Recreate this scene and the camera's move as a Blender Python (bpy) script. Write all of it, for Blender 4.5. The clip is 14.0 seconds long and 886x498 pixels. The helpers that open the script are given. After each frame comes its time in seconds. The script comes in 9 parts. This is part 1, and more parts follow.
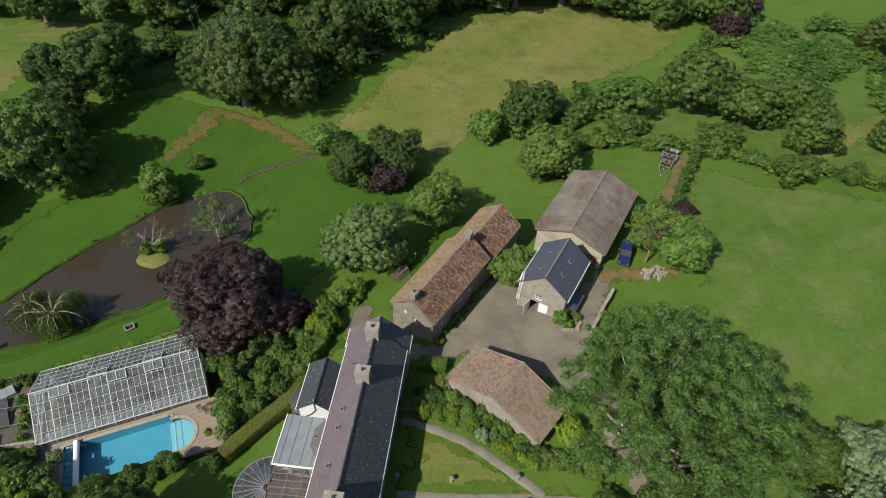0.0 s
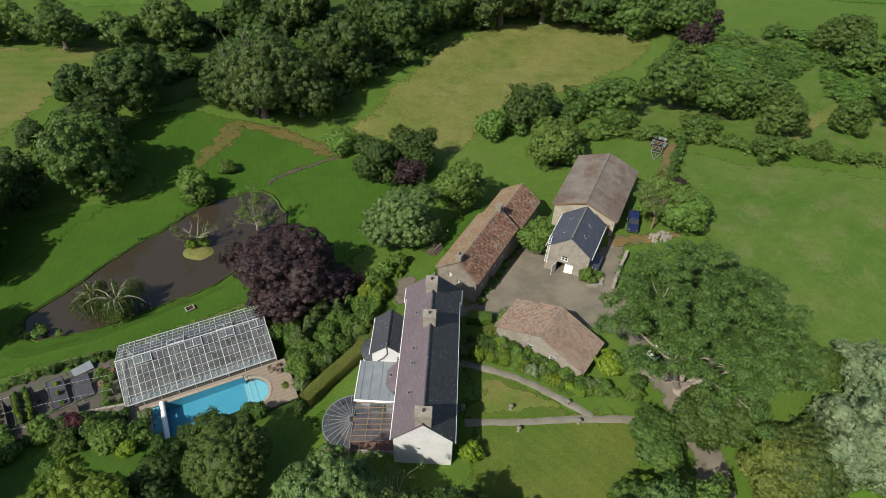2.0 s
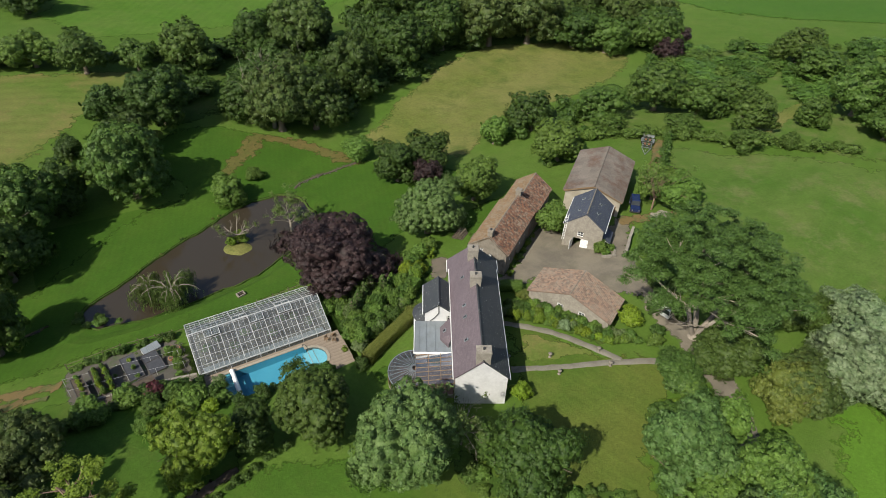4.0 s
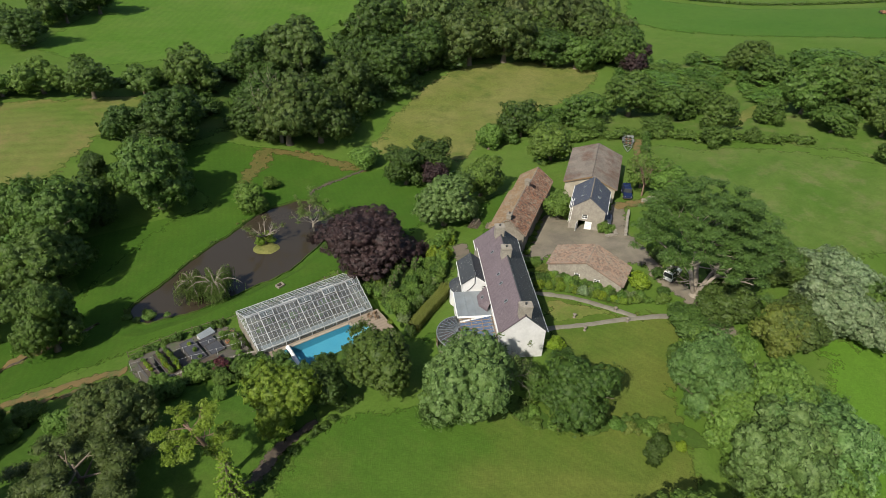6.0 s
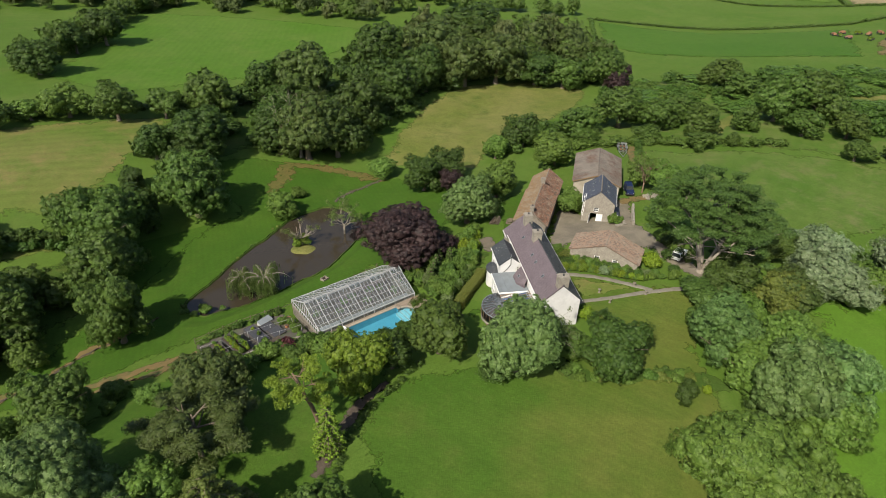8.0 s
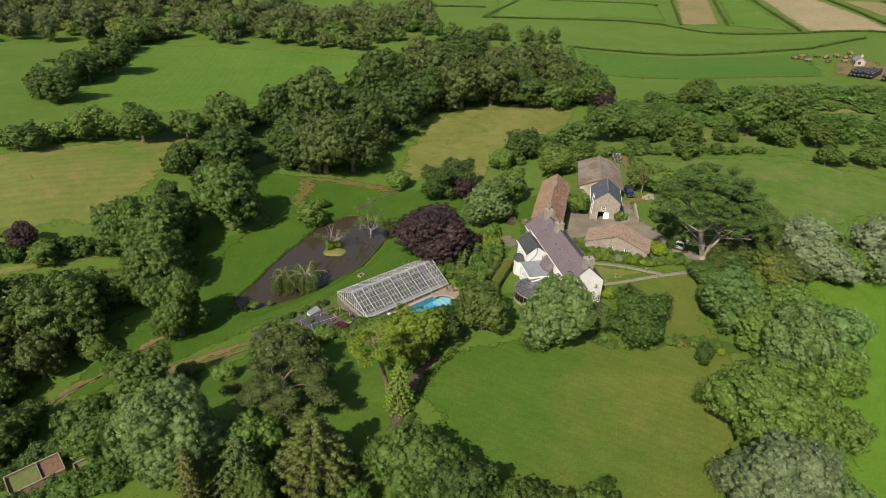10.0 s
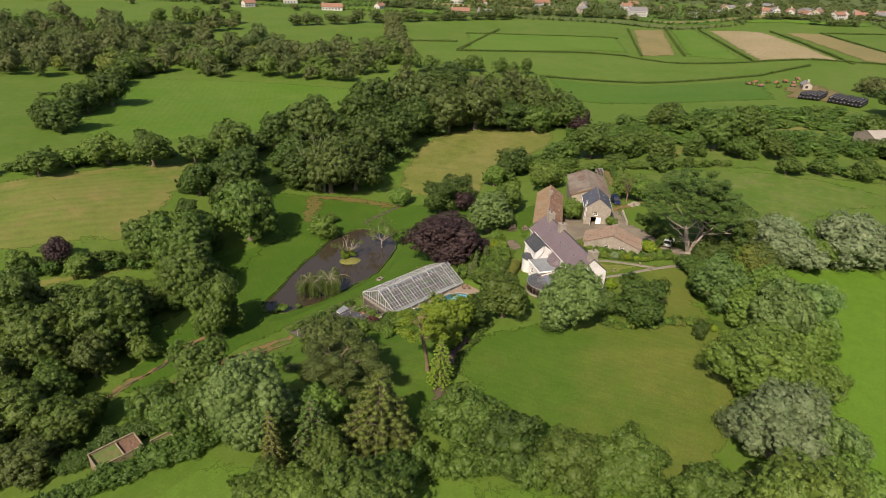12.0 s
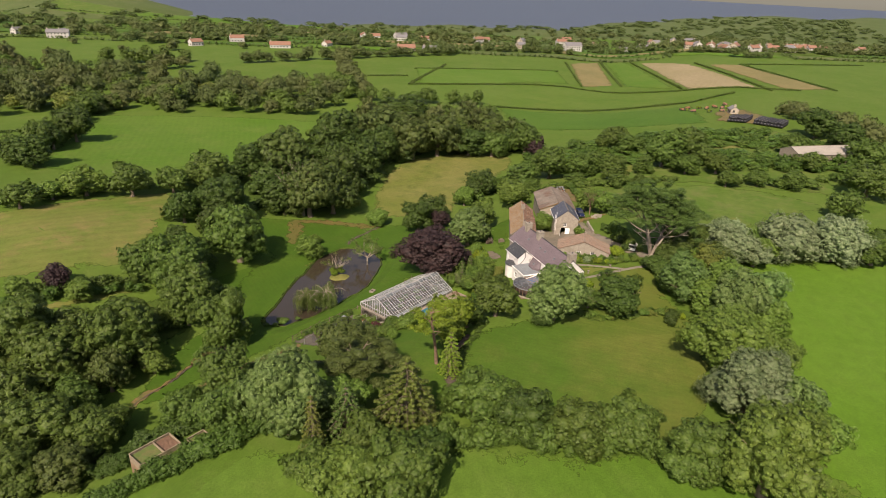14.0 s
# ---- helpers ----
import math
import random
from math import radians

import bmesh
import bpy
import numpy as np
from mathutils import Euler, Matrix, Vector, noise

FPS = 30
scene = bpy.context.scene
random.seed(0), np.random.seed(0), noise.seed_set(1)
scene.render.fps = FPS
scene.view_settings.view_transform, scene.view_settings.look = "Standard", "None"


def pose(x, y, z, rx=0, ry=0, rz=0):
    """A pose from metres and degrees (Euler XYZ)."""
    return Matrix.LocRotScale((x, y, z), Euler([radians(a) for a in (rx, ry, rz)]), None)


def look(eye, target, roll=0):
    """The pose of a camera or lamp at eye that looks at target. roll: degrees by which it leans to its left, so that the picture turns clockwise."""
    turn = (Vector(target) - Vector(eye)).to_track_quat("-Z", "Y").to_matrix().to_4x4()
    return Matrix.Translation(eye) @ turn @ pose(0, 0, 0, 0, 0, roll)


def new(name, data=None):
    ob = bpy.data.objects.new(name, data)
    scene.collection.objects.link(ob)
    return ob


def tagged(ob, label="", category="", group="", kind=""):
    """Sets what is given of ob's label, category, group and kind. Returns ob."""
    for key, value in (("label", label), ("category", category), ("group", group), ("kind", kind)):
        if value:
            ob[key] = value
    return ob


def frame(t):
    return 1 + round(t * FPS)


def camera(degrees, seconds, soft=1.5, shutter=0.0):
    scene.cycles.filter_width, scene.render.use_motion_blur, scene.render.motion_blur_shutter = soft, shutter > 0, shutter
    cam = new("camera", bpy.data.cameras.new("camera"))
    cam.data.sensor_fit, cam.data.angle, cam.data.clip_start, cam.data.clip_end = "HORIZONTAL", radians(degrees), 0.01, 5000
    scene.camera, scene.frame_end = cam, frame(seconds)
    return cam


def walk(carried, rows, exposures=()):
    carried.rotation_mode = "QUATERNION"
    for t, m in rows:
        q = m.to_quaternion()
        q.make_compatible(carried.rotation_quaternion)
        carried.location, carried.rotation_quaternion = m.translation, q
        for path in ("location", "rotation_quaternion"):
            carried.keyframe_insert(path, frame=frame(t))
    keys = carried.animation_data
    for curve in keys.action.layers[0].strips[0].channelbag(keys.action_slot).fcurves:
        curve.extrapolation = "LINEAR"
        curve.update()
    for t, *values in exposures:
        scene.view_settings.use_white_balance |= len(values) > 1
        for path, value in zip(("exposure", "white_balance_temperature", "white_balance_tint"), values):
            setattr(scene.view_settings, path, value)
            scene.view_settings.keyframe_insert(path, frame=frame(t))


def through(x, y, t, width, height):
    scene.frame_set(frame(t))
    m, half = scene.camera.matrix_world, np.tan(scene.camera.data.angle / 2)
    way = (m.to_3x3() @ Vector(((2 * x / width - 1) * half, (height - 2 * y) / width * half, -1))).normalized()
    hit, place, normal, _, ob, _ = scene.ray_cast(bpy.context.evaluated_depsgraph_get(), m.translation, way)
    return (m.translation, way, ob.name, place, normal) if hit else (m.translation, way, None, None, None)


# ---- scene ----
cam = camera(70.6, 14.0, soft=0.6)
METRES, EYE, TILT, LEAN, TURN = 121.1, 66.0, 0.0, 0.0, -25.1
ROWS = [
    (0.0, 0.0, 0.0, 0.0, 1.49, -45.59, -1.46),
    (0.5, -0.0209, -0.0281, 0.0006, 0.47, -44.84, -1.52),
    (1.0, -0.0433, -0.0573, 0.0012, -0.68, -44.0, -1.55),
    (1.5, -0.0636, -0.0837, 0.0018, -1.7, -43.22, -1.59),
    (2.0, -0.0857, -0.1122, 0.0022, -2.64, -42.37, -1.62),
    (2.5, -0.1058, -0.1381, 0.0026, -3.44, -41.6, -1.62),
    (3.0, -0.1282, -0.1659, 0.0026, -4.26, -40.73, -1.62),
    (5.5, -0.2555, -0.2912, 0.0019, -9.79, -36.87, -1.84),
    (6.0, -0.2854, -0.3153, 0.0019, -10.96, -36.09, -1.86),
    (6.5, -0.3129, -0.3373, 0.0017, -11.89, -35.35, -1.86),
    (7.0, -0.3434, -0.361, 0.0013, -12.76, -34.57, -1.89),
    (7.5, -0.3726, -0.3827, 0.001, -13.48, -33.85, -1.92),
    (8.0, -0.4048, -0.4056, 0.001, -14.27, -33.08, -1.91),
    (10.5, -0.5573, -0.5104, -0.0033, -17.92, -29.36, -2.04),
    (11.0, -0.5876, -0.5311, -0.0041, -18.7, -28.58, -2.05),
    (11.5, -0.6157, -0.5496, -0.0048, -19.56, -27.8, -2.06),
    (12.0, -0.6463, -0.569, -0.0054, -20.75, -26.95, -2.09),
    (12.5, -0.6749, -0.5856, -0.0062, -22.24, -26.16, -2.1),
    (13.0, -0.7057, -0.602, -0.0072, -23.97, -25.29, -2.11),
    (13.5, -0.7339, -0.6154, -0.0082, -25.3, -24.49, -2.11),
    (14.0, -0.7639, -0.6281, -0.0094, -26.36, -23.65, -2.14),
]
walk(cam, [(t, pose(0, 0, EYE, TILT, LEAN, TURN) @ pose(METRES * x, METRES * y, METRES * z, 90 + pitch, roll, yaw)) for t, x, y, z, yaw, pitch, roll in ROWS],
     exposures=[(0.0, 0.29, 6500, 9), (5.5, 0.37, 6650, 8), (8.0, 0.42, 6850, 9), (11.0, 0.46, 7350, 15), (14.0, 0.52, 7800, 21)])

# ---- sky and sun ----
SUN_TO = Vector((-0.665, -0.242, 0.707)).normalized()
world = bpy.data.worlds.new("sky")
scene.world = world
world.use_nodes = True
wn = world.node_tree.nodes
sky = wn.new("ShaderNodeTexSky")
sky.sky_type = "NISHITA"
sky.sun_disc = False
sky.sun_elevation = math.asin(SUN_TO.z)
sky.sun_rotation = math.atan2(SUN_TO.x, SUN_TO.y)
sky.air_density, sky.dust_density, sky.ozone_density = 1.0, 1.5, 1.0
wn["Background"].inputs["Strength"].default_value = 0.10
world.node_tree.links.new(sky.outputs[0], wn["Background"].inputs["Color"])
sun = new("sun", bpy.data.lights.new("sun", "SUN"))
sun.data.energy, sun.data.angle, sun.data.color = 5.0, radians(0.8), (1.0, 0.94, 0.82)
sun.matrix_world = look(SUN_TO * 300, (0, 0, 0))

# ---- materials ----


def node_mat(name):
    m = bpy.data.materials.new(name)
    m.use_nodes = True
    return m, m.node_tree.nodes, m.node_tree.links, m.node_tree.nodes["Principled BSDF"]


def noise_node(n, l, vec, scale, detail=4.0, rough=0.6):
    t = n.new("ShaderNodeTexNoise")
    t.inputs["Scale"].default_value, t.inputs["Detail"].default_value, t.inputs["Roughness"].default_value = scale, detail, rough
    l.new(vec, t.inputs["Vector"])
    return t.outputs["Fac"]


def ramp_node(n, l, fac, lo, hi, a=0.0, b=1.0):
    r = n.new("ShaderNodeMapRange")
    r.inputs["From Min"].default_value, r.inputs["From Max"].default_value = lo, hi
    r.inputs["To Min"].default_value, r.inputs["To Max"].default_value = a, b
    l.new(fac, r.inputs["Value"])
    return r.outputs["Result"]


def mix_node(n, l, fac, c1, c2, kind="MIX"):
    m = n.new("ShaderNodeMix")
    m.data_type, m.blend_type = "RGBA", kind
    for socket, value in ((m.inputs["Factor"], fac), (m.inputs["A"], c1), (m.inputs["B"], c2)):
        if isinstance(value, tuple):
            socket.default_value = (*value, 1.0)
        elif isinstance(value, (int, float)):
            socket.default_value = value
        else:
            l.new(value, socket)
    return m.outputs["Result"]


def ragged_edge(m, n, l, b, scale=0.7):
    """A cover that thins out in tufts along its rim."""
    rim = n.new("ShaderNodeAttribute")
    rim.attribute_name = "rim"
    nz = ramp_node(n, l, noise_node(n, l, n.new("ShaderNodeTexCoord").outputs["Object"], scale, 4, 0.65), 0.3, 0.7, -0.38, 0.38)
    add = n.new("ShaderNodeMath")
    l.new(rim.outputs["Fac"], add.inputs[0])
    l.new(nz, add.inputs[1])
    clear, mx = n.new("ShaderNodeBsdfTransparent"), n.new("ShaderNodeMixShader")
    l.new(ramp_node(n, l, add.outputs[0], 0.42, 0.66), mx.inputs[0])
    l.new(b.outputs[0], mx.inputs[1])
    l.new(clear.outputs[0], mx.inputs[2])
    l.new(mx.outputs[0], n["Material Output"].inputs["Surface"])


def surf(name, base, other, scale=0.5, third=None, fine=6.0, rough=0.85, bump=0.3, metal=0.0, grain=0.35, island=0.0,
         stain=0.5, stain_scale=0.12, per_object=0.0, spread=(0.42, 0.62), bump_size=0.05, ragged=0.0):
    """A procedural surface: two colours in patches, a third in stains, a fine grain, and bump."""
    m, n, l, b = node_mat(name)
    tc = n.new("ShaderNodeTexCoord").outputs["Object"]
    col = mix_node(n, l, ramp_node(n, l, noise_node(n, l, tc, scale), *spread), base, other)
    if third:
        col = mix_node(n, l, ramp_node(n, l, noise_node(n, l, tc, stain_scale, 6, 0.7), 0.5, 0.68, 0, stain), col, third)
    g = noise_node(n, l, tc, fine, 3)
    col = mix_node(n, l, grain, col, ramp_node(n, l, g, 0.3, 0.7, 0.25, 1.0), "MULTIPLY")
    if island:
        geo = n.new("ShaderNodeNewGeometry").outputs["Random Per Island"]
        col = mix_node(n, l, island, col, ramp_node(n, l, geo, 0, 1, 0.3, 1.0), "MULTIPLY")
    if per_object:
        r = n.new("ShaderNodeObjectInfo").outputs["Random"]
        col = mix_node(n, l, per_object, col, ramp_node(n, l, r, 0, 1, 0.3, 1.0), "MULTIPLY")
    l.new(col, b.inputs["Base Color"])
    b.inputs["Roughness"].default_value, b.inputs["Metallic"].default_value = rough, metal
    if bump:
        bp = n.new("ShaderNodeBump")
        bp.inputs["Strength"].default_value, bp.inputs["Distance"].default_value = bump, bump_size
        l.new(g, bp.inputs["Height"])
        l.new(bp.outputs["Normal"], b.inputs["Normal"])
    if ragged:
        ragged_edge(m, n, l, b, ragged)
    return m


def leaf_mat(name, dark, light, tip=None, through=0.25):
    """Foliage: every spray is cut into leaflets, each with its own shade and tilt; trees differ from one another, some light is let through."""
    m, n, l, b = node_mat(name)
    island = n.new("ShaderNodeNewGeometry")
    geo = island.outputs["Random Per Island"]
    coords = n.new("ShaderNodeTexCoord")
    shift = n.new("ShaderNodeCombineXYZ")
    l.new(ramp_node(n, l, geo, 0, 1, 0, 97), shift.inputs[0])
    l.new(ramp_node(n, l, geo, 0, 1, 0, 61), shift.inputs[1])
    cells = n.new("ShaderNodeVectorMath")
    cells.operation = "MULTIPLY_ADD"
    cells.inputs[1].default_value = (2.3, 2.0, 1.0)
    l.new(coords.outputs["UV"], cells.inputs[0])
    l.new(shift.outputs[0], cells.inputs[2])
    vo = n.new("ShaderNodeTexVoronoi")
    vo.voronoi_dimensions = "2D"
    vo.inputs["Scale"].default_value = 1.0
    l.new(cells.outputs[0], vo.inputs["Vector"])
    col = mix_node(n, l, ramp_node(n, l, geo, 0, 1, 0.24, 0.76), dark, light)
    patch = ramp_node(n, l, noise_node(n, l, coords.outputs["Object"], 7.0, 3), 0.42, 0.62, 0, 0.8)
    col = mix_node(n, l, patch, col, tip or light)
    tone = n.new("ShaderNodeSeparateColor")
    l.new(vo.outputs["Color"], tone.inputs[0])
    col = mix_node(n, l, 0.75, col, ramp_node(n, l, tone.outputs[0], 0, 1, 0.55, 1.45), "MULTIPLY")
    rnd = n.new("ShaderNodeObjectInfo").outputs["Random"]
    hsv = n.new("ShaderNodeHueSaturation")
    l.new(col, hsv.inputs["Color"])
    l.new(ramp_node(n, l, rnd, 0, 1, 0.490, 0.508), hsv.inputs["Hue"])
    l.new(ramp_node(n, l, rnd, 0, 1, 0.88, 1.13), hsv.inputs["Value"])
    col = hsv.outputs["Color"]
    l.new(col, b.inputs["Base Color"])
    b.inputs["Roughness"].default_value = 0.55
    b.inputs["Specular IOR Level"].default_value = 0.3
    # each leaflet leans its own way
    lean = n.new("ShaderNodeVectorMath")
    lean.operation = "MULTIPLY_ADD"
    lean.inputs[1].default_value = (0.6, 0.6, 0.6)
    l.new(vo.outputs["Color"], lean.inputs[0])
    l.new(island.outputs["Normal"], lean.inputs[2])
    middle = n.new("ShaderNodeVectorMath")
    middle.operation = "SUBTRACT"
    middle.inputs[1].default_value = (0.3, 0.3, 0.3)
    l.new(lean.outputs[0], middle.inputs[0])
    unit = n.new("ShaderNodeVectorMath")
    unit.operation = "NORMALIZE"
    l.new(middle.outputs[0], unit.inputs[0])
    l.new(unit.outputs[0], b.inputs["Normal"])
    tr = n.new("ShaderNodeBsdfTranslucent")
    l.new(col, tr.inputs["Color"])
    mx = n.new("ShaderNodeMixShader")
    mx.inputs[0].default_value = through
    l.new(b.outputs[0], mx.inputs[1])
    l.new(tr.outputs[0], mx.inputs[2])
    # gaps between the leaflets; the boughs' inner mass (u above 5) has none
    split = n.new("ShaderNodeSeparateXYZ")
    l.new(coords.outputs["UV"], split.inputs[0])
    solid = n.new("ShaderNodeMath")
    solid.operation = "GREATER_THAN"
    solid.inputs[1].default_value = 5.0
    l.new(split.outputs[0], solid.inputs[0])
    leaflet = n.new("ShaderNodeMath")
    leaflet.operation = "LESS_THAN"
    leaflet.inputs[1].default_value = 0.46
    l.new(vo.outputs["Distance"], leaflet.inputs[0])
    keep = n.new("ShaderNodeMath")
    keep.operation = "MAXIMUM"
    l.new(solid.outputs[0], keep.inputs[0])
    l.new(leaflet.outputs[0], keep.inputs[1])
    gap, cut = n.new("ShaderNodeBsdfTransparent"), n.new("ShaderNodeMixShader")
    l.new(keep.outputs[0], cut.inputs[0])
    l.new(gap.outputs[0], cut.inputs[1])
    l.new(mx.outputs[0], cut.inputs[2])
    l.new(cut.outputs[0], n["Material Output"].inputs["Surface"])
    return m


def glass_mat(name, tint, gloss=0.06, dust_sheen=0.0):
    m, n, l, b = node_mat(name)
    t, g, mx, f = n.new("ShaderNodeBsdfTransparent"), n.new("ShaderNodeBsdfGlossy"), n.new("ShaderNodeMixShader"), n.new("ShaderNodeFresnel")
    t.inputs["Color"].default_value = (*tint, 1)
    g.inputs["Roughness"].default_value = gloss
    f.inputs["IOR"].default_value = 1.5
    l.new(f.outputs[0], mx.inputs[0])
    l.new(t.outputs[0], mx.inputs[1])
    l.new(g.outputs[0], mx.inputs[2])
    out = mx.outputs[0]
    # pale film of dust, whose colour also stands for sky reflected in panes
    if dust_sheen:
        df, md = n.new("ShaderNodeBsdfDiffuse"), n.new("ShaderNodeMixShader")
        df.inputs["Color"].default_value = (0.62, 0.66, 0.68, 1)
        spots = noise_node(n, l, n.new("ShaderNodeTexCoord").outputs["Object"], 0.9, 5, 0.7)
        l.new(ramp_node(n, l, spots, 0.3, 0.7, 0.4 * dust_sheen, 1.6 * dust_sheen), md.inputs[0])
        l.new(out, md.inputs[1])
        l.new(df.outputs[0], md.inputs[2])
        out = md.outputs[0]
    l.new(out, n["Material Output"].inputs["Surface"])
    return m


def grass_mat(name, base, other, third, stain=0.6, big=0.03, mid=0.35, stripes=0.0, angle=0.0, tuft=0.4, width=3.0, parched=None):
    """Grass: broad patches, smaller ones, dry stains, fine tufts, and mowing stripes where there are any."""
    m, n, l, b = node_mat(name)
    tc = n.new("ShaderNodeTexCoord").outputs["Object"]
    col = mix_node(n, l, ramp_node(n, l, noise_node(n, l, tc, big, 5, 0.65), 0.38, 0.62), base, other)
    col = mix_node(n, l, ramp_node(n, l, noise_node(n, l, tc, big * 2.7 + 0.01, 7, 0.72), 0.5, 0.7, 0, stain), col, third)
    if parched:
        # grass that turns drier from one place towards another, in uneven patches
        (ax, ay), (bx, by), dry = parched
        run = Vector((bx - ax, by - ay, 0))
        along = n.new("ShaderNodeVectorMath")
        along.operation = "DOT_PRODUCT"
        l.new(tc, along.inputs[0])
        along.inputs[1].default_value = run / run.length_squared
        start = run.dot(Vector((ax, ay, 0))) / run.length_squared
        uneven = n.new("ShaderNodeMath")
        l.new(ramp_node(n, l, along.outputs["Value"], start, start + 1), uneven.inputs[0])
        l.new(ramp_node(n, l, noise_node(n, l, tc, 0.07, 5, 0.65), 0.3, 0.7, -0.45, 0.45), uneven.inputs[1])
        col = mix_node(n, l, ramp_node(n, l, uneven.outputs[0], 0.25, 1.05, 0.0, 0.65), col, dry)
    col = mix_node(n, l, 0.3, col, ramp_node(n, l, noise_node(n, l, tc, mid, 5, 0.7), 0.3, 0.7, 0.45, 1.1), "MULTIPLY")
    g = noise_node(n, l, tc, 2.6, 5, 0.75)
    col = mix_node(n, l, tuft, col, ramp_node(n, l, g, 0.3, 0.7, 0.35, 1.15), "MULTIPLY")
    if stripes:
        mp = n.new("ShaderNodeMapping")
        mp.inputs["Rotation"].default_value = (0, 0, radians(angle))
        l.new(tc, mp.inputs["Vector"])
        w = n.new("ShaderNodeTexWave")
        w.inputs["Scale"].default_value, w.inputs["Distortion"].default_value, w.inputs["Detail"].default_value = 0.314 / width, 2.5, 3
        w.inputs["Detail Scale"].default_value = 0.6
        l.new(mp.outputs[0], w.inputs["Vector"])
        col = mix_node(n, l, stripes, col, ramp_node(n, l, w.outputs["Fac"], 0, 1, 0.55, 1.05), "MULTIPLY")
    l.new(col, b.inputs["Base Color"])
    b.inputs["Roughness"].default_value = 0.9
    b.inputs["Specular IOR Level"].default_value = 0.15
    bp = n.new("ShaderNodeBump")
    bp.inputs["Strength"].default_value, bp.inputs["Distance"].default_value = 0.5, 0.15
    l.new(g, bp.inputs["Height"])
    l.new(bp.outputs["Normal"], b.inputs["Normal"])
    ragged_edge(m, n, l, b)
    return m


M_PASTURE = grass_mat("pasture", (0.068, 0.132, 0.016), (0.085, 0.145, 0.024), (0.11, 0.15, 0.035))
M_FIELD = grass_mat("field_grass", (0.066, 0.148, 0.014), (0.084, 0.158, 0.022), (0.118, 0.170, 0.037), 0.5, 0.02, stripes=0.12, angle=35, width=2.5)
M_LAWN = grass_mat("pond_lawn", (0.041, 0.099, 0.009), (0.052, 0.112, 0.011), (0.069, 0.107, 0.017), 0.4, 0.05, stripes=0.1, angle=20, width=1.2)
M_DRYLAWN = grass_mat("house_lawn", (0.050, 0.112, 0.012), (0.062, 0.121, 0.015), (0.100, 0.128, 0.027), 0.45, 0.05, stripes=0.1, angle=-20, width=1.4, parched=((-30, 18), (-14, -4), (0.130, 0.142, 0.031)))
M_MEADOW = grass_mat("meadow", (0.135, 0.162, 0.035), (0.185, 0.186, 0.058), (0.080, 0.122, 0.023), 0.8, 0.045, tuft=0.75)
M_HAY = grass_mat("hay_field", (0.150, 0.166, 0.044), (0.098, 0.152, 0.026), (0.210, 0.168, 0.068), 0.8, 0.035, stripes=0.16, angle=-80, width=3.2)
M_ROUGH = grass_mat("rough_grass", (0.043, 0.090, 0.013), (0.065, 0.110, 0.020), (0.112, 0.100, 0.032), 0.5, 0.08, tuft=0.6)
M_STUBBLE = grass_mat("bare_field", (0.285, 0.24, 0.145), (0.25, 0.215, 0.12), (0.20, 0.19, 0.08), 0.5, 0.02, stripes=0.2, angle=40, width=3)
M_OLIVE = grass_mat("stubble_field", (0.21, 0.18, 0.08), (0.17, 0.16, 0.065), (0.25, 0.19, 0.10), 0.5, 0.02, stripes=0.2, angle=40, width=3)
M_DEEP = grass_mat("deep_green_field", (0.048, 0.118, 0.013), (0.060, 0.128, 0.017), (0.068, 0.124, 0.020), 0.4, 0.02)
M_PADDOCK = grass_mat("paddock_grass", (0.064, 0.128, 0.017), (0.096, 0.148, 0.030), (0.150, 0.160, 0.062), 0.8, 0.055, stripes=0.07, angle=70, width=4)
M_FAR = grass_mat("distant_ground", (0.075, 0.115, 0.03), (0.10, 0.125, 0.045), (0.15, 0.15, 0.07), 0.6, 0.008)
M_HEATH = grass_mat("coastal_grazing", (0.070, 0.108, 0.030), (0.088, 0.122, 0.042), (0.130, 0.135, 0.062), 0.6, 0.010)
M_BRIGHT = grass_mat("lush_field", (0.070, 0.165, 0.012), (0.085, 0.175, 0.018), (0.10, 0.17, 0.025), 0.4, 0.02)
M_EARTH = surf("bare_earth", (0.158, 0.108, 0.038), (0.110, 0.092, 0.030), 0.6, (0.058, 0.10, 0.015), stain=0.95, stain_scale=0.6, ragged=0.5)
M_DRYLITTER = grass_mat("dry_leaf_litter", (0.135, 0.110, 0.036), (0.108, 0.106, 0.030), (0.078, 0.106, 0.020), 0.7, 0.12, tuft=0.6)
M_SOIL = surf("garden_soil", (0.06, 0.045, 0.032), (0.09, 0.07, 0.05), 1.5, ragged=1.2)
M_GRAVEL = surf("gravel_yard", (0.195, 0.170, 0.130), (0.135, 0.118, 0.092), 0.22, (0.105, 0.098, 0.062), fine=9, stain=0.8, stain_scale=0.12, bump=0.4, ragged=1.2)
M_PATH = surf("gravel_path", (0.20, 0.185, 0.15), (0.16, 0.145, 0.115), 0.6, (0.12, 0.12, 0.075), fine=9, stain=0.6, stain_scale=0.4)
M_PAVING = surf("sandstone_paving", (0.275, 0.222, 0.172), (0.235, 0.190, 0.148), 0.8, (0.16, 0.13, 0.105), fine=4, per_object=0.12, stain_scale=0.5)
M_COPING = surf("pool_coping", (0.34, 0.31, 0.25), (0.28, 0.25, 0.20), 1.2, per_object=0.2)
M_STONE = surf("granite_rubble_wall", (0.25, 0.22, 0.18), (0.19, 0.165, 0.135), 1.1, (0.17, 0.15, 0.12), fine=3.2, grain=0.5, bump=0.8, stain_scale=0.5)
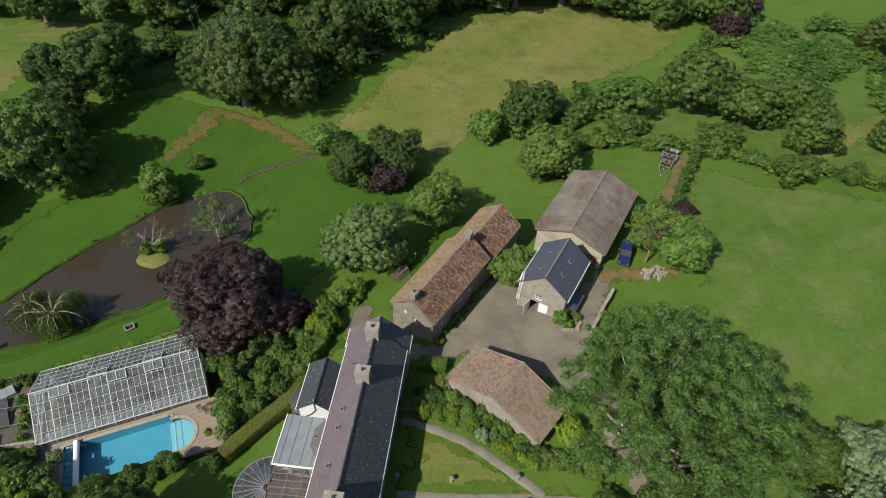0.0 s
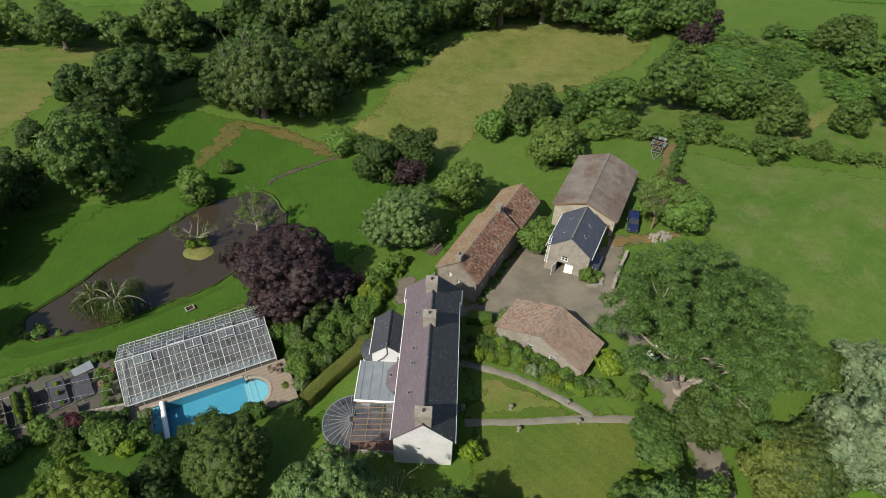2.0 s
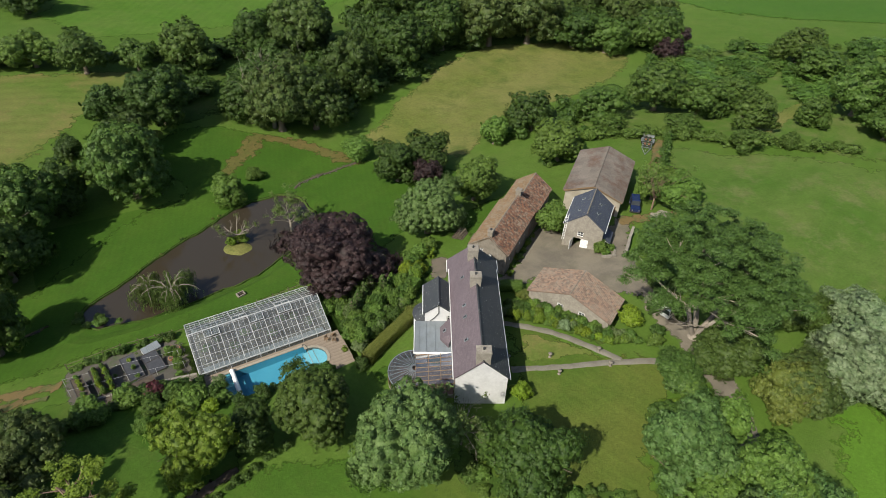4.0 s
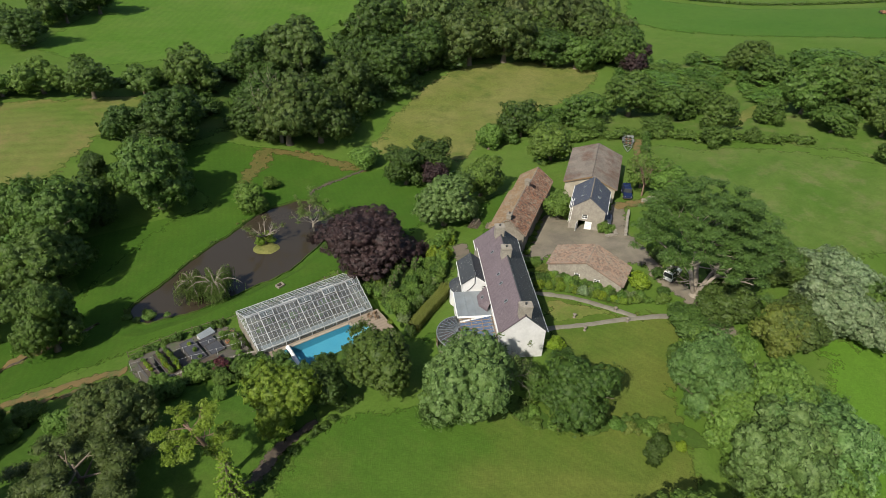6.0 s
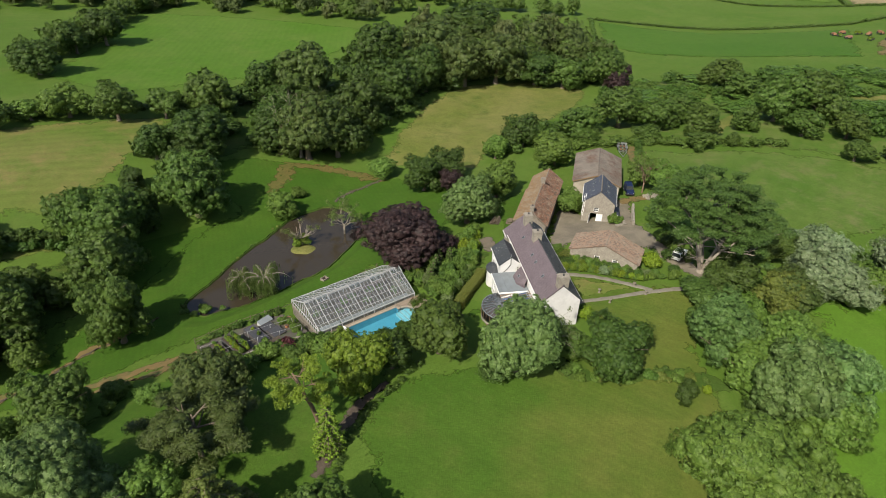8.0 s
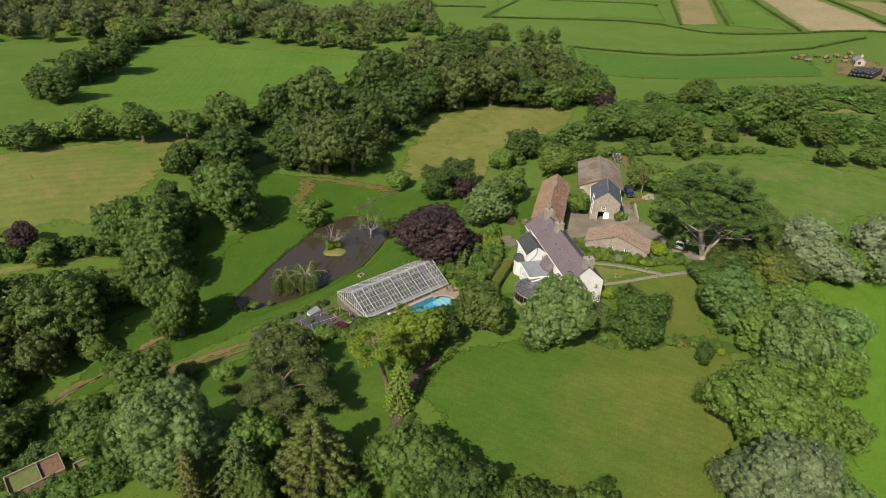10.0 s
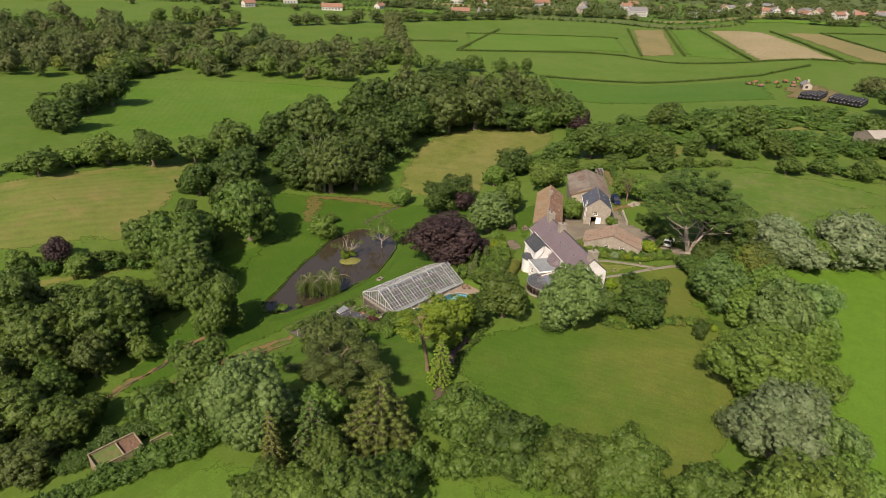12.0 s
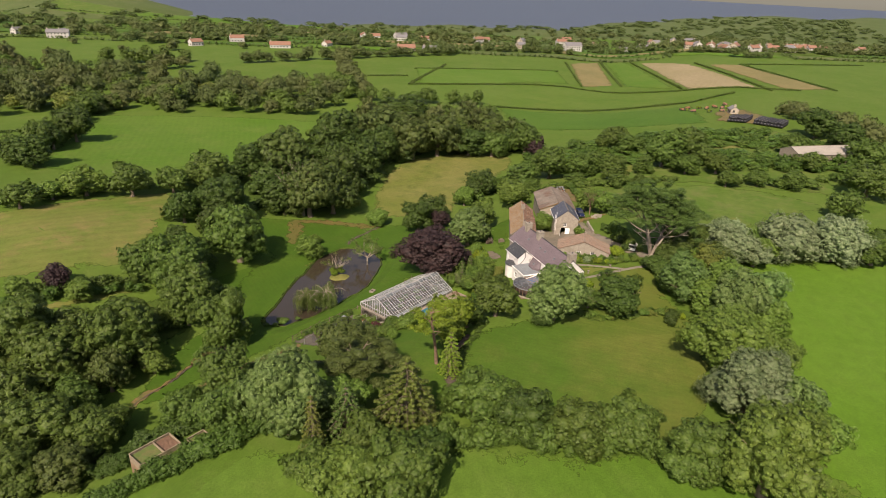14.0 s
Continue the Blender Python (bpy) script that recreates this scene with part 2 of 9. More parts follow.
M_STONE_LIGHT = surf("pale_granite_wall", (0.29, 0.265, 0.225), (0.235, 0.21, 0.175), 1.3, (0.17, 0.15, 0.12), fine=3.5, grain=0.35, bump=0.6, stain_scale=0.4)
M_RENDER = surf("white_limewash", (0.62, 0.62, 0.62), (0.55, 0.55, 0.55), 0.5, (0.42, 0.42, 0.41), fine=3, grain=0.12, bump=0.15, stain=0.5, stain_scale=0.35)
M_CREAM = surf("cream_render", (0.36, 0.325, 0.265), (0.30, 0.27, 0.22), 0.5, (0.22, 0.18, 0.11), fine=3, grain=0.15, bump=0.2, stain_scale=0.3)
M_WHITE = surf("white_paint", (0.80, 0.80, 0.79), (0.74, 0.74, 0.73), 2.0, grain=0.1, rough=0.45, bump=0.05)
M_GREYFRAME = surf("weathered_white_bars", (0.46, 0.47, 0.48), (0.38, 0.39, 0.40), 1.5, grain=0.2, rough=0.5, bump=0.05)
M_LEAD = surf("lead_roof", (0.19, 0.215, 0.235), (0.165, 0.185, 0.20), 0.7, (0.135, 0.15, 0.16), rough=0.5, grain=0.15, bump=0.1)
M_WOOD = surf("weathered_timber", (0.23, 0.15, 0.09), (0.17, 0.115, 0.075), 1.5, fine=8)
M_BARK = surf("grey_bark", (0.17, 0.135, 0.10), (0.11, 0.09, 0.065), 2.0, fine=7, bump=0.7)
M_PALEBARK = surf("bleached_bark", (0.27, 0.235, 0.195), (0.20, 0.17, 0.14), 2.0, fine=7, bump=0.5)
M_REDBARK = surf("reddish_bark", (0.19, 0.125, 0.085), (0.13, 0.085, 0.06), 2.0, fine=7, bump=0.6)
M_POTS = surf("terracotta_pot", (0.42, 0.19, 0.10), (0.36, 0.16, 0.09), 3)
M_IRON = surf("dark_ironwork", (0.035, 0.035, 0.037), (0.05, 0.05, 0.05), 3, rough=0.5, bump=0.05)
M_STEEL = surf("galvanised_steel", (0.42, 0.43, 0.44), (0.33, 0.34, 0.35), 2, rough=0.4, metal=0.7, grain=0.15)
M_RUST = surf("rusty_steel", (0.25, 0.12, 0.06), (0.19, 0.09, 0.05), 2, rough=0.8)
M_LINER = surf("turquoise_pool_liner", (0.075, 0.27, 0.37), (0.065, 0.25, 0.355), 0.6, rough=0.4, grain=0.05, bump=0)
M_SOLAR = surf("dark_blue_car_paint", (0.012, 0.022, 0.07), (0.016, 0.027, 0.08), 2, rough=0.25, grain=0.05, bump=0)
M_RUBBER = surf("black_rubber", (0.02, 0.02, 0.02), (0.03, 0.03, 0.03), 4, rough=0.7)
M_BLACKWRAP = surf("black_bale_wrap", (0.018, 0.019, 0.023), (0.03, 0.031, 0.036), 0.6, rough=0.35, grain=0.1, bump=0.2)
M_GLASS = glass_mat("clear_glass", (0.80, 0.85, 0.85))
# dust, with some reflected sky put into the film's pale colour
M_HAZEGLASS = glass_mat("dusty_sheen_greenhouse_glass", (0.74, 0.82, 0.84), 0.2, 0.10)
M_CONGLASS = glass_mat("dusty_conservatory_glass", (0.62, 0.60, 0.64), 0.15, 0.07)
M_DARKGLASS = surf("dark_window_glass", (0.03, 0.035, 0.04), (0.04, 0.045, 0.05), 1.0, rough=0.08, grain=0.05, bump=0)


def slate_mat(name, base, other, spots, spot_amount):
    """Slates: staggered courses with their own shades, pale lichen spots."""
    m, n, l, b = node_mat(name)
    tc = n.new("ShaderNodeTexCoord").outputs["UV"]
    ob = n.new("ShaderNodeTexCoord").outputs["Object"]
    br = n.new("ShaderNodeTexBrick")
    br.inputs["Scale"].default_value = 1.0
    br.inputs["Brick Width"].default_value, br.inputs["Row Height"].default_value, br.inputs["Mortar Size"].default_value = 0.28, 0.22, 0.012
    br.inputs["Color1"].default_value, br.inputs["Color2"].default_value = (*base, 1), (*other, 1)
    br.inputs["Mortar"].default_value = (*[c * 0.68 for c in base], 1)
    l.new(tc, br.inputs["Vector"])
    col = mix_node(n, l, 0.4, br.outputs["Color"], ramp_node(n, l, noise_node(n, l, ob, 0.35, 6, 0.7), 0.3, 0.7, 0.5, 1.15), "MULTIPLY")
    vo = n.new("ShaderNodeTexVoronoi")
    vo.inputs["Scale"].default_value = 2.9
    l.new(ob, vo.inputs["Vector"])
    near = ramp_node(n, l, vo.outputs["Distance"], 0.12, 0.20, spot_amount, 0)
    gate = ramp_node(n, l, noise_node(n, l, ob, 0.6, 4, 0.7), 0.36, 0.52)
    mul = n.new("ShaderNodeMath")
    mul.operation = "MULTIPLY"
    l.new(near, mul.inputs[0])
    l.new(gate, mul.inputs[1])
    col = mix_node(n, l, mul.outputs[0], col, spots)
    l.new(col, b.inputs["Base Color"])
    b.inputs["Roughness"].default_value = 0.6
    bp = n.new("ShaderNodeBump")
    bp.inputs["Strength"].default_value, bp.inputs["Distance"].default_value = 0.5, 0.02
    l.new(br.outputs["Fac"], bp.inputs["Height"])
    bp.invert = True
    l.new(bp.outputs["Normal"], b.inputs["Normal"])
    return m


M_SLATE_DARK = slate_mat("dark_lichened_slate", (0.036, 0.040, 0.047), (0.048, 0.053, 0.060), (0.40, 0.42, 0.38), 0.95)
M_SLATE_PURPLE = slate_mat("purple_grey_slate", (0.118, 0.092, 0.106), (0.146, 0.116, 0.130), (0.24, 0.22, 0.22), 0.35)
M_SLATE_BLUE = slate_mat("blue_grey_slate", (0.052, 0.060, 0.088), (0.066, 0.075, 0.105), (0.45, 0.42, 0.22), 0.7)
M_SHEET = surf("weathered_cement_sheet", (0.185, 0.158, 0.135), (0.145, 0.125, 0.108), 0.35, (0.105, 0.052, 0.032), fine=3, island=0.3, stain=0.85, stain_scale=0.22, spread=(0.35, 0.65))


def tile_mat(name, clay, dark, grey, share=0.45, patch=0.6):
    """Clay tiles of mixed age: each tile its own shade from clay to soot and lichen."""
    m, n, l, b = node_mat(name)
    rnd = n.new("ShaderNodeNewGeometry").outputs["Random Per Island"]
    tc = n.new("ShaderNodeTexCoord").outputs["Object"]
    col = mix_node(n, l, ramp_node(n, l, rnd, share, 1.0), clay, dark)
    wn_ = n.new("ShaderNodeTexWhiteNoise")
    wn_.noise_dimensions = "1D"
    l.new(rnd, wn_.inputs["W"])
    col = mix_node(n, l, ramp_node(n, l, wn_.outputs["Value"], 0.7, 0.95, 0, 0.8), col, grey)
    col = mix_node(n, l, ramp_node(n, l, noise_node(n, l, tc, 0.45, 6, 0.7), 0.45, 0.68, 0, patch), col, grey)
    col = mix_node(n, l, 0.4, col, ramp_node(n, l, noise_node(n, l, tc, 5.0, 4), 0.3, 0.7, 0.3, 1.1), "MULTIPLY")
    l.new(col, b.inputs["Base Color"])
    b.inputs["Roughness"].default_value = 0.85
    return m


M_TILE_RED = tile_mat("mottled_red_clay_tiles", (0.180, 0.080, 0.046), (0.042, 0.030, 0.024), (0.23, 0.185, 0.14), 0.2, 0.3)
M_TILE_OCHRE = tile_mat("ochre_lichened_tiles", (0.195, 0.122, 0.062), (0.14, 0.09, 0.05), (0.20, 0.17, 0.13), 0.2)
M_TILE_PINK = tile_mat("weathered_pink_clay_tiles", (0.235, 0.155, 0.115), (0.12, 0.088, 0.068), (0.20, 0.168, 0.136), 0.2)

LEAVES = {
    "oak": leaf_mat("oak_leaves", (0.031, 0.065, 0.010), (0.071, 0.126, 0.021), (0.093, 0.147, 0.029)),
    "dark": leaf_mat("dark_leaves", (0.018, 0.043, 0.008), (0.048, 0.090, 0.015), (0.060, 0.104, 0.018)),
    "light": leaf_mat("fresh_leaves", (0.047, 0.097, 0.015), (0.106, 0.186, 0.030), (0.132, 0.212, 0.040)),
    "whitebeam": leaf_mat("grey_green_leaves", (0.048, 0.102, 0.025), (0.112, 0.196, 0.051), (0.150, 0.238, 0.076)),
    "silver": leaf_mat("silver_leaves", (0.086, 0.140, 0.058), (0.166, 0.230, 0.110), (0.225, 0.285, 0.160)),
    "pale": leaf_mat("dull_silver_leaves", (0.066, 0.112, 0.044), (0.130, 0.188, 0.084), (0.172, 0.226, 0.118)),
    "golden": leaf_mat("yellow_green_leaves", (0.056, 0.106, 0.010), (0.128, 0.200, 0.020), (0.155, 0.222, 0.025)),
    "copper": leaf_mat("copper_leaves", (0.012, 0.008, 0.0085), (0.036, 0.021, 0.022), (0.048, 0.027, 0.027), 0.10),
    "poplar": leaf_mat("olive_leaves", (0.032, 0.060, 0.013), (0.070, 0.108, 0.025), (0.090, 0.122, 0.031)),
    "pine": leaf_mat("pine_needles", (0.023, 0.051, 0.010), (0.060, 0.108, 0.020), (0.078, 0.128, 0.026), 0.15),
    "conifer": leaf_mat("cypress_sprays", (0.032, 0.056, 0.010), (0.076, 0.112, 0.018), (0.104, 0.124, 0.022), 0.12),
    "willow": leaf_mat("willow_leaves", (0.050, 0.085, 0.018), (0.105, 0.160, 0.036), (0.135, 0.185, 0.048), 0.35),
    "lime": leaf_mat("lime_green_shrub_leaves", (0.075, 0.130, 0.008), (0.16, 0.24, 0.018), (0.20, 0.28, 0.022)),
    "fresh_lime": leaf_mat("lime_maple_leaves", (0.072, 0.130, 0.011), (0.150, 0.235, 0.022), (0.180, 0.265, 0.028)),
    "russet": leaf_mat("russet_leaves", (0.060, 0.088, 0.016), (0.128, 0.168, 0.032), (0.158, 0.190, 0.040)),
    "hedge": leaf_mat("hedge_leaves", (0.022, 0.055, 0.008), (0.055, 0.110, 0.017), (0.072, 0.130, 0.022)),
    "bramble": leaf_mat("scrub_leaves", (0.038, 0.086, 0.013), (0.084, 0.155, 0.025), (0.108, 0.178, 0.034)),
    # far leaves are greyer and paler: distance haze put into their colour
    "far": leaf_mat("hazed_wood_leaves", (0.050, 0.084, 0.024), (0.092, 0.140, 0.040), (0.112, 0.158, 0.050), 0.35),
    "far_olive": leaf_mat("hazed_olive_leaves", (0.056, 0.078, 0.024), (0.104, 0.132, 0.042), (0.124, 0.145, 0.050), 0.35),
    "maple": leaf_mat("blue_green_leaves", (0.036, 0.082, 0.019), (0.086, 0.162, 0.040), (0.112, 0.190, 0.052)),
    "olive_hedge": leaf_mat("clipped_hedge_leaves", (0.080, 0.106, 0.018), (0.150, 0.176, 0.034), (0.170, 0.190, 0.040)),
    "red": leaf_mat("red_shrub_leaves", (0.034, 0.011, 0.014), (0.092, 0.026, 0.034), (0.120, 0.034, 0.042), 0.15),
    "flower": leaf_mat("white_flower_heads", (0.05, 0.10, 0.02), (0.19, 0.22, 0.12), (0.12, 0.18, 0.05)),
}

# ---- building helpers ----


def empty(name, m, label, category, group="", kind=""):
    ob = new(name)
    ob.empty_display_size = 0.1
    ob.matrix_world = m
    return tagged(ob, label, category, group, kind)


class Shape:
    """Vertices and faces of one mesh, gathered piece by piece."""

    def __init__(self):
        self.v, self.f, self.uv = [], [], []

    def face(self, pts, uvs=None):
        k = len(self.v)
        self.v += [tuple(p) for p in pts]
        self.f.append(tuple(range(k, k + len(pts))))
        self.uv.append(uvs or [(p[0], p[1]) for p in pts])

    def hexa(self, low, high):
        """A block between two quads, both counter-clockwise from above."""
        k = len(self.v)
        self.v += [tuple(p) for p in low] + [tuple(p) for p in high]
        quads = [(3, 2, 1, 0), (4, 5, 6, 7), (0, 1, 5, 4), (1, 2, 6, 5), (2, 3, 7, 6), (3, 0, 4, 7)]
        for q in quads:
            self.f.append(tuple(k + i for i in q))
            self.uv.append([(self.v[k + i][0] + self.v[k + i][1], self.v[k + i][2]) for i in q])

    def box(self, x0, x1, y0, y1, z0, z1):
        self.hexa([(x0, y0, z0), (x1, y0, z0), (x1, y1, z0), (x0, y1, z0)], [(x0, y0, z1), (x1, y0, z1), (x1, y1, z1), (x0, y1, z1)])

    def beam(self, a, b, w, h=None):
        """A bar of width w and height h from a to b."""
        a, b = Vector(a), Vector(b)
        h = h or w
        d = (b - a).normalized()
        s = d.cross(Vector((0, 0, 1)))
        s = s.normalized() if s.length > 1e-3 else Vector((1, 0, 0))
        u = s.cross(d).normalized()
        q = [a - s * w / 2 - u * h / 2, a + s * w / 2 - u * h / 2, a + s * w / 2 + u * h / 2, a - s * w / 2 + u * h / 2]
        self.hexa(q, [p + (b - a) for p in q])

    def tube(self, pts, radii, sides=7):
        k = len(self.v)
        pts = [Vector(p) for p in pts]
        for i, (p, r) in enumerate(zip(pts, radii)):
            d = (pts[min(i + 1, len(pts) - 1)] - pts[max(i - 1, 0)]).normalized()
            s = d.cross(Vector((0.31, 0.87, 0.21))).normalized()
            u = s.cross(d)
            for j in range(sides):
                a = 2 * math.pi * j / sides
                self.v.append(tuple(p + s * (r * math.cos(a)) + u * (r * math.sin(a))))
        for i in range(len(pts) - 1):
            for j in range(sides):
                q = (k + i * sides + j, k + i * sides + (j + 1) % sides, k + (i + 1) * sides + (j + 1) % sides, k + (i + 1) * sides + j)
                self.f.append(q)
                self.uv.append([(0, 0), (1, 0), (1, 1), (0, 1)])
        self.f.append(tuple(k + (len(pts) - 1) * sides + j for j in range(sides)))
        self.uv.append([(0, 0)] * sides)

    def mesh(self, name, smooth=False):
        me = bpy.data.meshes.new(name)
        me.from_pydata(self.v, [], self.f)
        layer = me.uv_layers.new(name="UVMap")
        layer.data.foreach_set("uv", [c for face in self.uv for uv in face for c in uv])
        if smooth:
            me.polygons.foreach_set("use_smooth", [True] * len(me.polygons))
        me.validate()
        return me


def part(name, shape, material, parent=None, label="", smooth=False, kind=""):
    """One mesh object of a Shape, under a thing or a part; without a parent, a thing of its own."""
    me = shape if isinstance(shape, bpy.types.Mesh) else shape.mesh(name, smooth)
    if material and not me.materials:
        me.materials.append(material)
    ob = new(name, me)
    if parent:
        ob.parent = parent
    if label or kind:
        tagged(ob, label, kind=kind)
    return ob


# ---- the lie of the land ----


def ease(a, b, v):
    t = min(1.0, max(0.0, (v - a) / (b - a)))
    return t * t * (3 - 2 * t)


def knots(v, *kn):
    if v <= kn[0][0]:
        return kn[0][1]
    for (a, p), (b, q) in zip(kn, kn[1:]):
        if v <= b:
            return p + (q - p) * (v - a) / (b - a)
    return kn[-1][1]


def bump(x, y, cx, cy, rx, ry, h):
    return h * math.exp(-(((x - cx) / rx) ** 2 + ((y - cy) / ry) ** 2))


def height(x, y):
    """A plateau round the house, the stream's valley north-west of it, fields beyond that fall to the shore."""
    axis = knots(x, (-260, -20), (-120, 48), (-63, 73), (-13, 87), (15, 99), (60, 118), (120, 124), (300, 150), (900, 420))
    d = y - axis
    if d < 0:
        w = knots(x, (-120, 26), (-80, 28), (-40, 48), (0, 60), (50, 80), (110, 95))
        t = max(0.0, 1 + d / w)
        z = -10.6 * (0.5 * t + 0.5 * ease(0, 1, t))
    else:
        z = -10.6 + knots(x, (-60, 9.5), (-10, 5.0), (40, 2.5), (300, 3.0)) * ease(6, 75, d)
    z -= bump(x, y, -19, 51, 16, 9, 2.0)
    r = x * 0.35 + y * 0.94
    s = x * 0.80 + y * 0.60
    z -= 28 * ease(560, 1150, s)
    shore = y - knots(x, (0, 1300), (391, 1266), (731, 1054), (1336, 741), (1944, 760), (2700, 700), (3400, 100))
    z -= 60 * ease(-60, 140, shore + 50 * math.sin(x / 90) + 30 * math.sin(x / 37))
    if s > 700 or r > 700:
        z += bump(x, y, 560, 1690, 330, 400, 112)
    return z


def inside(x, y, poly):
    odd = False
    for (ax, ay), (bx, by) in zip(poly, poly[1:] + poly[:1]):
        if (ay > y) != (by > y) and x < (bx - ax) * (y - ay) / (by - ay) + ax:
            odd = not odd
    return odd


def rounded(pts, steps=5, wobble=0.0, seed=1):
    """A smooth closed line through the corner points."""
    out, k = [], len(pts)
    for i in range(k):
        p0, p1, p2, p3 = (Vector((*pts[(i + j - 1) % k], 0)) for j in range(4))
        for s in range(steps):
            t = s / steps
            q = 0.5 * (2 * p1 + (p2 - p0) * t + (2 * p0 - 5 * p1 + 4 * p2 - p3) * t * t + (3 * p1 - p0 - 3 * p2 + p3) * t ** 3)
            if wobble:
                q = q + Vector((noise.noise(q * 0.7 + Vector((seed, 0, 0))), noise.noise(q * 0.7 + Vector((0, seed, 9))), 0)) * wobble
            out.append((q.x, q.y))
    return out


def offset(line, d, span=1):
    """A closed line moved outward by d (counter-clockwise lines)."""
    k, out = len(line), []
    for i in range(k):
        t = Vector(line[(i + span) % k]) - Vector(line[i - span])
        t.normalize()
        out.append((line[i][0] + t.y * d, line[i][1] - t.x * d))
    return out


WATER = -10.42
POND = rounded([(-41.3, 79.8), (-40.5, 74.3), (-37, 73.6), (-31.5, 72.6), (-22.5, 73.2), (-13, 74.2), (-4.0, 79.0), (1.4, 82.6), (3.3, 86.4), (3.4, 90.2), (2.2, 95.4), (-1.8, 97.4), (-9.5, 97.0), (-18, 92.8), (-26.5, 88.8), (-34, 84.0)], 6, 0.5, 3)
POND_WIDE = offset(POND, 2.2, 4)
from mathutils.geometry import delaunay_2d_cdt

POOL_YAW = -2.5
TERRACE = pose(-18.5, 50.0, 0, 0, 0, POOL_YAW)
TERRACE_INV = TERRACE.inverted()


def ground(x, y):
    """The ground sheet's height: the land with the pond dug out and the terrace levelled."""
    z = height(x, y)
    if -46 < x < 10 and 68 < y < 102 and inside(x, y, POND_WIDE):
        z = min(z, WATER - 1.3)
    if -32 < x < -4 and 38 < y < 66:
        p = TERRACE_INV @ Vector((x, y, 0))
        if -10.5 < p.x < 11.5 and -7.3 < p.y < 11.6:
            z = min(z, -7.5)
    return z


def steps_to(start, end, first, growth):
    out, v, s = [], start, first
    while abs(v) < abs(end):
        v += s if end > start else -s
        out.append(v)
        s *= growth
    return out


gx = list(reversed(steps_to(-130, -2600, 3, 1.16))) + [-130 + 2.5 * i for i in range(119)] + steps_to(165, 5200, 3, 1.10)
gy = list(reversed(steps_to(-50, -2200, 3, 1.2))) + [-50 + 2.5 * i for i in range(105)] + steps_to(210, 5200, 3, 1.10)
gv = [(x, y, ground(x, y)) for y in gy for x in gx]
nx = len(gx)
gf = [(j * nx + i, j * nx + i + 1, (j + 1) * nx + i + 1, (j + 1) * nx + i) for j in range(len(gy) - 1) for i in range(nx - 1)]
gm = bpy.data.meshes.new("ground")
gm.from_pydata(gv, [], gf)
gm.polygons.foreach_set("use_smooth", [True] * len(gm.polygons))
gm.materials.append(M_PASTURE)
gm.materials.append(M_HEATH)
gm.materials.append(M_LAWN)
gm.polygons.foreach_set("material_index", [1 if p.center.y > 1200 or 0.78 * p.center.x + 0.62 * p.center.y > 1120 else 2 if -48 < p.center.x < 14 and 68 < p.center.y < 104 else 0 for p in gm.polygons])
tagged(new("ground", gm), "rolling green pasture land falling to the sea", "ground", kind="structure")


def sheet(name, line, material, lift, cell, label, category, z=None, kind="structure", hole=()):
    """A patch of ground cover that follows the land a little above it."""
    n = len(line)
    xs, ys = [p[0] for p in line], [p[1] for p in line]
    pts = [Vector(p) for p in line]
    rng = random.Random(len(name) + n)
    y = min(ys)
    small = offset(line, -cell * 0.4)
    while y < max(ys):
        x = min(xs)
        while x < max(xs):
            q = (x + rng.uniform(-0.2, 0.2) * cell, y + rng.uniform(-0.2, 0.2) * cell)
            if inside(*q, small) and inside(*q, line):
                pts.append(Vector(q))
            x += cell
        y += cell
    edges = [(i, (i + 1) % n) for i in range(n)]
    if hole:
        k, c = len(pts), len(hole)
        pts += [Vector(p) for p in hole]
        edges += [(k + i, k + (i + 1) % c) for i in range(c)]
    v, _, f, *_ = delaunay_2d_cdt(pts, edges, [], 1, 1e-4)
    if hole:
        f = [t for t in f if not inside(sum(v[i].x for i in t) / 3, sum(v[i].y for i in t) / 3, hole)]
    me = bpy.data.meshes.new(name)
    rim = {(round(x, 3), round(y, 3)) for x, y in line}
    me.from_pydata([(p.x, p.y, (height(p.x, p.y) + (0.01 if (round(p.x, 3), round(p.y, 3)) in rim else lift)) if z is None else z) for p in v], [], f)
    me.polygons.foreach_set("use_smooth", [True] * len(me.polygons))
    me.materials.append(material)
    at = me.attributes.new("rim", "FLOAT", "POINT")
    at.data.foreach_set("value", [1.0 if (round(p.x, 3), round(p.y, 3)) in rim else 0.0 for p in v])
    if len(me.polygons) and me.polygons[0].normal.z < 0:
        me.flip_normals()
    return tagged(new(name, me), label, category, kind=kind)


def dense(pts, step):
    """A closed polygon with corners kept and sides cut into short lengths."""
    out = []
    for a, b in zip(pts, pts[1:] + pts[:1]):
        k = max(1, int(math.hypot(b[0] - a[0], b[1] - a[1]) / step))
        out += [(a[0] + (b[0] - a[0]) * i / k, a[1] + (b[1] - a[1]) * i / k) for i in range(k)]
    return out


# water
wm, wnn, wl, wb = node_mat("pond_water")
wb.inputs["Base Color"].default_value = (0.036, 0.029, 0.020, 1)
wb.inputs["Roughness"].default_value = 0.07
wtc = wnn.new("ShaderNodeTexCoord").outputs["Object"]
wbp = wnn.new("ShaderNodeBump")
wbp.inputs["Strength"].default_value, wbp.inputs["Distance"].default_value = 0.25, 0.02
wl.new(noise_node(wnn, wl, wtc, 1.6, 3), wbp.inputs["Height"])
wl.new(wbp.outputs["Normal"], wb.inputs["Normal"])
M_POND = wm
sm, sn, sl, sb = node_mat("sea_water")
sb.inputs["Base Color"].default_value = (0.058, 0.075, 0.108, 1)
sb.inputs["Specular IOR Level"].default_value = 0.12
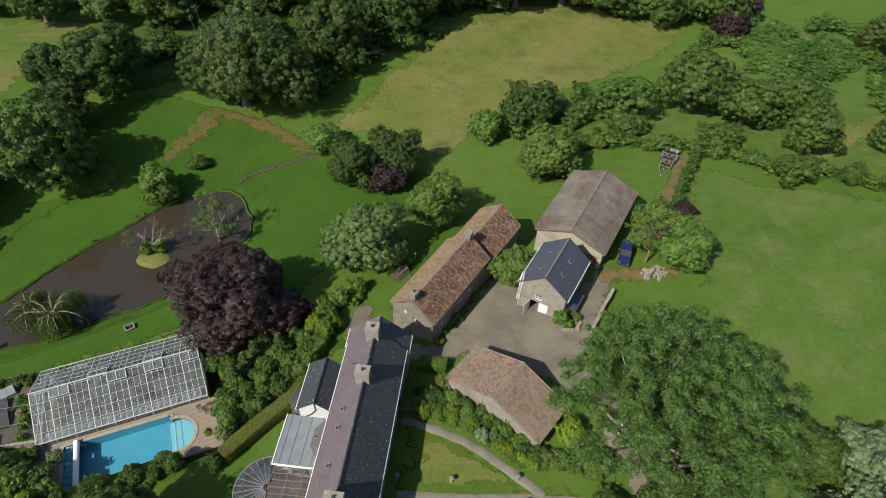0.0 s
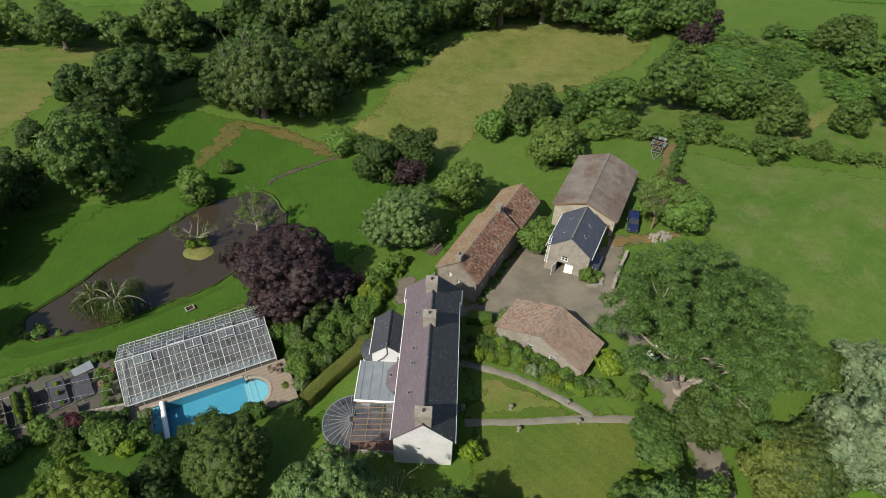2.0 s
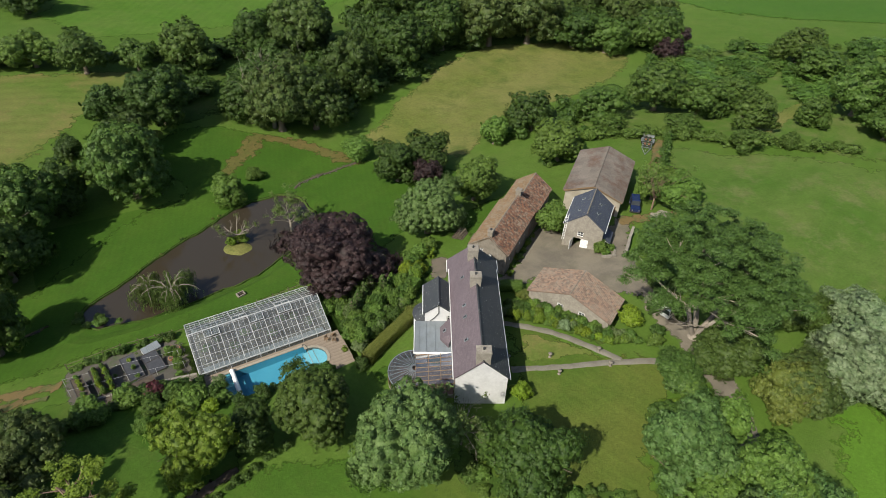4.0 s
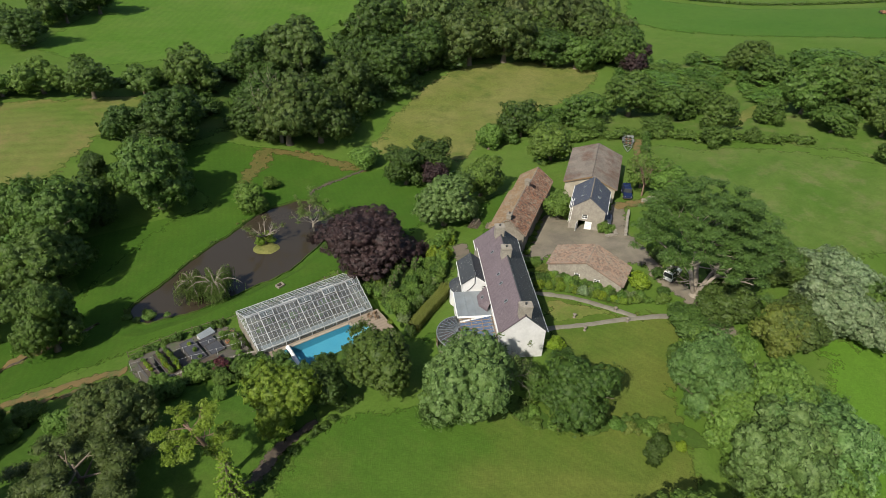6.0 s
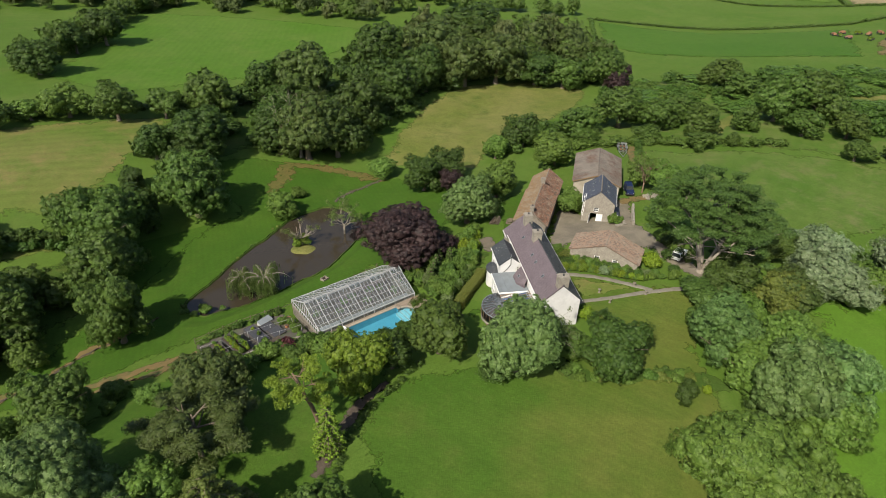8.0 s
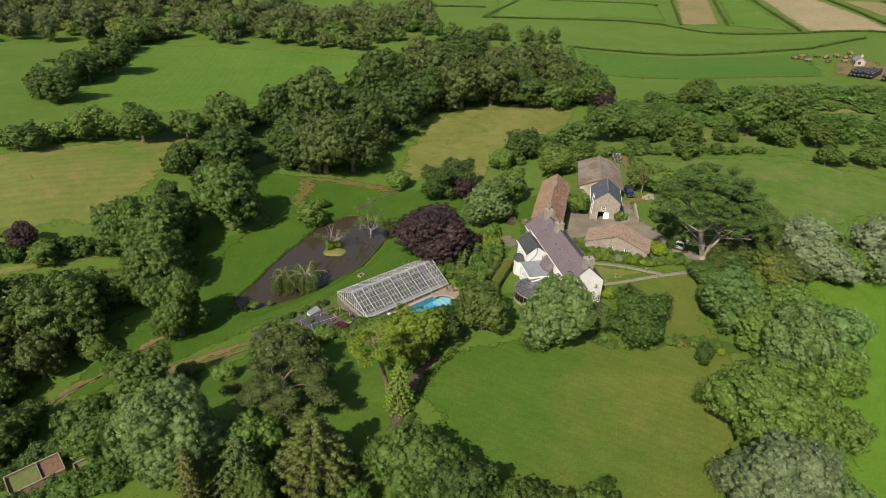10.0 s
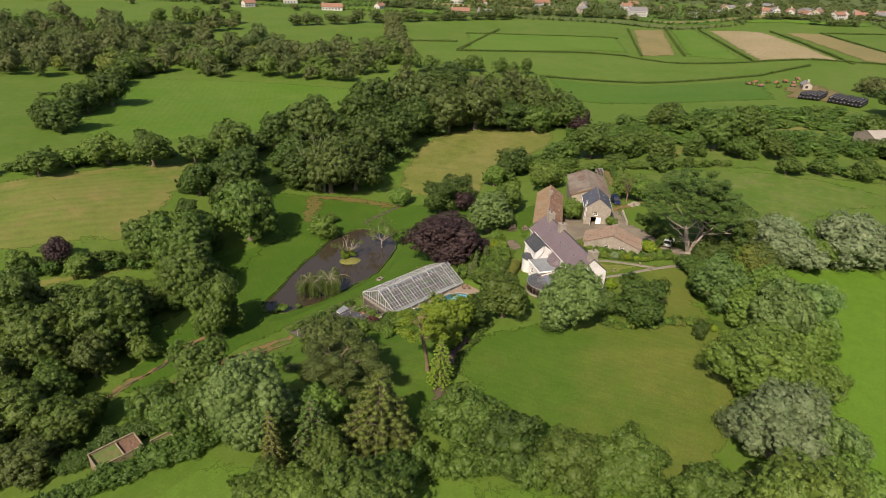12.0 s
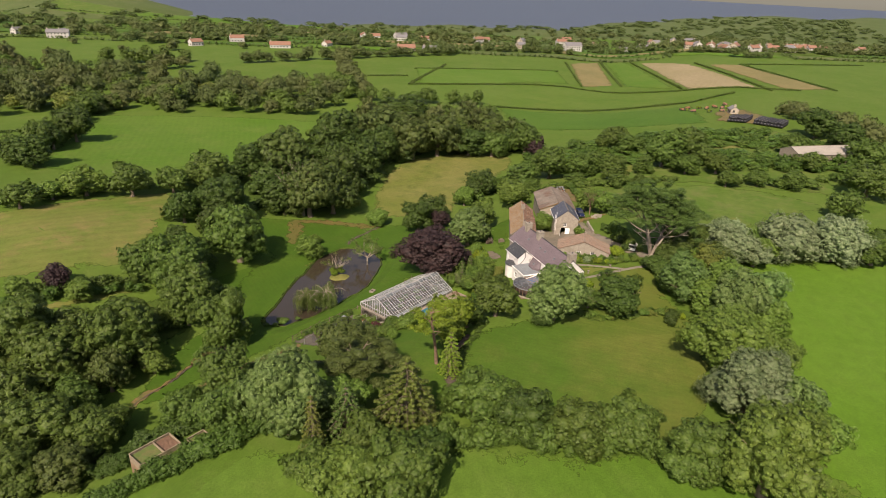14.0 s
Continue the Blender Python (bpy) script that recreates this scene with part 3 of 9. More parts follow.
sb.inputs["Roughness"].default_value = 0.5
sbp = sn.new("ShaderNodeBump")
sbp.inputs["Strength"].default_value, sbp.inputs["Distance"].default_value = 0.6, 1.0
sl.new(noise_node(sn, sl, sn.new("ShaderNodeTexCoord").outputs["Object"], 0.06, 5), sbp.inputs["Height"])
sl.new(sbp.outputs["Normal"], sb.inputs["Normal"])
M_SEA = sm
sheet("pond_water", offset(POND, 0.8), M_POND, 0, 6, "still brown pond water under the trees", "water", z=WATER)
sea = Shape()
sea.face([(-2600, 300, -45), (5200, -2000, -45), (5200, 5200, -45), (-2600, 5200, -45)])
tagged(part("sea_water", sea, M_SEA), "hazy grey-blue sea beyond the fields", "water", kind="structure")

# banks of the pond: a grassy shoulder down to the water
for nm, ins, outs, lo, mat_, lab in (("pond_bank", 0.25, 5.5, WATER + 0.22, M_LAWN, "mown grass bank sloping to the pond"), ("pond_edge", -0.35, 0.28, WATER - 0.25, M_ROUGH, "worn earth and stone edge of the pond")):
    ring = Shape()
    lines = [offset(POND, ins + (outs - ins) * k / 4, 5 if outs > 2 else 1) for k in range(5)]
    hs = []
    for k, ln in enumerate(lines):
        row = []
        for x, y in ln:
            if nm == "pond_bank":
                e = ease(0, 1, min(1, k / 3))
                row.append((x, y, lo * (1 - e) + (height(x, y) + 0.06) * e + (0.05 if k else 0) - (0.10 if k == 4 else 0)))
            else:
                row.append((x, y, lo + 0.62 * math.sin(math.pi * min(1, k / 3.2)) + 0.10 * noise.noise(Vector((x * 2, y * 2, k)))))
        hs.append(row)
    for k in range(4):
        for i in range(len(POND)):
            j = (i + 1) % len(POND)
            ring.face([hs[k][i], hs[k + 1][i], hs[k + 1][j], hs[k][j]])
    tagged(part(nm, ring, mat_, smooth=True), lab, "bank", kind="structure")

# ground covers: lawns, fields, yard, paths
def ringed(pts):
    a = sum(p[0] * q[1] - q[0] * p[1] for p, q in zip(pts, pts[1:] + pts[:1]))
    return pts if a > 0 else pts[::-1]


def cover(name, pts, material, lift, cell, label, category="grass", smooth_line=True, wobble=0.4, hole=()):
    pts = ringed(pts)
    line = rounded(pts, max(3, int(24 / math.sqrt(len(pts)))), wobble, len(label)) if smooth_line else dense(pts, cell)
    return sheet(name, line, material, lift, cell, label, category, hole=hole)



def strip(name, pts, wide, material, lift, label, category, wobble=0.15, thin=0.0):
    """A path of even width along a line of points."""
    line = []
    for i in range(len(pts) - 1):
        p0, p1, p2, p3 = (Vector(pts[max(0, min(len(pts) - 1, i + j - 1))]) for j in range(4))
        for s in range(8):
            t = s / 8
            line.append(0.5 * (2 * p1 + (p2 - p0) * t + (2 * p0 - 5 * p1 + 4 * p2 - p3) * t * t + (3 * p1 - p0 - 3 * p2 + p3) * t ** 3))
    line.append(Vector(pts[-1]))
    ws = wide if isinstance(wide, tuple) else (wide, wide)
    v, f, rim = [], [], []
    for i, p in enumerate(line):
        d = (line[min(i + 1, len(line) - 1)] - line[max(i - 1, 0)]).normalized()
        n = Vector((-d.y, d.x))
        u = i / (len(line) - 1) * (len(ws) - 1)
        k = min(int(u), len(ws) - 2)
        w = (ws[k] + (ws[k + 1] - ws[k]) * (u - k)) / 2
        for j in range(5):
            q = p + n * ((j - 2) / 2 * w + wobble * noise.noise(Vector((p.x, p.y, j * 3)) * 0.8))
            v.append((q.x, q.y, height(q.x, q.y) + (lift if 0 < j < 4 else 0.02)))
            rim.append(max((0.85, 0.30, 0.0, 0.30, 0.85)[j], 0.8 if i in (0, len(line) - 1) else 0.0) + thin)
        if i:
            f += [(5 * i + j - 5, 5 * i + j, 5 * i + j + 1, 5 * i + j - 4) for j in range(4)]
    me = bpy.data.meshes.new(name)
    me.from_pydata(v, [], f)
    if me.polygons[0].normal.z < 0:
        me.flip_normals()
    me.polygons.foreach_set("use_smooth", [True] * len(f))
    me.attributes.new("rim", "FLOAT", "POINT").data.foreach_set("value", rim)
    me.materials.append(material)
    return tagged(new(name, me), label, category, kind="structure")


M_WEEDMAT = surf("dark_trodden_ground", (0.082, 0.074, 0.060), (0.100, 0.088, 0.070), 0.8, (0.05, 0.09, 0.022), stain=1.0, stain_scale=0.45, ragged=1.2)
M_GRITPATH = surf("gritty_brown_path", (0.150, 0.122, 0.095), (0.12, 0.10, 0.078), 0.6, (0.075, 0.10, 0.03), stain=0.6, stain_scale=0.4, ragged=0.9)
cover("lawn", [(-76, 73), (-64, 83), (-52, 88), (-40, 96), (-30, 103), (-18, 108), (-24, 118), (-17, 130), (-7, 132), (3, 126), (12, 118), (17, 111), (20.5, 104), (26, 97), (36, 84), (34, 74), (20, 71), (12, 66), (3, 60), (-8, 62.6), (-28, 63.2), (-45, 65.6), (-56, 66.6), (-64, 68.4), (-75, 70)], M_LAWN, 0.05, 3.0, "closely mown bright green lawn round the pond", "lawn", hole=offset(POND, 4.6, 5))
cover("house_lawn", [(-36, 27), (-41, 12), (-37, -2), (-32, -14), (-15, -12), (5, -5), (15, 6), (27, 15), (27, 20), (21, 24), (14, 35), (10, 32), (6, 23), (1, 17), (-12, 24), (-25, 30)], M_DRYLAWN, 0.05, 3.0, "mown lawn with dry yellowish patches before the house", "lawn")
cover("orchard_lawn", [(-66, 55), (-48, 58), (-32, 50), (-24, 42), (-28, 30), (-38, 27), (-45, 17), (-60, 30), (-70, 42)], M_DRYLAWN, 0.05, 3.0, "shaded garden lawn under scattered trees", "lawn")
cover("garden_lawn", [(-12, 38), (-7, 37), (-2, 40), (4, 44), (12, 49), (20, 57), (26, 66), (33, 68), (43, 66), (40, 62), (28, 57), (17, 52), (13, 49), (8, 44), (0, 39), (-6, 33)], M_LAWN, 0.05, 2.5, "small garden lawn beside the house", "lawn")
cover("paddock", [(48, 33), (58, 40), (64, 52), (68, 55), (80, 64), (87, 55), (100, 44), (106, 34), (118, 12), (114, -10), (96, -2), (76, 4), (60, 10), (47, 18)], M_PADDOCK, 0.06, 4.0, "grass paddock with faint dry streaks", "field")
cover("meadow", [(20.3, 110.1), (27.7, 113.5), (37.4, 122.2), (53.6, 133.1), (67.1, 141.8), (88, 147), (104, 142), (122, 135), (124, 119), (112.7, 109.3), (99.8, 104.3), (84.5, 101.4), (65, 101.7), (56, 95.9), (50.7, 93.4), (41.7, 88.1), (37.1, 92), (29.4, 104), (23, 106)], M_MEADOW, 0.06, 4.0, "uncut olive and straw coloured meadow", "meadow")
cover("hay_field", [(-62, 171), (-40, 170), (-14, 162), (-26, 146), (-38, 132), (-51, 120), (-66, 124), (-80, 127), (-112, 138), (-120, 178)], M_HAY, 0.08, 4.0, "cut hay field striped straw and green", "field")
cover("far_pasture", [(-36, 216), (-20, 243), (24, 311), (54, 286), (82, 254), (106, 219), (60, 199), (33, 186), (8, 190), (-22, 192)], M_FIELD, 0.1, 4.0, "bright green pasture below the woods", "field", smooth_line=False)
cover("bare_field", [(512, 220), (494, 163), (374, 70), (352, 116)], M_STUBBLE, 0.5, 5, "pale bare arable field", "field", smooth_line=False)
cover("bare_field", [(490, 146), (516, 124), (414, 34), (384, 58)], M_OLIVE, 0.5, 5, "straw-coloured stubble field", "field", smooth_line=False)
cover("bare_field", [(450, 262), (498, 254), (366, 177), (333, 190)], M_OLIVE, 0.5, 5, "olive and straw stubble field", "field", smooth_line=False)
cover("crop_field", [(296, 326), (394, 244), (337, 201), (231, 265)], M_FIELD, 0.4, 5, "mid-green crop field", "field", smooth_line=False)
cover("crop_field", [(500, 250), (512, 228), (352, 122), (362, 168)], M_FIELD, 0.5, 5, "bright green crop strip", "field", smooth_line=False)
cover("crop_field", [(209, 182), (290, 92), (230, 62), (190, 126), (176, 153)], M_DEEP, 0.3, 5, "deep green field below the cattle pasture", "field", smooth_line=False)
cover("crop_field", [(560, 225), (640, 250), (600, 340), (520, 300)], M_DEEP, 0.8, 5, "dark green crop field", "field", smooth_line=False)
cover("gravel_yard", [(14, 45), (17, 42), (21, 40), (24.5, 40), (31, 31.5), (35, 28), (39, 31), (41, 37), (45.8, 42.0), (48.6, 44.4), (49.4, 47.0), (46.6, 47.4), (40, 45), (36, 46), (36, 52), (33, 53), (27, 49), (21, 45), (17, 46)], M_GRAVEL, 0.09, 1.5, "grey-brown gravel farmyard between the buildings", "yard", wobble=0.3)
cover("drive", [(34, 29), (38, 31), (37.4, 24), (35.6, 16), (33.8, 9.5), (29.8, 3.5), (25.5, -3), (21.5, -2), (26.1, 6.6), (30.0, 12.4), (31.6, 19), (32, 24)], M_GRAVEL, 0.10, 1.5, "gravel drive under the old pine", "drive", wobble=0.2)
cover("rough_ground", [(-112, 100), (-90, 108), (-60, 106), (-45, 100), (-52, 90), (-66, 84), (-80, 76), (-96, 64), (-115, 60)], M_ROUGH, 0.07, 4, "rough shaded grass below trees", "grass")
cover("wood_floor", [(-30, 140), (-12, 132), (0, 132), (25, 122), (40, 132), (60, 142), (90, 148), (118, 142), (130, 122), (146, 124), (140, 160), (120, 190), (60, 185), (20, 175), (0, 165), (-20, 158)], M_ROUGH, 0.10, 5, "dark leaf litter and scrub under the wood", "grass")
cover("scrub_ground", [(62, 82), (74, 90), (94, 94), (122, 112), (150, 108), (195, 70), (230, 40), (220, -10), (190, -22), (150, -25), (128, -6), (116, 18), (104, 40), (88, 58), (78, 70)], M_PADDOCK, 0.12, 6, "rough scrubby ground with brambles", "grass")
cover("border_soil", [(9, 37), (17, 37.5), (19.5, 36), (24, 27), (27, 22), (22, 24), (18, 30), (13, 36)], M_ROUGH, 0.08, 1.5, "rough planted ground of the flower border", "border")
cover("shrubbery_soil", [(-9, 60), (0, 56), (8, 56), (10, 50), (4, 45), (-2, 42), (-8, 40.5), (-7.5, 50)], M_ROUGH, 0.08, 2, "rough planted ground of the shrubbery", "border")
cover("lawn_south", [(-96, 60), (-82, 46), (-64, 24), (-56, 15.5), (-50, 8), (-44, 0), (-38, -8), (-30, -22), (-24, -36), (-22, -42), (-60, -70), (-130, -30), (-125, 40), (-102, 62)], M_FIELD, 0.06, 5, "long green grass field", "field")
strip("garden_path", [(8.2, 26.9), (14.5, 23.8), (20.5, 21.2), (25.5, 18.6), (30.5, 15.8)], 1.15, M_PATH, 0.10, "narrow stone path across the lawn", "path")
strip("garden_path", [(12.0, 35.2), (15.5, 31.6), (18.4, 28.2), (21.2, 23.2), (22.6, 20.6)], 1.05, M_PATH, 0.115, "narrow stone path along the flower border", "path")
strip("trailer_track", [(66, 56), (71, 59.5), (76, 63.5), (81, 67.5)], 3.0, M_EARTH, 0.11, "worn brown earth track beside the paddock", "track", 0.6)
strip("worn_patch", [(46.4, 46.0), (50.0, 44.6), (53.6, 43.4), (57.6, 41.8)], (4.6, 4.8, 4.2, 2.4), M_EARTH, 0.13, "worn earth where the car turns", "track", 1.0, 0.26)
inlet = strip("inlet", [(1.6, 95.8), (2.6, 97.3), (4.9, 99.5), (9.4, 100.5), (12.8, 100.7), (17.3, 101.3), (19.5, 101.6)], 0.8, M_SOIL, 0.24, "narrow dark stone-edged inlet stream", "stream", 0.25)
strip("inlet_bank", [(1.2, 96.0), (2.4, 97.7), (4.7, 99.9), (9.4, 100.9), (12.8, 101.1), (17.3, 101.7), (19.5, 102.0)], 1.7, M_ROUGH, 0.18, "rough bank of the inlet stream", "bank", 0.4, 0.05)
cover("dry_lawn", [(13.6, 32.2), (16.6, 29.2), (19.4, 25.4), (20.6, 22.6), (16, 24.2), (10.5, 26.8)], M_HAY, 0.085, 1.5, "parched lawn between the two paths", "lawn")
cover("lush_field", [(34, -2), (44, 4), (54, -6), (70, -22), (95, -40), (140, -70), (60, -120), (-20, -70), (-26, -30), (-8, -21), (10, -13), (24, -8)], M_BRIGHT, 0.08, 6, "bright lush green field beyond the tree belt", "field")
cover("garden_floor", [(-45.2, 64.4), (-36, 64.4), (-29.2, 62.6), (-28.8, 52.4), (-37, 53.6), (-44.6, 54.6)], M_WEEDMAT, 0.08, 2, "trodden ground between the vegetable beds", "yard", wobble=0.1)
cover("lawn_fringe", [(-4.6, 21), (-7.6, 16.5), (-4.3, 11.8), (0, 8.5), (4.0, 6.0), (10.2, -1.6), (12.6, 1), (8, 7.5), (0, 12), (-2.5, 16)], M_ROUGH, 0.09, 1.5, "long rough grass under the trees", "grass")
strip("woodland_path", [(4.0, 123.5), (1.4, 120.0), (-0.6, 117.5), (-5.7, 113.2), (-8.6, 109.6)], (5.4, 7.0, 6.6, 5.2, 3.0), M_DRYLITTER, 0.10, "bare brown earth and dry litter under the trees", "track", 1.4, 0.12)
strip("woodland_path", [(3.5, 122.0), (8.0, 118.6), (11.6, 115.0), (14.9, 109.7), (18.2, 103.6), (20.5, 101.0)], (4.4, 5.0, 5.0, 5.2, 5.6, 3.4), M_DRYLITTER, 0.12, "bare brown earth along the wood's edge", "track", 1.4, 0.12)
strip("field_track", [(-96, 112), (-82, 113), (-70, 111), (-56, 110.5)], 3.0, M_HAY, 0.10, "dry grass track along the hedge", "track", 1.0)
strip("stream_path", [(-72, 68.0), (-68, 67.3), (-63.4, 66.4), (-58.8, 65.4), (-54.1, 64.0), (-49.7, 62.6), (-45.4, 61.4)], (1.0, 1.6, 2.6, 3.4, 3.0, 3.4, 2.4), M_EARTH, 0.11, "worn earth path by the vegetable garden", "track", 0.8, 0.05)
strip("garden_verge", [(-66, 65.0), (-60, 63.2), (-54, 61.4), (-47, 59.0)], (1.0, 2.0, 2.4, 1.4), M_EARTH, 0.13, "dry brown litter below the earth path", "track", 1.2, 0.15)
strip("stream", [(-47.8, 78.8), (-53.3, 77.3), (-58.7, 76.7), (-63.1, 75.4), (-67.3, 73.9), (-74, 73.0), (-80, 70.4)], 0.4, M_SOIL, 0.20, "narrow muddy stream in the lawn", "stream", 0.5)
strip("stream_bank", [(-46.5, 79.4), (-53.3, 77.7), (-58.7, 77.1), (-63.1, 75.8), (-67.3, 74.3), (-74, 73.4), (-80, 71.0)], (0.5, 1.2, 2.4, 0.6, 0.5, 2.8, 1.2), M_EARTH, 0.16, "crumbling brown bank of the stream", "bank", 0.9, 0.05)
strip("scrub_lane", [(84, 92), (104, 84), (124, 84), (150, 78), (176, 62)], (5, 8, 7, 9, 6), M_PADDOCK, 0.16, "pale grass lane through the scrub", "grass", 1.5)
strip("scrub_lane", [(98, 56), (118, 60), (140, 58), (166, 44), (196, 26)], (5, 7, 9, 7, 6), M_MEADOW, 0.17, "rough grass glade in the scrub", "grass", 1.5)
# bare earth, with the shade beside the lawn put into its dark colour
strip("lawn_edge_soil", [(-28.0, 30.8), (-31.5, 30.2), (-34.9, 29.0), (-38.0, 27.2), (-40.8, 25.2), (-44.8, 22.6)], (0.8, 1.8, 2.4, 2.2, 3.0, 1.6), M_SOIL, 0.13, "bare earth darkened with shade along the lawn's edge", "border", 0.5)
cover("back_patio", [(12.6, 56.2), (15.6, 54.4), (13.6, 51.0), (11.6, 49.0), (9.4, 50.2), (10.8, 53.4)], M_GRITPATH, 0.11, 1.2, "trodden earth and flagstones behind the house", "yard", wobble=0.2)

# ---- buildings ----


def wall(shape, a, b, z0, z1, thick, holes=(), top=None):
    """A wall from a to b (plan points, outside on the right hand), with holes (along, sill, width, height) cut through; top: gable peak height."""
    a, b = Vector((*a, 0)), Vector((*b, 0))
    L = (b - a).length
    d = (b - a) / L
    nrm = Vector((-d.y, d.x, 0)) * thick

    def piece(u0, u1, h0, h1):
        if u1 - u0 > 1e-3 and h1 - h0 > 1e-3:
            p, q = a + d * u0, a + d * u1
            low = [p, q, q + nrm, p + nrm]
            shape.hexa([(v.x, v.y, h0) for v in low], [(v.x, v.y, h1) for v in low])
    cuts = sorted({0.0, L, *[u for u, *_ in holes], *[u + w for u, _, w, _ in holes]})
    for u0, u1 in zip(cuts, cuts[1:]):
        at = z0
        for sill, h in sorted((sill, h) for u, sill, w, h in holes if u < (u0 + u1) / 2 < u + w):
            piece(u0, u1, at, sill)
            at = sill + h
        piece(u0, u1, at, z1)
    if top:
        m = a + d * (L / 2)
        f = [Vector((a.x, a.y, z1)), Vector((b.x, b.y, z1)), Vector((m.x, m.y, top))]
        k = [v + nrm for v in f]
        shape.face(f)
        shape.face(k[::-1])
        for i in range(3):
            j = (i + 1) % 3
            shape.face([f[j], f[i], k[i], k[j]])


def window(parent, a, d, u, sill, w, h, thick=0.4, bars=(2, 2), name="window", frame=None, dark=None):
    """A window set back in its hole: frame with glazing bars, pane, sill."""
    a, d = Vector((*a, 0)), Vector((*d, 0)).normalized()
    nrm = Vector((-d.y, d.x, 0))
    m = Matrix.Translation(a + d * (u + w / 2) + nrm * 0.12) @ Matrix.Rotation(math.atan2(d.y, d.x), 4, "Z")
    fr = Shape()
    t = 0.09
    for x0, x1, z0, z1 in ((-w / 2, -w / 2 + t, sill, sill + h), (w / 2 - t, w / 2, sill, sill + h), (-w / 2 + t, w / 2 - t, sill, sill + t), (-w / 2 + t, w / 2 - t, sill + h - t, sill + h)):
        fr.box(x0, x1, 0, 0.08, z0, z1)
    for i in range(1, bars[0]):
        x = -w / 2 + w * i / bars[0]
        fr.box(x - 0.025, x + 0.025, 0.012, 0.06, sill + t, sill + h - t)
    for i in range(1, bars[1]):
        z = sill + h * i / bars[1]
        fr.box(-w / 2 + t, w / 2 - t, 0.016, 0.056, z - 0.025, z + 0.025)
    f = part(name, fr, frame or M_WHITE, parent, "white-painted window")
    f.matrix_local = m
    pn = Shape()
    pn.box(-w / 2 + t, w / 2 - t, 0.066, 0.076, sill + t, sill + h - t)
    part("pane", pn, dark or M_DARKGLASS, f)
    sl = Shape()
    sl.box(-w / 2 - 0.08, w / 2 + 0.08, -0.18, -0.01, sill - 0.09, sill - 0.01)
    part("sill", sl, M_STONE_LIGHT, f)
    return f


def plank_door(parent, a, d, u, w, h, z=0.0, material=None, name="door", out=0.0):
    a, d = Vector((*a, 0)), Vector((*d, 0)).normalized()
    nrm = Vector((-d.y, d.x, 0))
    m = Matrix.Translation(a + d * u + nrm * (0.1 - out)) @ Matrix.Rotation(math.atan2(d.y, d.x), 4, "Z")
    s = Shape()
    k = max(3, round(w / 0.16))
    for i in range(k):
        s.box(w * i / k + 0.006, w * (i + 1) / k - 0.006, 0, 0.04, z + 0.03, z + h)
    for zz in (0.3, h / 2, h - 0.3):
        s.box(0.02, w - 0.02, -0.025, -0.001, z + zz - 0.06, z + zz + 0.06)
    ob = part(name, s, material or M_WOOD, parent, "planked wooden door")
    ob.matrix_local = m
    hd = Shape()
    hd.box(w - 0.18, w - 0.14, -0.09, -0.03, z + h * 0.48, z + h * 0.48 + 0.16)
    part("handle", hd, M_IRON, ob)
    return ob


def slope_slab(shape, p0, p1, e0, e1, thick):
    """A roof slope: ridge from p0 to p1, eave from e0 to e1, with UVs in metres."""
    p0, p1, e0, e1 = (Vector(p) for p in (p0, p1, e0, e1))
    nrm = (p1 - p0).cross(e0 - p0).normalized()
    if nrm.z < 0:
        nrm = -nrm
    L, S = (p1 - p0).length, (e0 - p0).length
    dn = nrm * thick
    top = [p0, p1, e1, e0]
    uv = [(0, S), (L, S), (L, 0), (0, 0)]
    if (top[1] - top[0]).cross(top[3] - top[0]).z < 0:
        top, uv = top[::-1], uv[::-1]
    shape.face(top, uv)
    low = [p - dn for p in top]
    shape.face(low[::-1], uv[::-1])
    for i in range(4):
        j = (i + 1) % 4
        shape.face([top[j], top[i], low[i], low[j]])


def ridge_row(shape, a, b, r=0.13, step=0.45):
    a, b = Vector(a), Vector(b)
    k = max(1, int((b - a).length / step))
    for i in range(k):
        p, q = a + (b - a) * (i / k), a + (b - a) * ((i + 0.97) / k)
        shape.tube([p, q], [r, r * 0.93], 6)


def pantiles(shape, p0, p1, e0, e1, wide=0.27, course=0.34, seed=1):
    """Curved clay tiles, each a small arched piece lapping the one below."""
    p0, p1, e0, e1 = (Vector(p) for p in (p0, p1, e0, e1))
    nrm = (p1 - p0).cross(e0 - p0).normalized()
    if nrm.z < 0:
        nrm = -nrm
    nc, nr = max(1, round((p1 - p0).length / wide)), max(1, round((e0 - p0).length / course))
    rng = random.Random(seed)
    along = (p1 - p0).normalized()
    down = (e0 - p0).normalized()
    w, c = (p1 - p0).length / nc, (e0 - p0).length / nr
    for i in range(nc):
        for j in range(nr):
            o = p0 + along * (w * (i + 0.5 + rng.uniform(-0.05, 0.05))) + down * (c * j + rng.uniform(-0.03, 0.03)) + nrm * (0.05 + rng.uniform(0, 0.02))
            k = len(shape.v)
            for s, lift in ((0.0, 0.0), (c * 1.12, 0.035)):
                for q, hgt in ((-0.46, -0.02), (-0.22, 0.075), (0.2, 0.08), (0.46, -0.02)):
                    shape.v.append(tuple(o + along * (w * q) + down * s + nrm * (hgt + lift)))
            for q in range(3):
                shape.f.append((k + q, k + q + 1, k + 5 + q, k + 4 + q))
                shape.uv.append([(0, 0), (1, 0), (1, 1), (0, 1)])
            shape.f.append((k + 4, k + 5, k + 6, k + 7))
            shape.uv.append([(0, 0), (1, 0), (1, 1), (0, 1)])


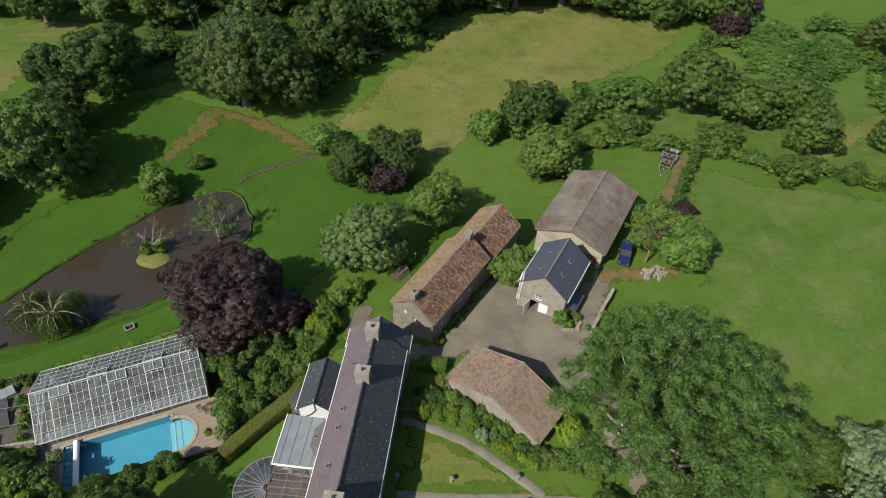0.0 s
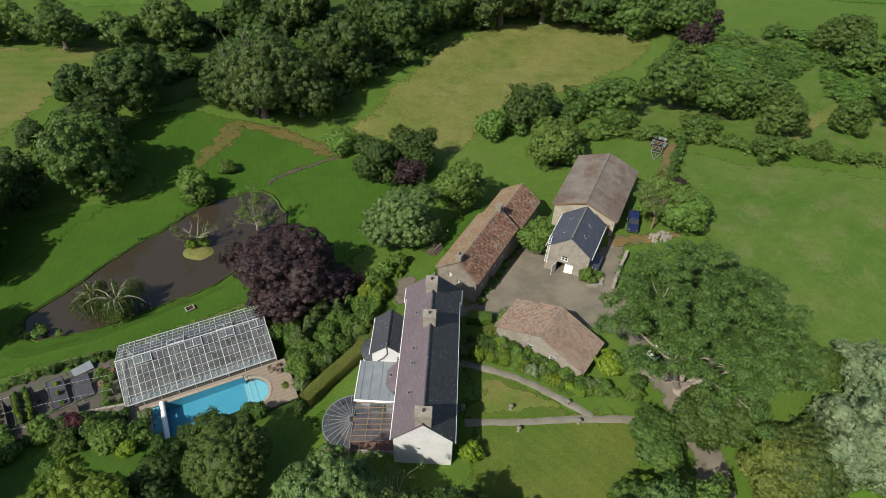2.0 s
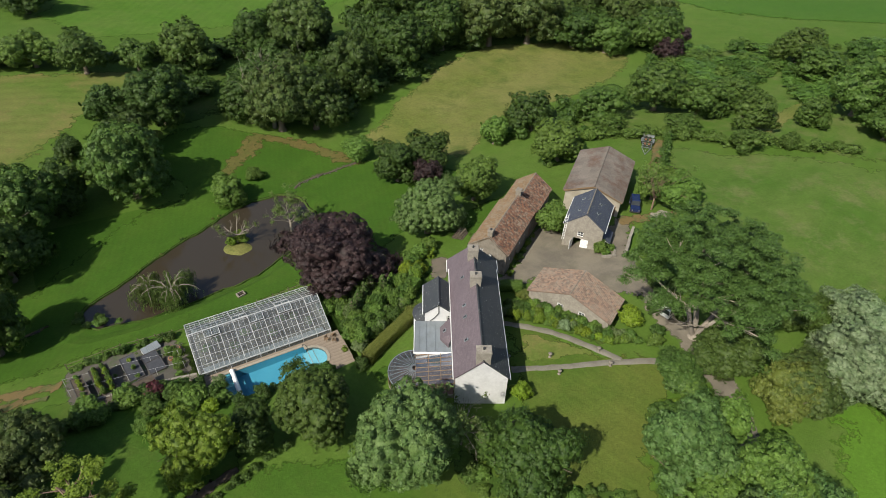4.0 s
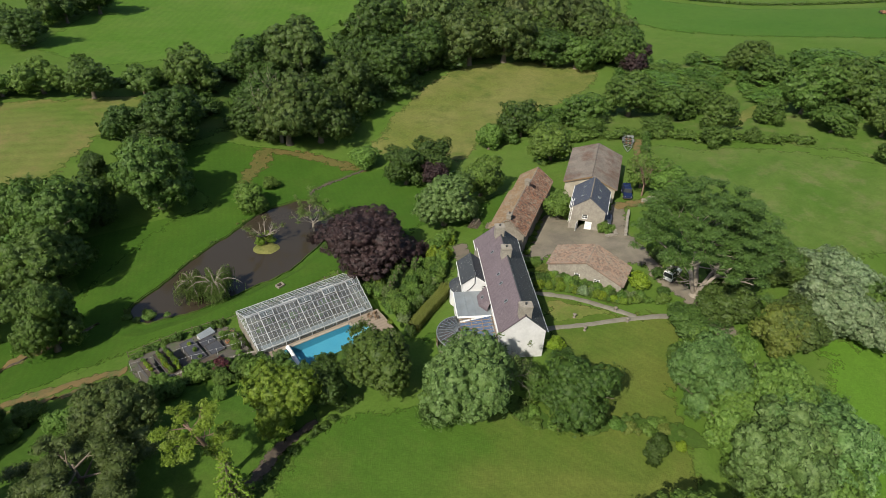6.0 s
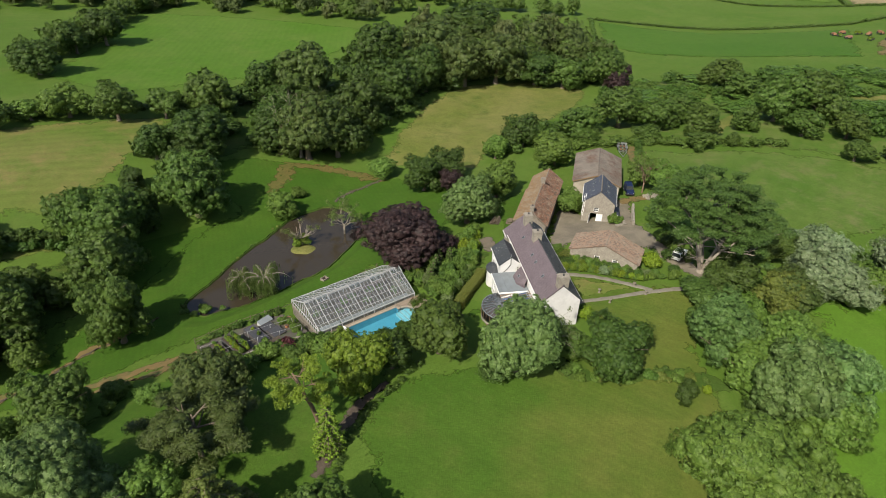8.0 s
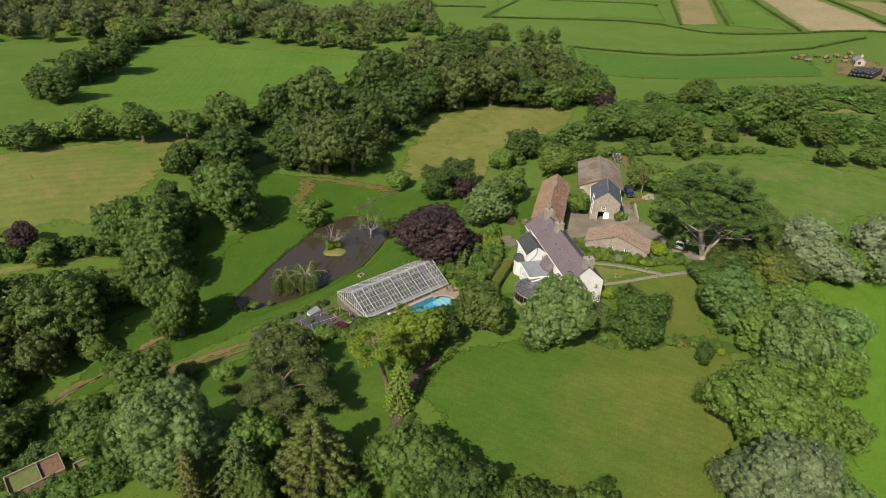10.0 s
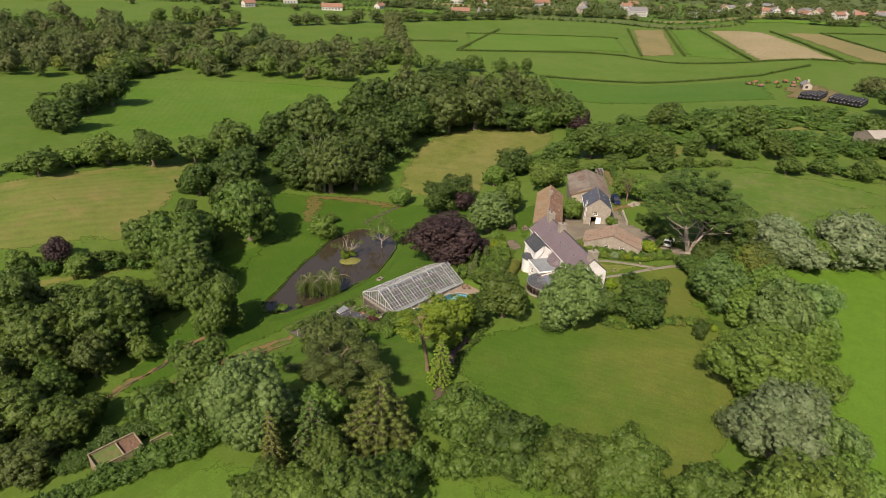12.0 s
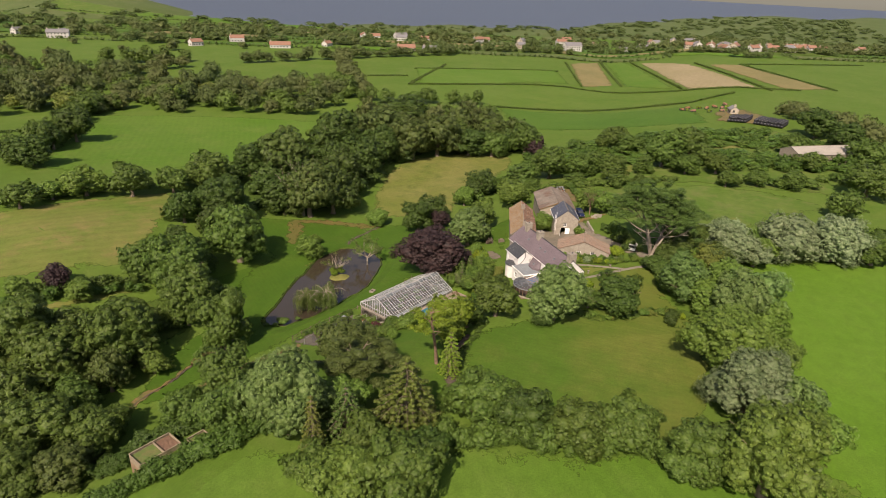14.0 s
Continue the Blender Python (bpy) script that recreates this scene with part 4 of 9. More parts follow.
def chimney(parent, x, y, z0, z1, sx, sy, material, pots=2, along="x"):
    s = Shape()
    s.box(x - sx / 2, x + sx / 2, y - sy / 2, y + sy / 2, z0, z1 - 0.25)
    s.box(x - sx / 2 - 0.08, x + sx / 2 + 0.08, y - sy / 2 - 0.08, y + sy / 2 + 0.08, z1 - 0.25, z1 - 0.1)
    s.box(x - sx / 2 - 0.02, x + sx / 2 + 0.02, y - sy / 2 - 0.02, y + sy / 2 + 0.02, z1 - 0.1, z1)
    c = part("chimney", s, material, parent, "stone chimney stack")
    for i in range(pots):
        o = (i - (pots - 1) / 2) * 0.55
        # dark stub added to stand for the dark hole of the flue
        t = Shape()
        px, py = (x + o, y) if along == "x" else (x, y + o)
        t.tube([(px, py, z1), (px, py, z1 + 0.12), (px, py, z1 + 0.22), (px, py, z1 + 0.25)], [0.17, 0.15, 0.13, 0.15], 10)
        part("chimney_pot", t, M_IRON, c)
    return c


def roof_window(parent, p, along, down, w=0.55, h=0.75):
    """A small roof light lying on the slope."""
    p, along, down = Vector(p), Vector(along).normalized(), Vector(down).normalized()
    nrm = along.cross(down)
    if nrm.z < 0:
        nrm = -nrm
    s = Shape()
    q = [p, p + along * w, p + along * w + down * h, p + down * h]
    if (q[1] - q[0]).cross(q[3] - q[0]).z < 0:
        q = q[::-1]
    s.hexa(q, [v + nrm * 0.10 for v in q])
    f = part("skylight", s, M_LEAD, parent, "small roof light")
    g = Shape()
    c = sum(q, Vector()) / 4
    r = [c + (v - c) * 0.72 + nrm * 0.101 for v in q]
    g.hexa(r, [v + nrm * 0.008 for v in r])
    part("pane", g, M_DARKGLASS, f)


def gable_house(name, m, L, W, eave, ridge, label, category, mats, base=-1.5, thick=0.5, holes=None, over=0.28, verge=0.12, tiles=None, coping=False, roof_thick=0.14, gutter=True):
    """A gabled building: x from one gable to the other, y to the left of that; walls, two roof slopes, ridge, eaves."""
    holes = holes or {}
    house = empty(name, m, label, category)
    h = W / 2
    corners = {"front": ((0, h), (0, -h)), "right": ((0, -h), (L, -h)), "back": ((L, -h), (L, h)), "left": ((L, h), (0, h))}
    for side, (a, b) in corners.items():
        s = Shape()
        va, vb = Vector(a), Vector(b)
        d = (vb - va).normalized()
        inset = thick if side in ("front", "back") else 0
        if inset:
            wall(s, a, b, base, eave, thick, holes.get(side, ()), ridge)
        else:
            hs = [(u - thick, z, w, hh) for u, z, w, hh in holes.get(side, ())]
            wall(s, va + d * thick, vb - d * thick, base, eave, thick, hs)
        part("wall", s, mats["wall"].get(side, mats["wall"]["all"]) if isinstance(mats["wall"], dict) else mats["wall"], house)
    pitch = (ridge - eave) / h
    ye, ze = h + over, eave - over * pitch
    up = 0.16
    for sgn, side in ((-1, "right"), (1, "left")):
        s = Shape()
        args = ((-verge, 0, ridge + up), (L + verge, 0, ridge + up), (-verge, sgn * ye, ze + up), (L + verge, sgn * ye, ze + up))
        slope_slab(s, *args, roof_thick)
        mt = mats["roof"].get(side) if isinstance(mats["roof"], dict) else mats["roof"]
        ob = part("roof", s, mt, house)
        if tiles:
            ts = Shape()
            pantiles(ts, *args, seed=len(name) + sgn)
            part("roof_tiles", ts, mt, ob, kind="stuff")
        if gutter:
            g = Shape()
            g.tube([(-verge, sgn * (ye + 0.05), ze + up - 0.12), (L + verge, sgn * (ye + 0.05), ze + up - 0.12)], [0.06, 0.06], 6)
            part("gutter", g, mats.get("gutter", M_WHITE), house)
    r = Shape()
    ridge_row(r, (-verge, 0, ridge + up + 0.02), (L + verge, 0, ridge + up + 0.02))
    part("ridge_tiles", r, mats.get("ridge", M_STONE), house)
    if coping:
        for x in ((-0.12, 0.28), (L - 0.28, L + 0.12)) if coping == 2 else ((-0.12, 0.28),):
            for sgn in (-1, 1):
                c = Shape()
                a, b = Vector((0, 0, ridge + up + 0.16)), Vector((0, sgn * (ye - 0.05), ze + up + 0.16))
                q = [Vector((x[0], a.y, a.z)), Vector((x[1], a.y, a.z)), Vector((x[1], b.y, b.z)), Vector((x[0], b.y, b.z))]
                if sgn > 0:
                    q = q[::-1]
                if (q[1] - q[0]).cross(q[3] - q[0]).z < 0:
                    q = q[::-1]
                c.hexa([v - Vector((0, 0, 0.26)) for v in q], q)
                part("coping", c, M_STONE, house)
    house["eaves"] = ze
    return house


# main farmhouse
HM = pose(1.3, 24.4, 0, 0, 0, 59.8)
# right slope coloured darker than the left, its shade put into the slates
farmhouse = gable_house("farmhouse", HM, 20.6, 6.5, 5.15, 8.1, "long white-limewashed farmhouse with slate roofs and stone chimneys", "house",
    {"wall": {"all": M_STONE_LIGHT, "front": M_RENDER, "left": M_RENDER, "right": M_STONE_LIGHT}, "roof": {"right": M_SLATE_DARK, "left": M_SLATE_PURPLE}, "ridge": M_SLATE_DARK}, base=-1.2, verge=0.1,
    holes={"right": [(1.6 + 3.05 * i, 3.3, 1.0, 1.45) for i in range(6)] + [(1.6 + 3.05 * i, 0.8, 1.0, 1.6) for i in (0, 1, 2, 4, 5)] + [(10.7, 0.0, 1.2, 2.2)], "left": [(19.0, 3.3, 0.8, 1.2)], "front": []})
for i in range(6):
    window(farmhouse, (0, -3.25), (1, 0), 1.6 + 3.05 * i, 3.3, 1.0, 1.45, bars=(3, 4))
    if i != 3:
        window(farmhouse, (0, -3.25), (1, 0), 1.6 + 3.05 * i, 0.8, 1.0, 1.6, bars=(3, 4))
plank_door(farmhouse, (0, -3.25), (1, 0), 10.7, 1.2, 2.15)
window(farmhouse, (20.6, 3.25), (-1, 0), 19.0, 3.3, 0.8, 1.2)
chimney(farmhouse, 0.62, 0, 7.2, 9.75, 1.15, 1.75, M_STONE_LIGHT, 1, "y")
chimney(farmhouse, 14.4, 0.15, 7.2, 9.6, 1.2, 1.5, M_STONE_LIGHT, 1, "y")
chimney(farmhouse, 20.1, 0.2, 7.2, 9.7, 1.2, 1.45, M_STONE_LIGHT, 1, "y")
for x in (4.6, 8.7, 10.9, 16.6):
    roof_window(farmhouse, (x, 1.55, 6.97), (1, 0, 0), (0, 1, -0.907), 0.4, 0.6)
# lower north bay
# slopes coloured as on the main roof, the right one darkened for shade
gable_house("north_bay", HM @ pose(20.62, 0, 0), 2.5, 7.0, 4.75, 7.55, "short slate-roofed end bay of the farmhouse", "house",
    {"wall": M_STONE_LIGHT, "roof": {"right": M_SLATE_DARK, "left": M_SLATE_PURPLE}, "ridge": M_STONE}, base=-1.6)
# white wing
wing = gable_house("house_wing", HM @ pose(11.9, 5.2, 0), 5.7, 3.75, 4.55, 6.0, "small white gabled wing with blue-black slates", "house",
    {"wall": M_RENDER, "roof": M_SLATE_DARK, "ridge": M_SLATE_DARK}, base=-1.6, thick=0.35, holes={"front": [(3.1, 2.95, 0.6, 0.95)], "left": [(1.0, 2.6, 0.8, 1.1), (3.6, 2.6, 0.8, 1.1)]})
window(wing, (0, 1.875), (0, -1), 3.1, 2.95, 0.6, 0.95, bars=(2, 2))
window(wing, (5.7, 1.875), (-1, 0), 1.0, 2.6, 0.8, 1.1)
window(wing, (5.7, 1.875), (-1, 0), 3.6, 2.6, 0.8, 1.1)
pipe = Shape()
pipe.tube([(-0.06, 0.02, 6.0), (-0.07, -0.02, 4.5), (-0.07, 0.55, 3.6), (-0.07, 1.2, 3.0)], [0.06] * 4, 6)
part("drainpipe", pipe, M_IRON, wing, "dark drainpipe")
fin = Shape()
fin.tube([(-0.05, 0, 6.1), (-0.05, 0, 6.5), (-0.05, 0, 6.62)], [0.06, 0.04, 0.10], 8)
part("finial", fin, M_STEEL, wing)


def flat_extension():
    """Lead-roofed extension, its little slate lean-to, the glazed veranda and the round conservatory end."""
    ext = empty("flat_roof_extension", HM @ pose(6.3, 3.3, 0), "white extension with a flat grey lead roof", "extension")
    s = Shape()
    wall(s, (5.55, 5.0), (0, 5.0), -1.5, 2.75, 0.3, [(0.9, 0.4, 1.2, 1.4), (3.2, 0.4, 1.2, 1.4)])
    part("wall", s, M_RENDER, ext)
    s = Shape()
    wall(s, (0, 4.7), (0, 0.0), -1.5, 2.75, 0.3, [(1.2, 0.0, 2.0, 2.1)])
    part("wall", s, M_RENDER, ext)
    window(ext, (5.55, 5.0), (-1, 0), 0.9, 0.4, 1.2, 1.4)
    window(ext, (5.55, 5.0), (-1, 0), 3.2, 0.4, 1.2, 1.4)
    r = Shape()
    r.box(-0.2, 5.58, -0.02, 5.2, 2.752, 2.9)
    for y in (1.2, 2.4, 3.6, 4.6):
        r.box(-0.2, 5.58, y - 0.03, y + 0.03, 2.9, 2.95)
    part("roof", r, M_LEAD, ext)
    t = Shape()
    t.box(-0.26, 5.60, 5.2, 5.3, 2.7, 2.98)
    t.box(-0.30, -0.2, -0.02, 5.3, 2.7, 2.98)
    part("fascia", t, M_WHITE, ext)
    k = Shape()
    pts = [(1.2, 0.0, 4.9), (4.8, 0.0, 4.9), (4.0, 1.7, 3.3), (2.0, 1.7, 3.3), (0.6, 0.6, 3.5), (5.3, 0.6, 3.5)]
    k.face([pts[0], pts[3], pts[2], pts[1]][::-1], [(0, 0), (3, 0), (2.5, 2), (0.5, 2)])
    k.face([pts[0], pts[4], pts[3]][::-1], [(0, 0), (1, 0), (1, 1)])
    k.face([pts[1], pts[2], pts[5]][::-1], [(0, 0), (1, 0), (1, 1)])
    b = [(p[0], p[1], 2.9) for p in (pts[4], pts[3], pts[2], pts[5])]
    for a_, b_, c_, d_ in ((pts[4], pts[3], b[1], b[0]), (pts[3], pts[2], b[2], b[1]), (pts[2], pts[5], b[3], b[2])):
        k.face([d_, c_, b_, a_])
    sl = part("lean_to_roof", k, M_SLATE_PURPLE, ext, "purple slate lean-to roof")
    roof_window(sl, (2.6, 0.9, 4.06), (1, 0, 0), (0, 1, -0.94), 0.5, 0.5)

    con = empty("conservatory", HM @ pose(0, 3.3, 0), "timber-framed glass conservatory with a round end", "conservatory")
    f = Shape()
    x0, x1, y1 = 0.9, 6.05, 5.0
    for i in range(8):
        x = x0 + (x1 - x0) * i / 7
        f.beam((x, 0.0, 2.95), (x, y1, 2.35), 0.07, 0.12)
    for y, z in ((0.05, 2.95), (1.7, 2.75), (3.3, 2.55), (5.0, 2.35)):
        f.beam((x0, y, z), (x1, y, z), 0.08, 0.10)
    part("roof_frame", f, M_WOOD, con, "brown timber glazing bars")
    for i in range(7):
        g = Shape()
        xa, xb = x0 + (x1 - x0) * i / 7 + 0.04, x0 + (x1 - x0) * (i + 1) / 7 - 0.04
        g.face([(xa, 0.05, 2.97), (xb, 0.05, 2.97), (xb, y1, 2.37), (xa, y1, 2.37)][::-1])
        part("pane", g, M_CONGLASS, con)
    w = Shape()
    wall(w, (0.9, 5.0), (0.9, 0.0), -1.4, 0.5, 0.2)
    part("wall", w, M_STONE_LIGHT, con)
    gl = Shape()
    for i in range(6):
        y = 5.0 * i / 5
        gl.beam((0.95, y, 0.5), (0.95, y, 2.95 - 0.12 * y), 0.07)
    part("end_frame", gl, M_WOOD, con)
    fl = Shape()
    fl.box(0.95, 6.2, 0, 8.2, -0.5, 0.04)
    part("floor", fl, surf("brown_tiled_floor", (0.16, 0.10, 0.075), (0.12, 0.08, 0.065), 1.2, (0.22, 0.16, 0.13), rough=0.5), con)
    # round end
    cx, cy, rad, n = 3.65, 5.0, 3.6, 14
    rb, wl_, pan = Shape(), Shape(), Shape()
    ring = [(cx + rad * math.cos(math.pi * i / n), cy + rad * math.sin(math.pi * i / n)) for i in range(n + 1)]
    for x, y in ring:
        rb.beam((x, y, 2.0), (cx + (x - cx) * 0.12, cy + (y - cy) * 0.12, 2.62), 0.06, 0.10)
        wl_.beam((x, y, 0.45), (x, y, 2.0), 0.07)
    base = Shape()
    for (ax, ay), (bx, by) in zip(ring, ring[1:]):
        rb.beam((ax, ay, 2.02), (bx, by, 2.02), 0.10, 0.14)
        wall(base, (ax, ay), (bx, by), -1.8, 0.45, 0.2)
        hx, hy, gx_, gy_ = cx + (ax - cx) * 0.12, cy + (ay - cy) * 0.12, cx + (bx - cx) * 0.12, cy + (by - cy) * 0.12
        pn = Shape()
        pn.face([(ax, ay, 2.05), (bx, by, 2.05), (gx_, gy_, 2.66), (hx, hy, 2.66)])
        part("pane", pn, M_CONGLASS, con)
        pan.face([(ax, ay, 0.45), (bx, by, 0.45), (bx, by, 2.0), (ax, ay, 2.0)])
    part("radial_frame", rb, M_LEAD, con, "grey radial glazing bars")
    part("posts", wl_, M_WOOD, con)
    part("low_wall", base, M_STONE_LIGHT, con)
    part("side_glass", pan, M_GLASS, con)
    # round lead-roofed bay beside the wing
    bay = empty("round_bay", HM @ pose(14.2, 7.1, 0), "round bay with a dark conical lead roof", "bay")
    s, rf = Shape(), Shape()
    arc = [(1.9 * math.cos(math.pi * i / 12), 1.6 * math.sin(math.pi * i / 12)) for i in range(13)]
    for (ax, ay), (bx, by) in zip(arc, arc[1:]):
        wall(s, (ax, ay), (bx, by), -1.8, 2.3, 0.15)
        rf.face([(ax * 1.12, ay * 1.12, 2.3), (bx * 1.12, by * 1.12, 2.3), (0, 0.0, 3.1)])
        rf.face([(bx * 1.12, by * 1.12, 2.18), (ax * 1.12, ay * 1.12, 2.18), (ax * 1.12, ay * 1.12, 2.3), (bx * 1.12, by * 1.12, 2.3)][::-1])
    part("wall", s, M_RENDER, bay)
    part("roof", rf, M_SLATE_DARK, bay)


flat_extension()

# long granite outbuilding with clay tiles, in two lengths
LM = pose(18.0, 47.0, 0, 0, 0, 33.5)
longhouse = gable_house("long_outbuilding", LM, 14.0, 6.3, 2.9, 5.3, "long granite outbuilding with mottled red clay tiles", "outbuilding",
    {"wall": M_STONE, "roof": {"right": M_TILE_RED, "left": M_TILE_OCHRE}}, base=-4, tiles=True, coping=2, gutter=False,
    holes={"right": [(2.0, 0.0, 0.7, 0.9), (4.2, -1.4, 1.1, 2.1), (6.6, 0.0, 0.7, 0.9), (9.0, 0.0, 0.7, 0.9), (11.6, -1.6, 1.1, 2.1)], "front": [(1.8, 2.1, 0.5, 0.7), (3.3, 1.2, 0.6, 0.9)]})
for u in (2.0, 6.6, 9.0):
    window(longhouse, (0, -3.15), (1, 0), u, 0.0, 0.7, 0.9)
plank_door(longhouse, (0, -3.15), (1, 0), 4.2, 1.1, 2.1, -1.4)
plank_door(longhouse, (0, -3.15), (1, 0), 11.6, 1.1, 2.1, -1.6)
window(longhouse, (0, 3.15), (0, -1), 1.8, 2.1, 0.5, 0.7)
window(longhouse, (0, 3.15), (0, -1), 3.3, 1.2, 0.6, 0.9)
chimney(longhouse, 0.5, 0, 4.8, 6.6, 0.85, 0.8, M_STONE, 1)
chimney(longhouse, 13.7, 0, 4.8, 6.5, 0.85, 0.95, M_STONE, 0)
stable = gable_house("stable_outbuilding", LM @ pose(14.02, 0, 0), 9.4, 6.3, 1.75, 4.1, "lower granite outbuilding with red and grey clay tiles", "outbuilding",
    {"wall": M_STONE, "roof": {"right": M_TILE_RED, "left": M_TILE_OCHRE}}, base=-6, tiles=True, gutter=False, holes={"right": [(3.0, -2.4, 1.2, 2.1), (6.4, -1.2, 0.7, 0.9)]})
plank_door(stable, (0, -3.15), (1, 0), 3.0, 1.2, 2.1, -2.4)
window(stable, (0, -3.15), (1, 0), 6.4, -1.2, 0.7, 0.9)

# coach house with blue slates and an open door
CM = pose(35.1, 43.4, 0, 0, 0, 37.0)
coach = gable_house("coach_house", CM, 8.3, 6.5, 3.55, 6.1, "pale granite coach house with blue slates", "outbuilding",
    {"wall": M_STONE_LIGHT, "roof": M_SLATE_BLUE, "ridge": M_STONE}, base=-3, holes={"front": [(2.3, 1.35, 1.05, 1.0), (1.75, -1.15, 2.6, 2.1)], "right": [(2.0, 1.6, 0.8, 0.9), (5.2, 1.6, 0.8, 0.9)]})
window(coach, (0, 3.25), (0, -1), 2.3, 1.35, 1.05, 1.0, bars=(2, 2))
plank_door(coach, (0, 3.25), (0, -1), 3.05, 1.3, 2.05, -1.15, M_WHITE)
plank_door(coach, (0.0, 1.5), (-1, 0.25), 0, 1.3, 2.05, -1.15, M_WHITE, out=0.1)
window(coach, (0, -3.25), (1, 0), 2.0, 1.6, 0.8, 0.9)
window(coach, (0, -3.25), (1, 0), 5.2, 1.6, 0.8, 0.9)
for x, sgn in ((2.0, 1), (5.6, 1), (2.2, -1), (5.0, -1)):
    roof_window(coach, (x, sgn * 1.3, 5.33), (1, 0, 0), (0, sgn, -0.785), 0.45, 0.55)
lad = Shape()
lad.beam((-0.25, 3.0, 0.2), (0.1, 2.9, 5.4), 0.06)
lad.beam((-0.25, 3.35, 0.2), (0.1, 3.25, 5.4), 0.06)
for i in range(14):
    z = 0.5 + 0.34 * i
    x = -0.25 + 0.35 * (z - 0.2) / 5.2
    lad.beam((x, 2.99 - 0.005 * i, z), (x, 3.34 - 0.005 * i, z), 0.04)
ld = part("roof_ladder", lad, M_WHITE, coach, "white ladder fixed to the gable")
porch = Shape()
porch.box(1.5, 4.5, -4.4, -3.27, -3, 0.5)
part("side_store", porch, M_RENDER, coach, "whitewashed lean-to store")
pr = Shape()
slope_slab(pr, (1.3, -3.27, 1.3), (4.7, -3.27, 1.3), (1.3, -4.65, 0.55), (4.7, -4.65, 0.55), 0.12)
part("lean_to_roof", pr, M_SLATE_BLUE, coach)

# barn with cement sheets
BM = pose(44.5, 51.4, 0, 0, 0, 37.2)
barn = gable_house("barn", BM, 15.6, 10.2, 1.95, 3.95, "wide old barn with a rust-stained cement sheet roof", "barn",
    {"wall": {"all": M_STONE, "front": M_CREAM}, "roof": M_SHEET, "ridge": M_SHEET}, base=-5.5, over=0.35, gutter=False, roof_thick=0.08, holes={"front": [(7.2, -1.8, 2.4, 2.6)]})
plank_door(barn, (0, 5.1), (0, -1), 7.2, 2.4, 2.6, -1.8)
pit = (3.95 - 1.95) / 5.1
for sgn in (-1, 1):
    sh = Shape()
    nseg = 14
    rngb = random.Random(4 + sgn)
    for i in range(nseg):
        for j in range(3):
            xa, xb = -0.2 + 16.0 * i / nseg, -0.2 + 16.0 * (i + 1) / nseg + 0.05
            ya, yb = 5.45 * j / 3, 5.45 * (j + 1) / 3 + 0.12
            za, zb = 3.95 + 0.17 - pit * ya, 3.95 + 0.17 - pit * yb
            d = rngb.uniform(0, 0.012) + 0.03 * (3 - j) / 3
            wv = 6
            k = len(sh.v)
            for yy, zz in ((ya, za), (yb, zb)):
                for q in range(2 * wv + 1):
                    sh.v.append((xa + (xb - xa) * q / (2 * wv), sgn * yy, zz + d + (0.03 if q % 2 else 0)))
            w1 = 2 * wv + 1
            for q in range(2 * wv):
                sh.f.append((k + q, k + q + 1, k + w1 + q + 1, k + w1 + q))
                sh.uv.append([(0, 0), (1, 0), (1, 1), (0, 1)])
    part("sheet_roofing", sh, M_SHEET, barn, "corrugated cement sheets", kind="stuff")
ob_ = Shape()
ob_.beam((-0.25, 0, 4.0), (-0.25, 5.4, 1.9), 0.10, 0.3)
ob_.beam((-0.25, 0, 4.0), (-0.25, -5.4, 1.9), 0.10, 0.3)
part("bargeboard", ob_, M_TILE_OCHRE, barn, "ochre lichened bargeboards")

# low cottage outbuilding with pink tiles
KM = pose(21.5, 31.2, 0, 0, 0, 27.0)
cottage = gable_house("cottage_outbuilding", KM, 6.0, 12.6, 1.85, 4.3, "low granite cottage with weathered pink clay tiles", "outbuilding",
    {"wall": M_STONE_LIGHT, "roof": M_TILE_PINK}, base=-1.5, tiles=True, over=0.3, gutter=False, holes={"front": [(4.6, 0.75, 1.0, 1.3), (8.0, 0.75, 1.0, 1.3)]})
window(cottage, (0, 6.3), (0, -1), 4.6, 0.75, 1.0, 1.3, bars=(2, 3))
window(cottage, (0, 6.3), (0, -1), 8.0, 0.75, 1.0, 1.3, bars=(2, 3))

# ---- pool terrace and glasshouse (local x east, y north, from the terrace's middle) ----
TZ = -4.72


